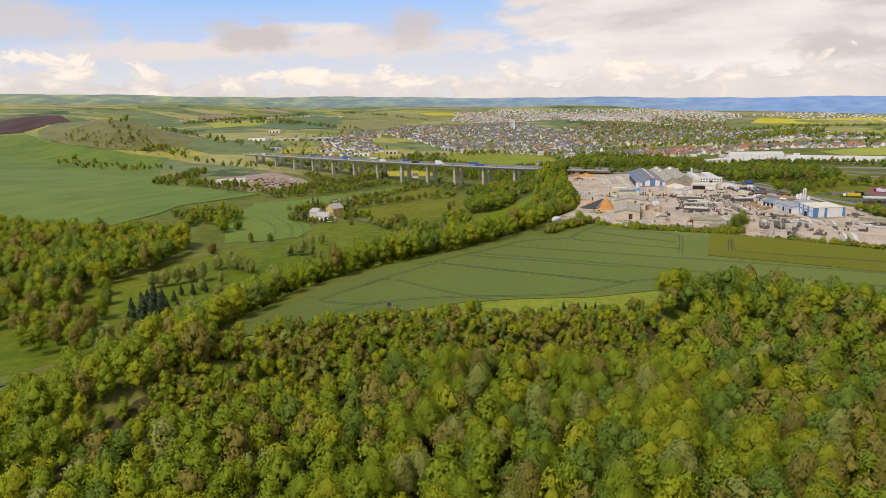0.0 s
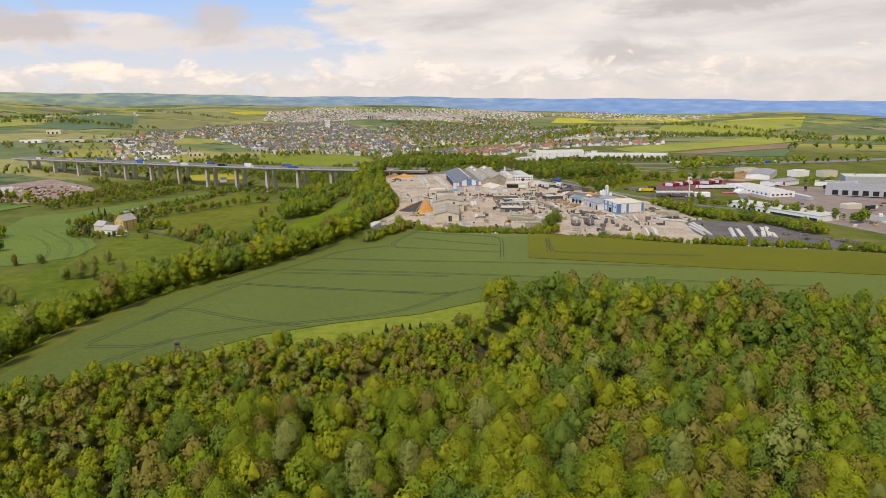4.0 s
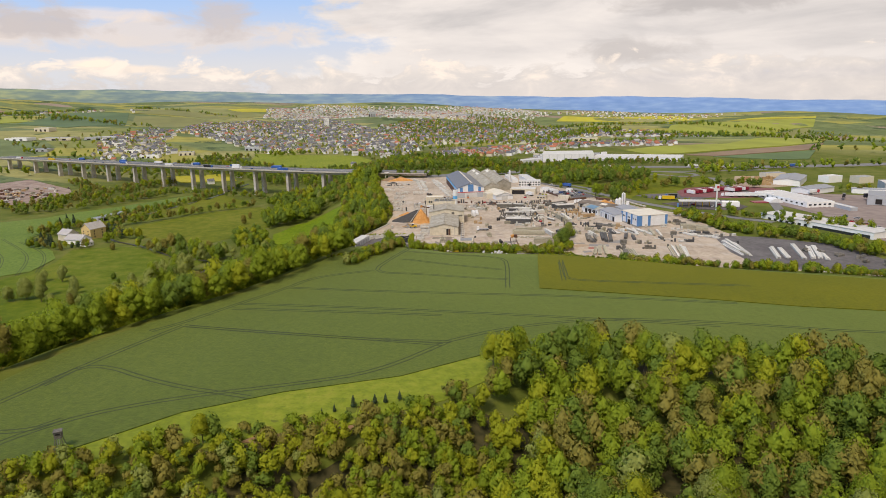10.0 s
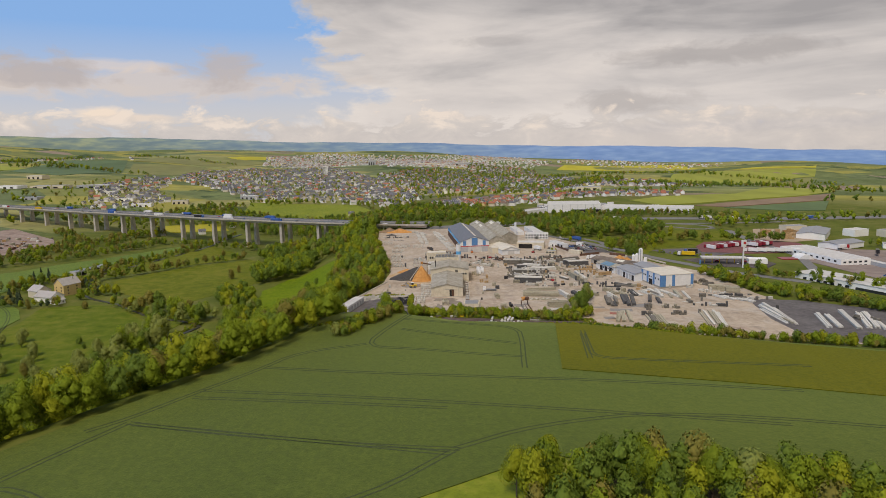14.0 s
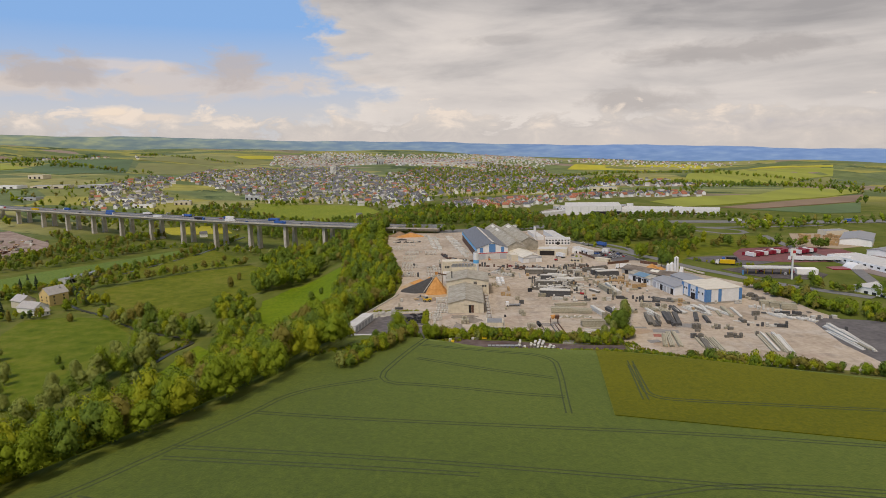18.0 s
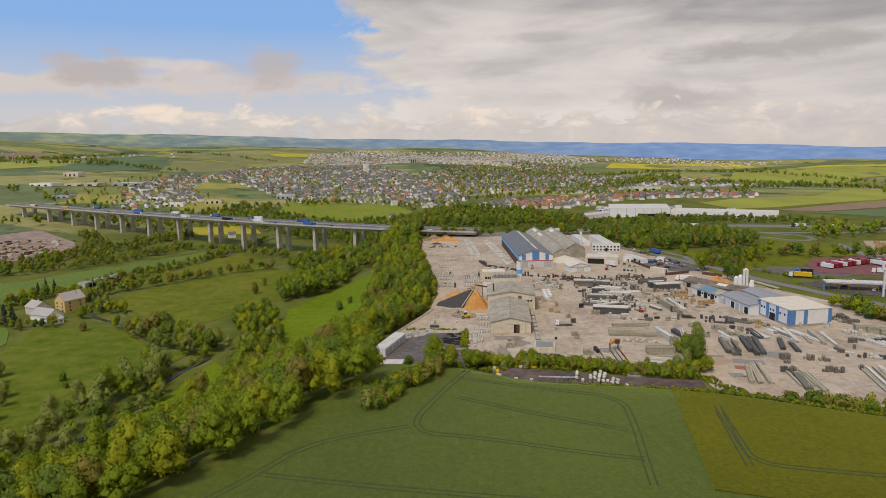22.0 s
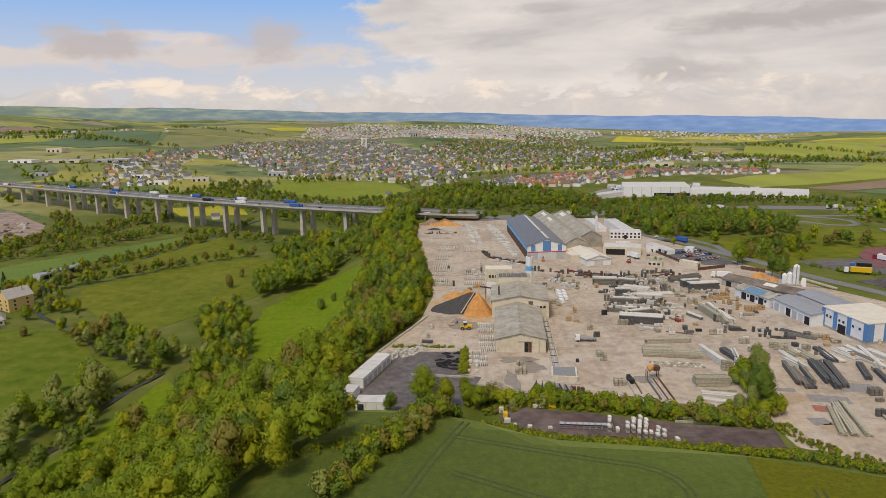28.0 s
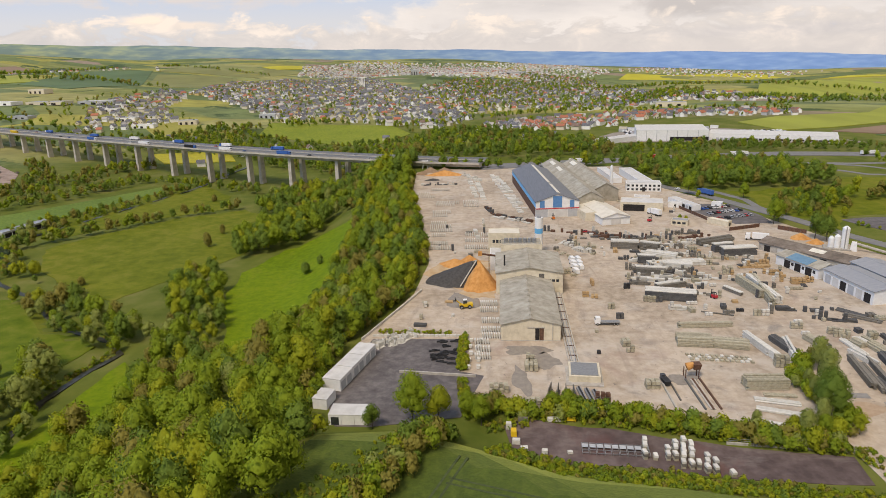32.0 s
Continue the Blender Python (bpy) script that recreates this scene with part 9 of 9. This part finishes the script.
for k, (line, wd_) in enumerate((([(-1400, 1000), (-900, 900), (-700, 760)], 40), ([(-1100, 760), (-950, 700), (-820, 640), (-700, 640)], 30), ([(-1900, 1900), (-1300, 1700), (-950, 1600)], 60), ([(-2100, 2300), (-1500, 2250)], 90), ([(-1500, 2700), (-1000, 2600)], 50),
                                 ([(500, 1100), (900, 1300), (1300, 1250)], 60), ([(450, 1300), (800, 1700), (1300, 1800)], 80), ([(700, 900), (1000, 860), (1400, 760)], 40), ([(900, 2300), (1500, 2100)], 60), ([(1000, 600), (1300, 420), (1500, 300)], 120), ([(600, 640), (800, 600), (1000, 640)], 30),
                                 ([(-900, 560), (-1000, 500), (-1150, 520)], 70), ([(-1250, 800), (-1130, 740), (-1010, 720)], 60), ([(300, 2000), (700, 2300), (1100, 2400)], 90), ([(200, 1250), (420, 1500), (560, 1900)], 110))):
    band("far_wood", line, wd_, 22, FAR, [30, 10, 42, 16, 2, 0], (0.8, 1.3), 110 + k, "far dark green wood between the fields", "wood")
wood("copse", spots([(470, 60), (560, 40), (640, 160), (600, 260), (520, 200)], 13, 130), FAR, [30, 12, 46, 10, 2, 0], (0.7, 1.1), 131, "green copse at the industrial estate's edge", "wood")

# yellow and green fields far off to the east
# crop tones also carry sunlight on eastern fields and shade on western ones
FAR_CROP = {n: material("far_crop_" + n, [tuple(q * 0.8 for q in c), c, tuple(q * 1.15 for q in c)], 0.9, scale=0.012, detail=8, spread=0.2, stretch=(1, 0.3, 1)) for n, c in
            (("lime", (0.265, 0.285, 0.040)), ("yellow", (0.44, 0.39, 0.030)), ("green", (0.100, 0.150, 0.060)), ("olive", (0.205, 0.205, 0.065)), ("soil", (0.235, 0.160, 0.105)))}
drape("far_field", [(-1230, 1390), (-1430, 2020), (-1320, 2240), (-1050, 1650), (-1030, 1290)], 1.0, FAR_CROP["green"], "far dark green field on the rise", "field", step=50.0, skirt=6.0)
drape("far_field", [(-1050, 1680), (-1230, 2100), (-1110, 2290), (-980, 2310), (-730, 1590)], 1.0, FAR_CROP["olive"], "far yellow-green field on the rise", "field", step=50.0, skirt=6.0)
drape("far_field", [(-1290, 2220), (-1450, 2950), (-1140, 2920), (-900, 2900), (-1030, 2460), (-1140, 2350)], 1.0, FAR_CROP["olive"], "far olive field below the hills", "field", step=50.0, skirt=6.0)
drape("far_field", [(-2250, 2490), (-2210, 2730), (-2100, 2650), (-2110, 2300)], 1.0, FAR_CROP["soil"], "far reddish field of bare soil", "field", step=50.0, skirt=6.0)
drape("far_field", [(-1770, 1870), (-1430, 1640), (-1240, 1490), (-1340, 1330)], 1.0, FAR_CROP["lime"], "far lime-green field", "field", step=50.0, skirt=6.0)
drape("far_field", [(-1160, 2970), (-990, 3220), (-910, 3120), (-1070, 2890)], 1.0, FAR_CROP["yellow"], "thin strip of rape in flower", "field", step=50.0, skirt=6.0)
drape("far_field", [(540, 2990), (630, 3270), (1330, 3470), (1350, 3180), (930, 3110)], 1.0, FAR_CROP["yellow"], "far bright yellow rape field", "field", step=50.0, skirt=6.0)
drape("far_field", [(700, 1710), (960, 2400), (1370, 2830), (1790, 2830), (1600, 2490), (960, 1820)], 1.0, FAR_CROP["lime"], "far lime-green field", "field", step=50.0, skirt=6.0)
drape("far_field", [(1420, 2940), (1750, 3210), (2010, 3230), (1850, 2940)], 1.0, FAR_CROP["yellow"], "far strip of rape in flower", "field", step=50.0, skirt=6.0)
drape("far_field", [(1020, 1860), (1550, 2410), (1400, 2140), (1100, 1810)], 1.0, FAR_CROP["olive"], "far olive field", "field", step=50.0, skirt=6.0)
drape("far_field", [(320, 740), (400, 810), (560, 870), (1320, 1990), (1490, 2110), (790, 940), (640, 790), (410, 660), (340, 640)], 1.0, FAR_CROP["lime"], "broad yellow-green field beyond the motorway", "field", step=50.0, skirt=6.0)
drape("far_field", [(390, 620), (620, 760), (760, 880), (640, 690), (560, 650), (430, 590)], 1.0, FAR_CROP["soil"], "brown strip of bare soil", "field", step=50.0, skirt=6.0)
drape("far_field", [(420, 580), (550, 630), (630, 670), (540, 520), (490, 520)], 1.0, FAR_CROP["green"], "green field beside the motorway", "field", step=50.0, skirt=6.0)

# ---- long white warehouses behind the motorway ----
big_w = flat_block("logistics_hall", 188, 568, -9, 80, 60, 14, WALL_WHITE, ROOF_WHITE, "huge white logistics hall with a pitched front", "warehouse", z=-7.2)
# wide open front: a dark panel paints the shade within the hall
panel("gate", big_w, -2, 40, 0.5, 6.5, DARK, y=-0.2, deep=0.4)
for k in range(8):
    panel("pilaster", big_w, -40 + 11.4 * k, -39.4 + 11.4 * k, 0, 14, WALL_GREY, y=-0.1, deep=0.2)
long_w = flat_block("logistics_hall", 289, 545, -23, 132, 40, 8.6, WALL_WHITE, ROOF_WHITE, "long low white logistics hall with dark gates", "warehouse", z=-6.6)
for k in range(22):
    panel("gate", long_w, -28 + 4.2 * k, -24.8 + 4.2 * k, 0.6, 4.4, DARK, y=-0.1, deep=0.2)
for k in range(6):
    panel("gate", long_w, -56 + 4.2 * k, -52.8 + 4.2 * k, 0.6, 4.4, WALL_GREY, y=-0.1, deep=0.2)
flat_block("logistics_hall", 92, 540, -50, 16, 82, 6, WALL_WHITE, ROOF_WHITE, "low white hall with a long roof", "warehouse", z=-6)
for k in range(18):
    cb = flat_block("container_stack", 150 + 12 * k % 130, 672 + 9 * (k // 6), -20, 10, 4, 3 + k % 3, (WALL_GREY, WALL_WHITE, HOUSE_WALL[1])[k % 3], ROOF_WHITE, "row of pale storage containers", "container")

drape("works_ground", wavy([(96, 556), (120, 640), (170, 690), (270, 690), (350, 620), (376, 520), (346, 506), (228, 556), (150, 560)], 14, 2.5, 33), 0.4, material("pale_gravel_ground", [(0.22, 0.19, 0.16), (0.32, 0.28, 0.24)], 0.9, scale=0.1, detail=8, spread=0.2), "pale gravel ground round the logistics halls", "yard", step=20.0)
stored = {c: Shape() for c in ("white", "silver", "black")}
for k in range(260):
    rs = random.Random(8200 + k)
    x_ = 150 + 4.6 * (k % 42) + rs.uniform(-1, 1)
    y_ = 634 + 9 * (k // 42) - 0.22 * (x_ - 150) + rs.uniform(-1.5, 1.5)
    stored[rs.choice(("white", "silver", "black"))].box(x_, y_, ground_at(x_, y_) + 0.35, 2.0, 4.6, 0.9, 20).box(x_, y_, ground_at(x_, y_) + 1.25, 1.7, 2.4, 0.6, 20, 0, 0.8)
for c, sh_ in stored.items():
    tagged(new("stored_vehicles", sh_.data("stored_vehicles", PAINT[c])), "rows of stored %s vehicles far behind the halls" % c, "vehicles", kind="stuff")

# ---- the estate to the east ----
drape("estate_floor", [(290, -44), (312, 0), (300, 60), (290, 120), (345, 180), (420, 160), (520, 110), (520, -80), (400, -110), (310, -100)], 0.3, material("red_brown_ground", [(0.20, 0.155, 0.135), (0.30, 0.24, 0.21)], 0.9, scale=0.1, detail=8, spread=0.2), "brown-grey ground of the industrial estate", "yard", step=16.0)
drape("truck_lot", [(226, 154), (262, 142), (300, 146), (334, 134), (340, 210), (300, 226), (250, 212), (232, 186)], 0.32, material("red_lot", [(0.16, 0.06, 0.06), (0.24, 0.10, 0.10)], 0.85, scale=0.2, spread=0.2), "reddish paved truck park", "lot", step=14.0)
drape("timber_lot", [(304, 224), (340, 216), (386, 240), (430, 330), (345, 318)], 0.32, material("dusty_ground", [(0.32, 0.24, 0.16), (0.42, 0.33, 0.23)], 0.9, scale=0.2, spread=0.2), "dusty storage ground of a timber yard", "lot", step=14.0)
drape("road_east", strip([(262, 20), (286, 90), (300, 130), (300, 230), (310, 300)], 8), 0.36, ROADWAY, "grey estate road", "road", step=12.0)
lw = thing("long_factory", 249, 39, -4.2, -66, "long off-white factory with a strip of dark windows", "factory")
part("wall", Shape().box(45, 10.5, -1, 90, 21, 9), HOUSE_WALL[0], lw)
part("roof", Shape().box(45, 10.5, 8.02, 90.6, 21.6, 0.3), ROOF_WHITE, lw)
for k in range(7):
    part("window", Shape().box(8 + 5.2 * k, -0.06, 4.0, 2.6, 0.14, 1.8), GLASS, lw)
part("window_strip", Shape().box(62, -0.06, 3.4, 34, 0.14, 2.2), GLASS, lw)
part("window_strip", Shape().box(84, -0.06, 3.4, 7, 0.14, 2.6), GLASS, lw)
part("base", Shape().box(45, -0.1, -1, 90, 0.2, 2.0), CONC, lw)
h2 = flat_block("factory_hall", 322, 88, 9, 26, 74, 6.8, HOUSE_WALL[0], ROOF_WHITE, "white factory hall with windows in its gable", "factory", z=-4)
for k in range(5):
    for fl in (1.2, 4.2):
        panel("window", h2, -11 + 4.6 * k, -8.6 + 4.6 * k, fl, fl + 1.4, GLASS)
for k in range(10):
    side_panel("window", h2, -13, 5 + 6.8 * k, 7.6 + 6.8 * k, 4.4, 5.8, GLASS)
gabled("factory_hall", 366, 236, -34, 26, 56, 6, 8, HOUSE_WALL[0], ROOF_GREY, "white hall with a blue-grey roof", "factory", z=-4)
gabled("factory_hall", 350, 176, -62, 20, 38, 4.4, 6.0, HOUSE_WALL[0], ROOF_GREY, "low hall with a pale blue-grey roof", "factory", z=-3)
h4 = flat_block("grey_factory", 405, 86, -32, 76, 30, 8, WALL_GREY, ROOF_GREY, "long grey factory with loading gates", "factory", z=-3)
for k in range(8):
    panel("gate", h4, -32 + 8.4 * k, -27 + 8.4 * k, 0.3, 4.8, DARK, y=-0.1, deep=0.2)
for k, (x_, y_, w_, l_, h_, tn) in enumerate(((432, 260, 20, 14, 7, 20), (460, 250, 18, 14, 7, 10), (470, 180, 60, 30, 8, -20), (420, 170, 40, 16, 4, -30), (350, 20, 14, 9, 4, 10), (340, -40, 30, 8, 3.5, -25), (372, -30, 20, 8, 3.5, -20), (385, 300, 24, 14, 6, 5), (340, 70, 6, 30, 3, 5))):
    flat_block("estate_building", x_, y_, tn, w_, l_, h_, (HOUSE_WALL[0], HOUSE_WALL[1], WALL_GREY)[k % 3], (ROOF_WHITE, ROOF_GREY)[k % 2], "pale flat-roofed building on the industrial estate", "building")
dome = thing("storage_dome", 296, 112, -2.6, 0, "white domed storage tent with a red front", "tent")
sd = Shape()
nn = 10
sd.extrude([(-6.5 * math.cos(math.pi * k / nn), 5.6 * math.sin(math.pi * k / nn)) for k in range(nn + 1)][::-1], "y", 0, 12)
part("shell", sd, WALL_WHITE, dome)
part("front", Shape().box(-13.5, 4, -0.5, 13, 10, 3.2), PAINT["crimson"], dome)
for k in range(14):
    truck(240 + 4.4 * k + (3 if k > 8 else 0), 172 + 2.2 * k - (10 if k > 8 else 0), -0.3, 115, "crimson" if k % 3 else "white", "white" if k % 2 else "crimson", 9)
for k in range(6):
    truck(268 + 7 * k, 150 - 1.0 * k, -0.3, 150, "white", "red" if k % 2 else "white", 8)
truck(206, 136, 0.3, 160, "yellow", "white", 11)
truck(214, 148, 0.3, 160, "black", "blue", 8)
drape("station_lot", [(196, 118), (214, 84), (246, 74), (262, 92), (258, 132), (226, 130)], 0.24, ASPHALT, "grey asphalt round the petrol station", "lot", step=10.0)
for k in range(22):
    rs = random.Random(6100 + k)
    car(*((216 + 40 * rs.random(), 92 + 30 * rs.random()) if k < 8 else (300 + 110 * rs.random(), -20 + 70 * rs.random())), 0.3 if k < 8 else -1.5, rs.uniform(0, 180), rs.choice(("silver", "white", "black", "blue", "red")))
for k in range(10):
    rs = random.Random(6200 + k)
    truck(330 + 110 * rs.random(), 130 + 40 * rs.random() if k % 2 else -60 + 80 * rs.random(), -1.6, rs.choice((20, 110, 60)), rs.choice(("white", "blue", "black")), rs.choice(("white", "red")), 9)
band("estate_trees", [(214, 62), (244, 40), (262, 10), (290, -20), (320, -50)], 16, 7.0, MIDDLE, [30, 8, 44, 16, 2, 0], (0.35, 0.8), 207, "thick green bushes along the estate road", "bushes")
band("estate_trees", [(352, 205), (420, 190), (480, 215), (540, 190)], 10, 9.0, MIDDLE, [34, 14, 38, 12, 2, 0], (0.35, 0.7), 208, "green trees between the estate's halls", "trees")
st = thing("petrol_station", 222, 98, 0, -12, "petrol station with a flat white canopy and yellow pillars", "station")
part("canopy", Shape().box(0, 0, 4.6, 34, 9, 0.9), ROOF_WHITE, st)
for k in range(6):
    part("pillar", Shape().box(-14 + 5.6 * k, 0, -1, 0.6, 0.6, 5.8), PAINT["yellow"], st)
part("shop", Shape().box(26, 4, -1, 14, 9, 5), HOUSE_WALL[0], st)
part("sign", Shape().box(-18, -4, -1, 1.2, 0.4, 4.4), BLUE, st)
pole = thing("sign_mast", 229, 78, -0.4, 0, "tall white advertising mast with a red and white head", "mast")
part("mast", Shape().box(0, 0, 0, 0.9, 0.9, 19), WALL_WHITE, pole)
part("head", Shape().box(0, 0, 17, 3.6, 1.2, 5.2), WALL_WHITE, pole)
part("emblem", Shape().box(0.5, -0.62, 19, 2.0, 0.1, 2.0, 0), RED, pole)
for k in range(64):
    rs = random.Random(4000 + k)
    u, w_ = rs.random(), rs.random()
    x_, y_ = 312 + 78 * u + 34 * w_, 226 + 20 * u + 78 * w_
    t = thing("timber_stack", x_, y_, ground_at(x_, y_) + 0.3, rs.uniform(-30, 30), "stack of pale orange sawn timber", "timber", "timber stacks")
    hh = rs.choice((2, 3, 4))
    for q in range(hh):
        part("timber_pack", shared_box("timber_bundle", 5.0, 2.2, 1.0, WOOD), None, t, at=pose(rs.uniform(-.2, .2), 0, 1.12 * q))
    part("bearer", shared_box("bearer", 0.14, 2.0, 0.1, DARKWOOD), None, t, at=pose(0, 0, -0.05))
for k in range(34):
    rs = random.Random(5000 + k)
    x_, y_ = 300 + 150 * rs.random(), -70 + 60 * rs.random()
    t = thing("scrap_pile", x_, y_, ground_at(x_, y_) + 0.3, rs.uniform(0, 180), "pale heap of building material on the estate", "material pile", "material piles")
    part("pile", shared_box("material_pile", rs.choice((3.0, 5.0, 7.0)), 2.4, rs.choice((1.2, 2.2)), (TONES["white"], TONES["pale"], WOOD, TONES["grey"])[k % 4]), None, t)
    part("bearer", shared_box("bearer", 2.0, 0.2, 0.1, DARKWOOD), None, t)
for k, (x_, y_) in enumerate(((238, -88), (246, -94), (232, -80), (256, -104), (250, -112), (262, -112), (268, -118), (225, -74), (243, -104))):
    t = thing("rock_pile", x_, y_, ground_at(x_, y_) + 0.2, 40 * k, "pile of rough grey stone blocks", "stones", "stone piles")
    for q in range(6):
        rs = random.Random(k * 10 + q)
        part("stone", shared_box("rough_stone", 2.2, 1.6, 1.2, TONES["grey"]), None, t, at=pose(rs.uniform(-2.6, 2.6), rs.uniform(-1.6, 1.6), 0.9 * (q % 2), rs.uniform(-8, 8), rs.uniform(-8, 8), rs.uniform(0, 90)))

# the mill in the valley
def farm(x, y, turn, size, wall, roof, label):
    return house(x, y, turn, size, wall, roof, "houses of the mill", label)


farm(-347, 152, -24, (13, 17, 9.5, 15.0), 2, 3, "yellow three-storey mill house with a grey roof")
farm(-364, 138, 62, (12, 15, 6.4, 10.4), 1, 3, "cream side wing with a grey hipped roof")
farm(-347, 124, 70, (13, 20, 4.4, 8.4), 0, 3, "low white house with a broad grey roof")
farm(-334, 114, -20, (9, 8, 3.2, 5.6), 0, 3, "small white extension with a grey roof")
barn = flat_block("cart_shed", -388, 229, -15, 9, 45, 4.6, HOUSE_WALL[3], ROOF_GREY, "long open cart shed with a flat grey roof", "shed")
# shade under the shed roof, painted on as a dark sheet
side_panel("open_side", barn, 4.5, 1, 33, 0.2, 3.6, DARK)
for k in range(6):
    side_panel("post", barn, 4.55, 1 + 6.2 * k, 1.4 + 6.2 * k, 0.0, 4.2, HOUSE_WALL[0], deep=0.3)
band("garden", [(-384, 110), (-372, 98), (-345, 96), (-326, 104)], 8, 4, LIGHT, [20, 20, 20, 24, 4, 12], (0.35, 0.6), 140, "clipped garden bushes round the mill", "bushes")
band("garden", [(-404, 150), (-398, 190), (-376, 200), (-330, 172), (-318, 140)], 10, 5, LIGHT, [24, 24, 20, 14, 6, 12], (0.4, 0.75), 141, "garden trees round the mill", "trees")

# the scrap yard
for k in range(150):
    rs = random.Random(6000 + k)
    u, w_ = rs.random(), rs.random()
    x_, y_ = -660 + 130 * u - 30 * w_, 320 - 10 * u + 200 * w_ * (0.6 + 0.4 * u)
    t = thing("scrap_heap", x_, y_, ground_at(x_, y_) + 0.4, rs.uniform(0, 180), "heap of mixed scrap and rubble", "scrap", "scrap heaps")
    part("heap", shared_box("scrap_block", rs.choice((3.0, 5.0, 8.0)), 3.2, rs.choice((1.0, 1.8, 2.6)), (TONES["white"], TONES["pale"], RUST, TONES["grey"], WOOD)[k % 5]), None, t)
    part("top", shared_box("scrap_top", 1.8, 1.8, 0.8, (TONES["white"], RUST)[k % 2]), None, t, at=pose(0.3, 0, 1.0))
sh = flat_block("scrap_hall", -640, 372, 35, 46, 16, 7, HOUSE_WALL[0], ROOF_WHITE, "pale sheet-metal hall of the scrap yard", "hall")
panel("gate", sh, -8, 2, 0.2, 5, DARK)

wood("back_wood", spots([(-820, 800), (-700, 680), (-600, 660), (-470, 700), (-400, 720), (-420, 790), (-560, 780), (-640, 760)], 15, 209, 0.5), MIDDLE, [34, 12, 38, 14, 2, 0], (0.5, 0.95), 210, "loose wood behind the viaduct", "wood")
wood("back_wood", spots([(-640, 640), (-560, 600), (-480, 590), (-480, 640), (-520, 690), (-600, 680)], 17, 211, 0.5), MIDDLE, [34, 12, 38, 14, 2, 0], (0.4, 0.8), 212, "loose trees behind the viaduct", "wood")
band("far_wood", [(-1420, 1500), (-1290, 1560), (-1200, 1640)], 50, 17, FAR, [10, 0, 70, 20, 0, 0], (0.8, 1.3), 213, "far dark green wood between the fields", "wood")
for x_, y_, kd, sz in ((-292, 6, 9, 0.8), (-286, -6, 5, 0.75), (-300, -4, 9, 0.7), (-268, -22, 9, 0.75), (-260, -34, 5, 0.7), (-252, -52, 9, 0.8), (-246, -64, 3, 0.7), (-262, -60, 9, 0.65)):
    plant(kd, x_, y_, sz, x_ * 3, "single meadow trees", 0.16)
drape("road_meadow", wavy([(150, 255), (205, 262), (232, 268), (246, 300), (300, 300), (330, 250), (300, 200), (240, 182), (196, 178), (176, 150), (162, 180), (158, 205), (160, 230)], 14, 3.0, 60), 0.12, PASTURE, "rough olive grass between the roads", "grass", step=10.0)
# bushes on the western hill and before the viaduct
band("hill_bushes", [(-1290, 690), (-1180, 690), (-1080, 720), (-1030, 780)], 60, 15, FAR, [16, 16, 24, 40, 4, 0], (0.4, 0.8), 201, "brown-green bushes on the hillside", "bushes")
band("viaduct_bushes", [(-505, 300), (-486, 356), (-464, 400), (-467, 520), (-426, 536)], 44, 9.0, MIDDLE, [22, 8, 30, 36, 4, 0], (0.5, 0.85), 202, "broad band of brown-green bushes below the viaduct", "bushes")
band("viaduct_bushes", [(-420, 460), (-330, 440), (-250, 410), (-200, 400)], 18, 9.0, MIDDLE, [26, 10, 40, 16, 8, 0], (0.4, 0.8), 203, "green bushes among the viaduct's piers", "bushes")
band("scrap_bushes", [(-830, 550), (-770, 440), (-715, 290), (-640, 316), (-548, 318)], 30, 9.0, MIDDLE, [26, 8, 36, 28, 2, 0], (0.5, 0.95), 204, "thick bushes round the scrap yard", "bushes")
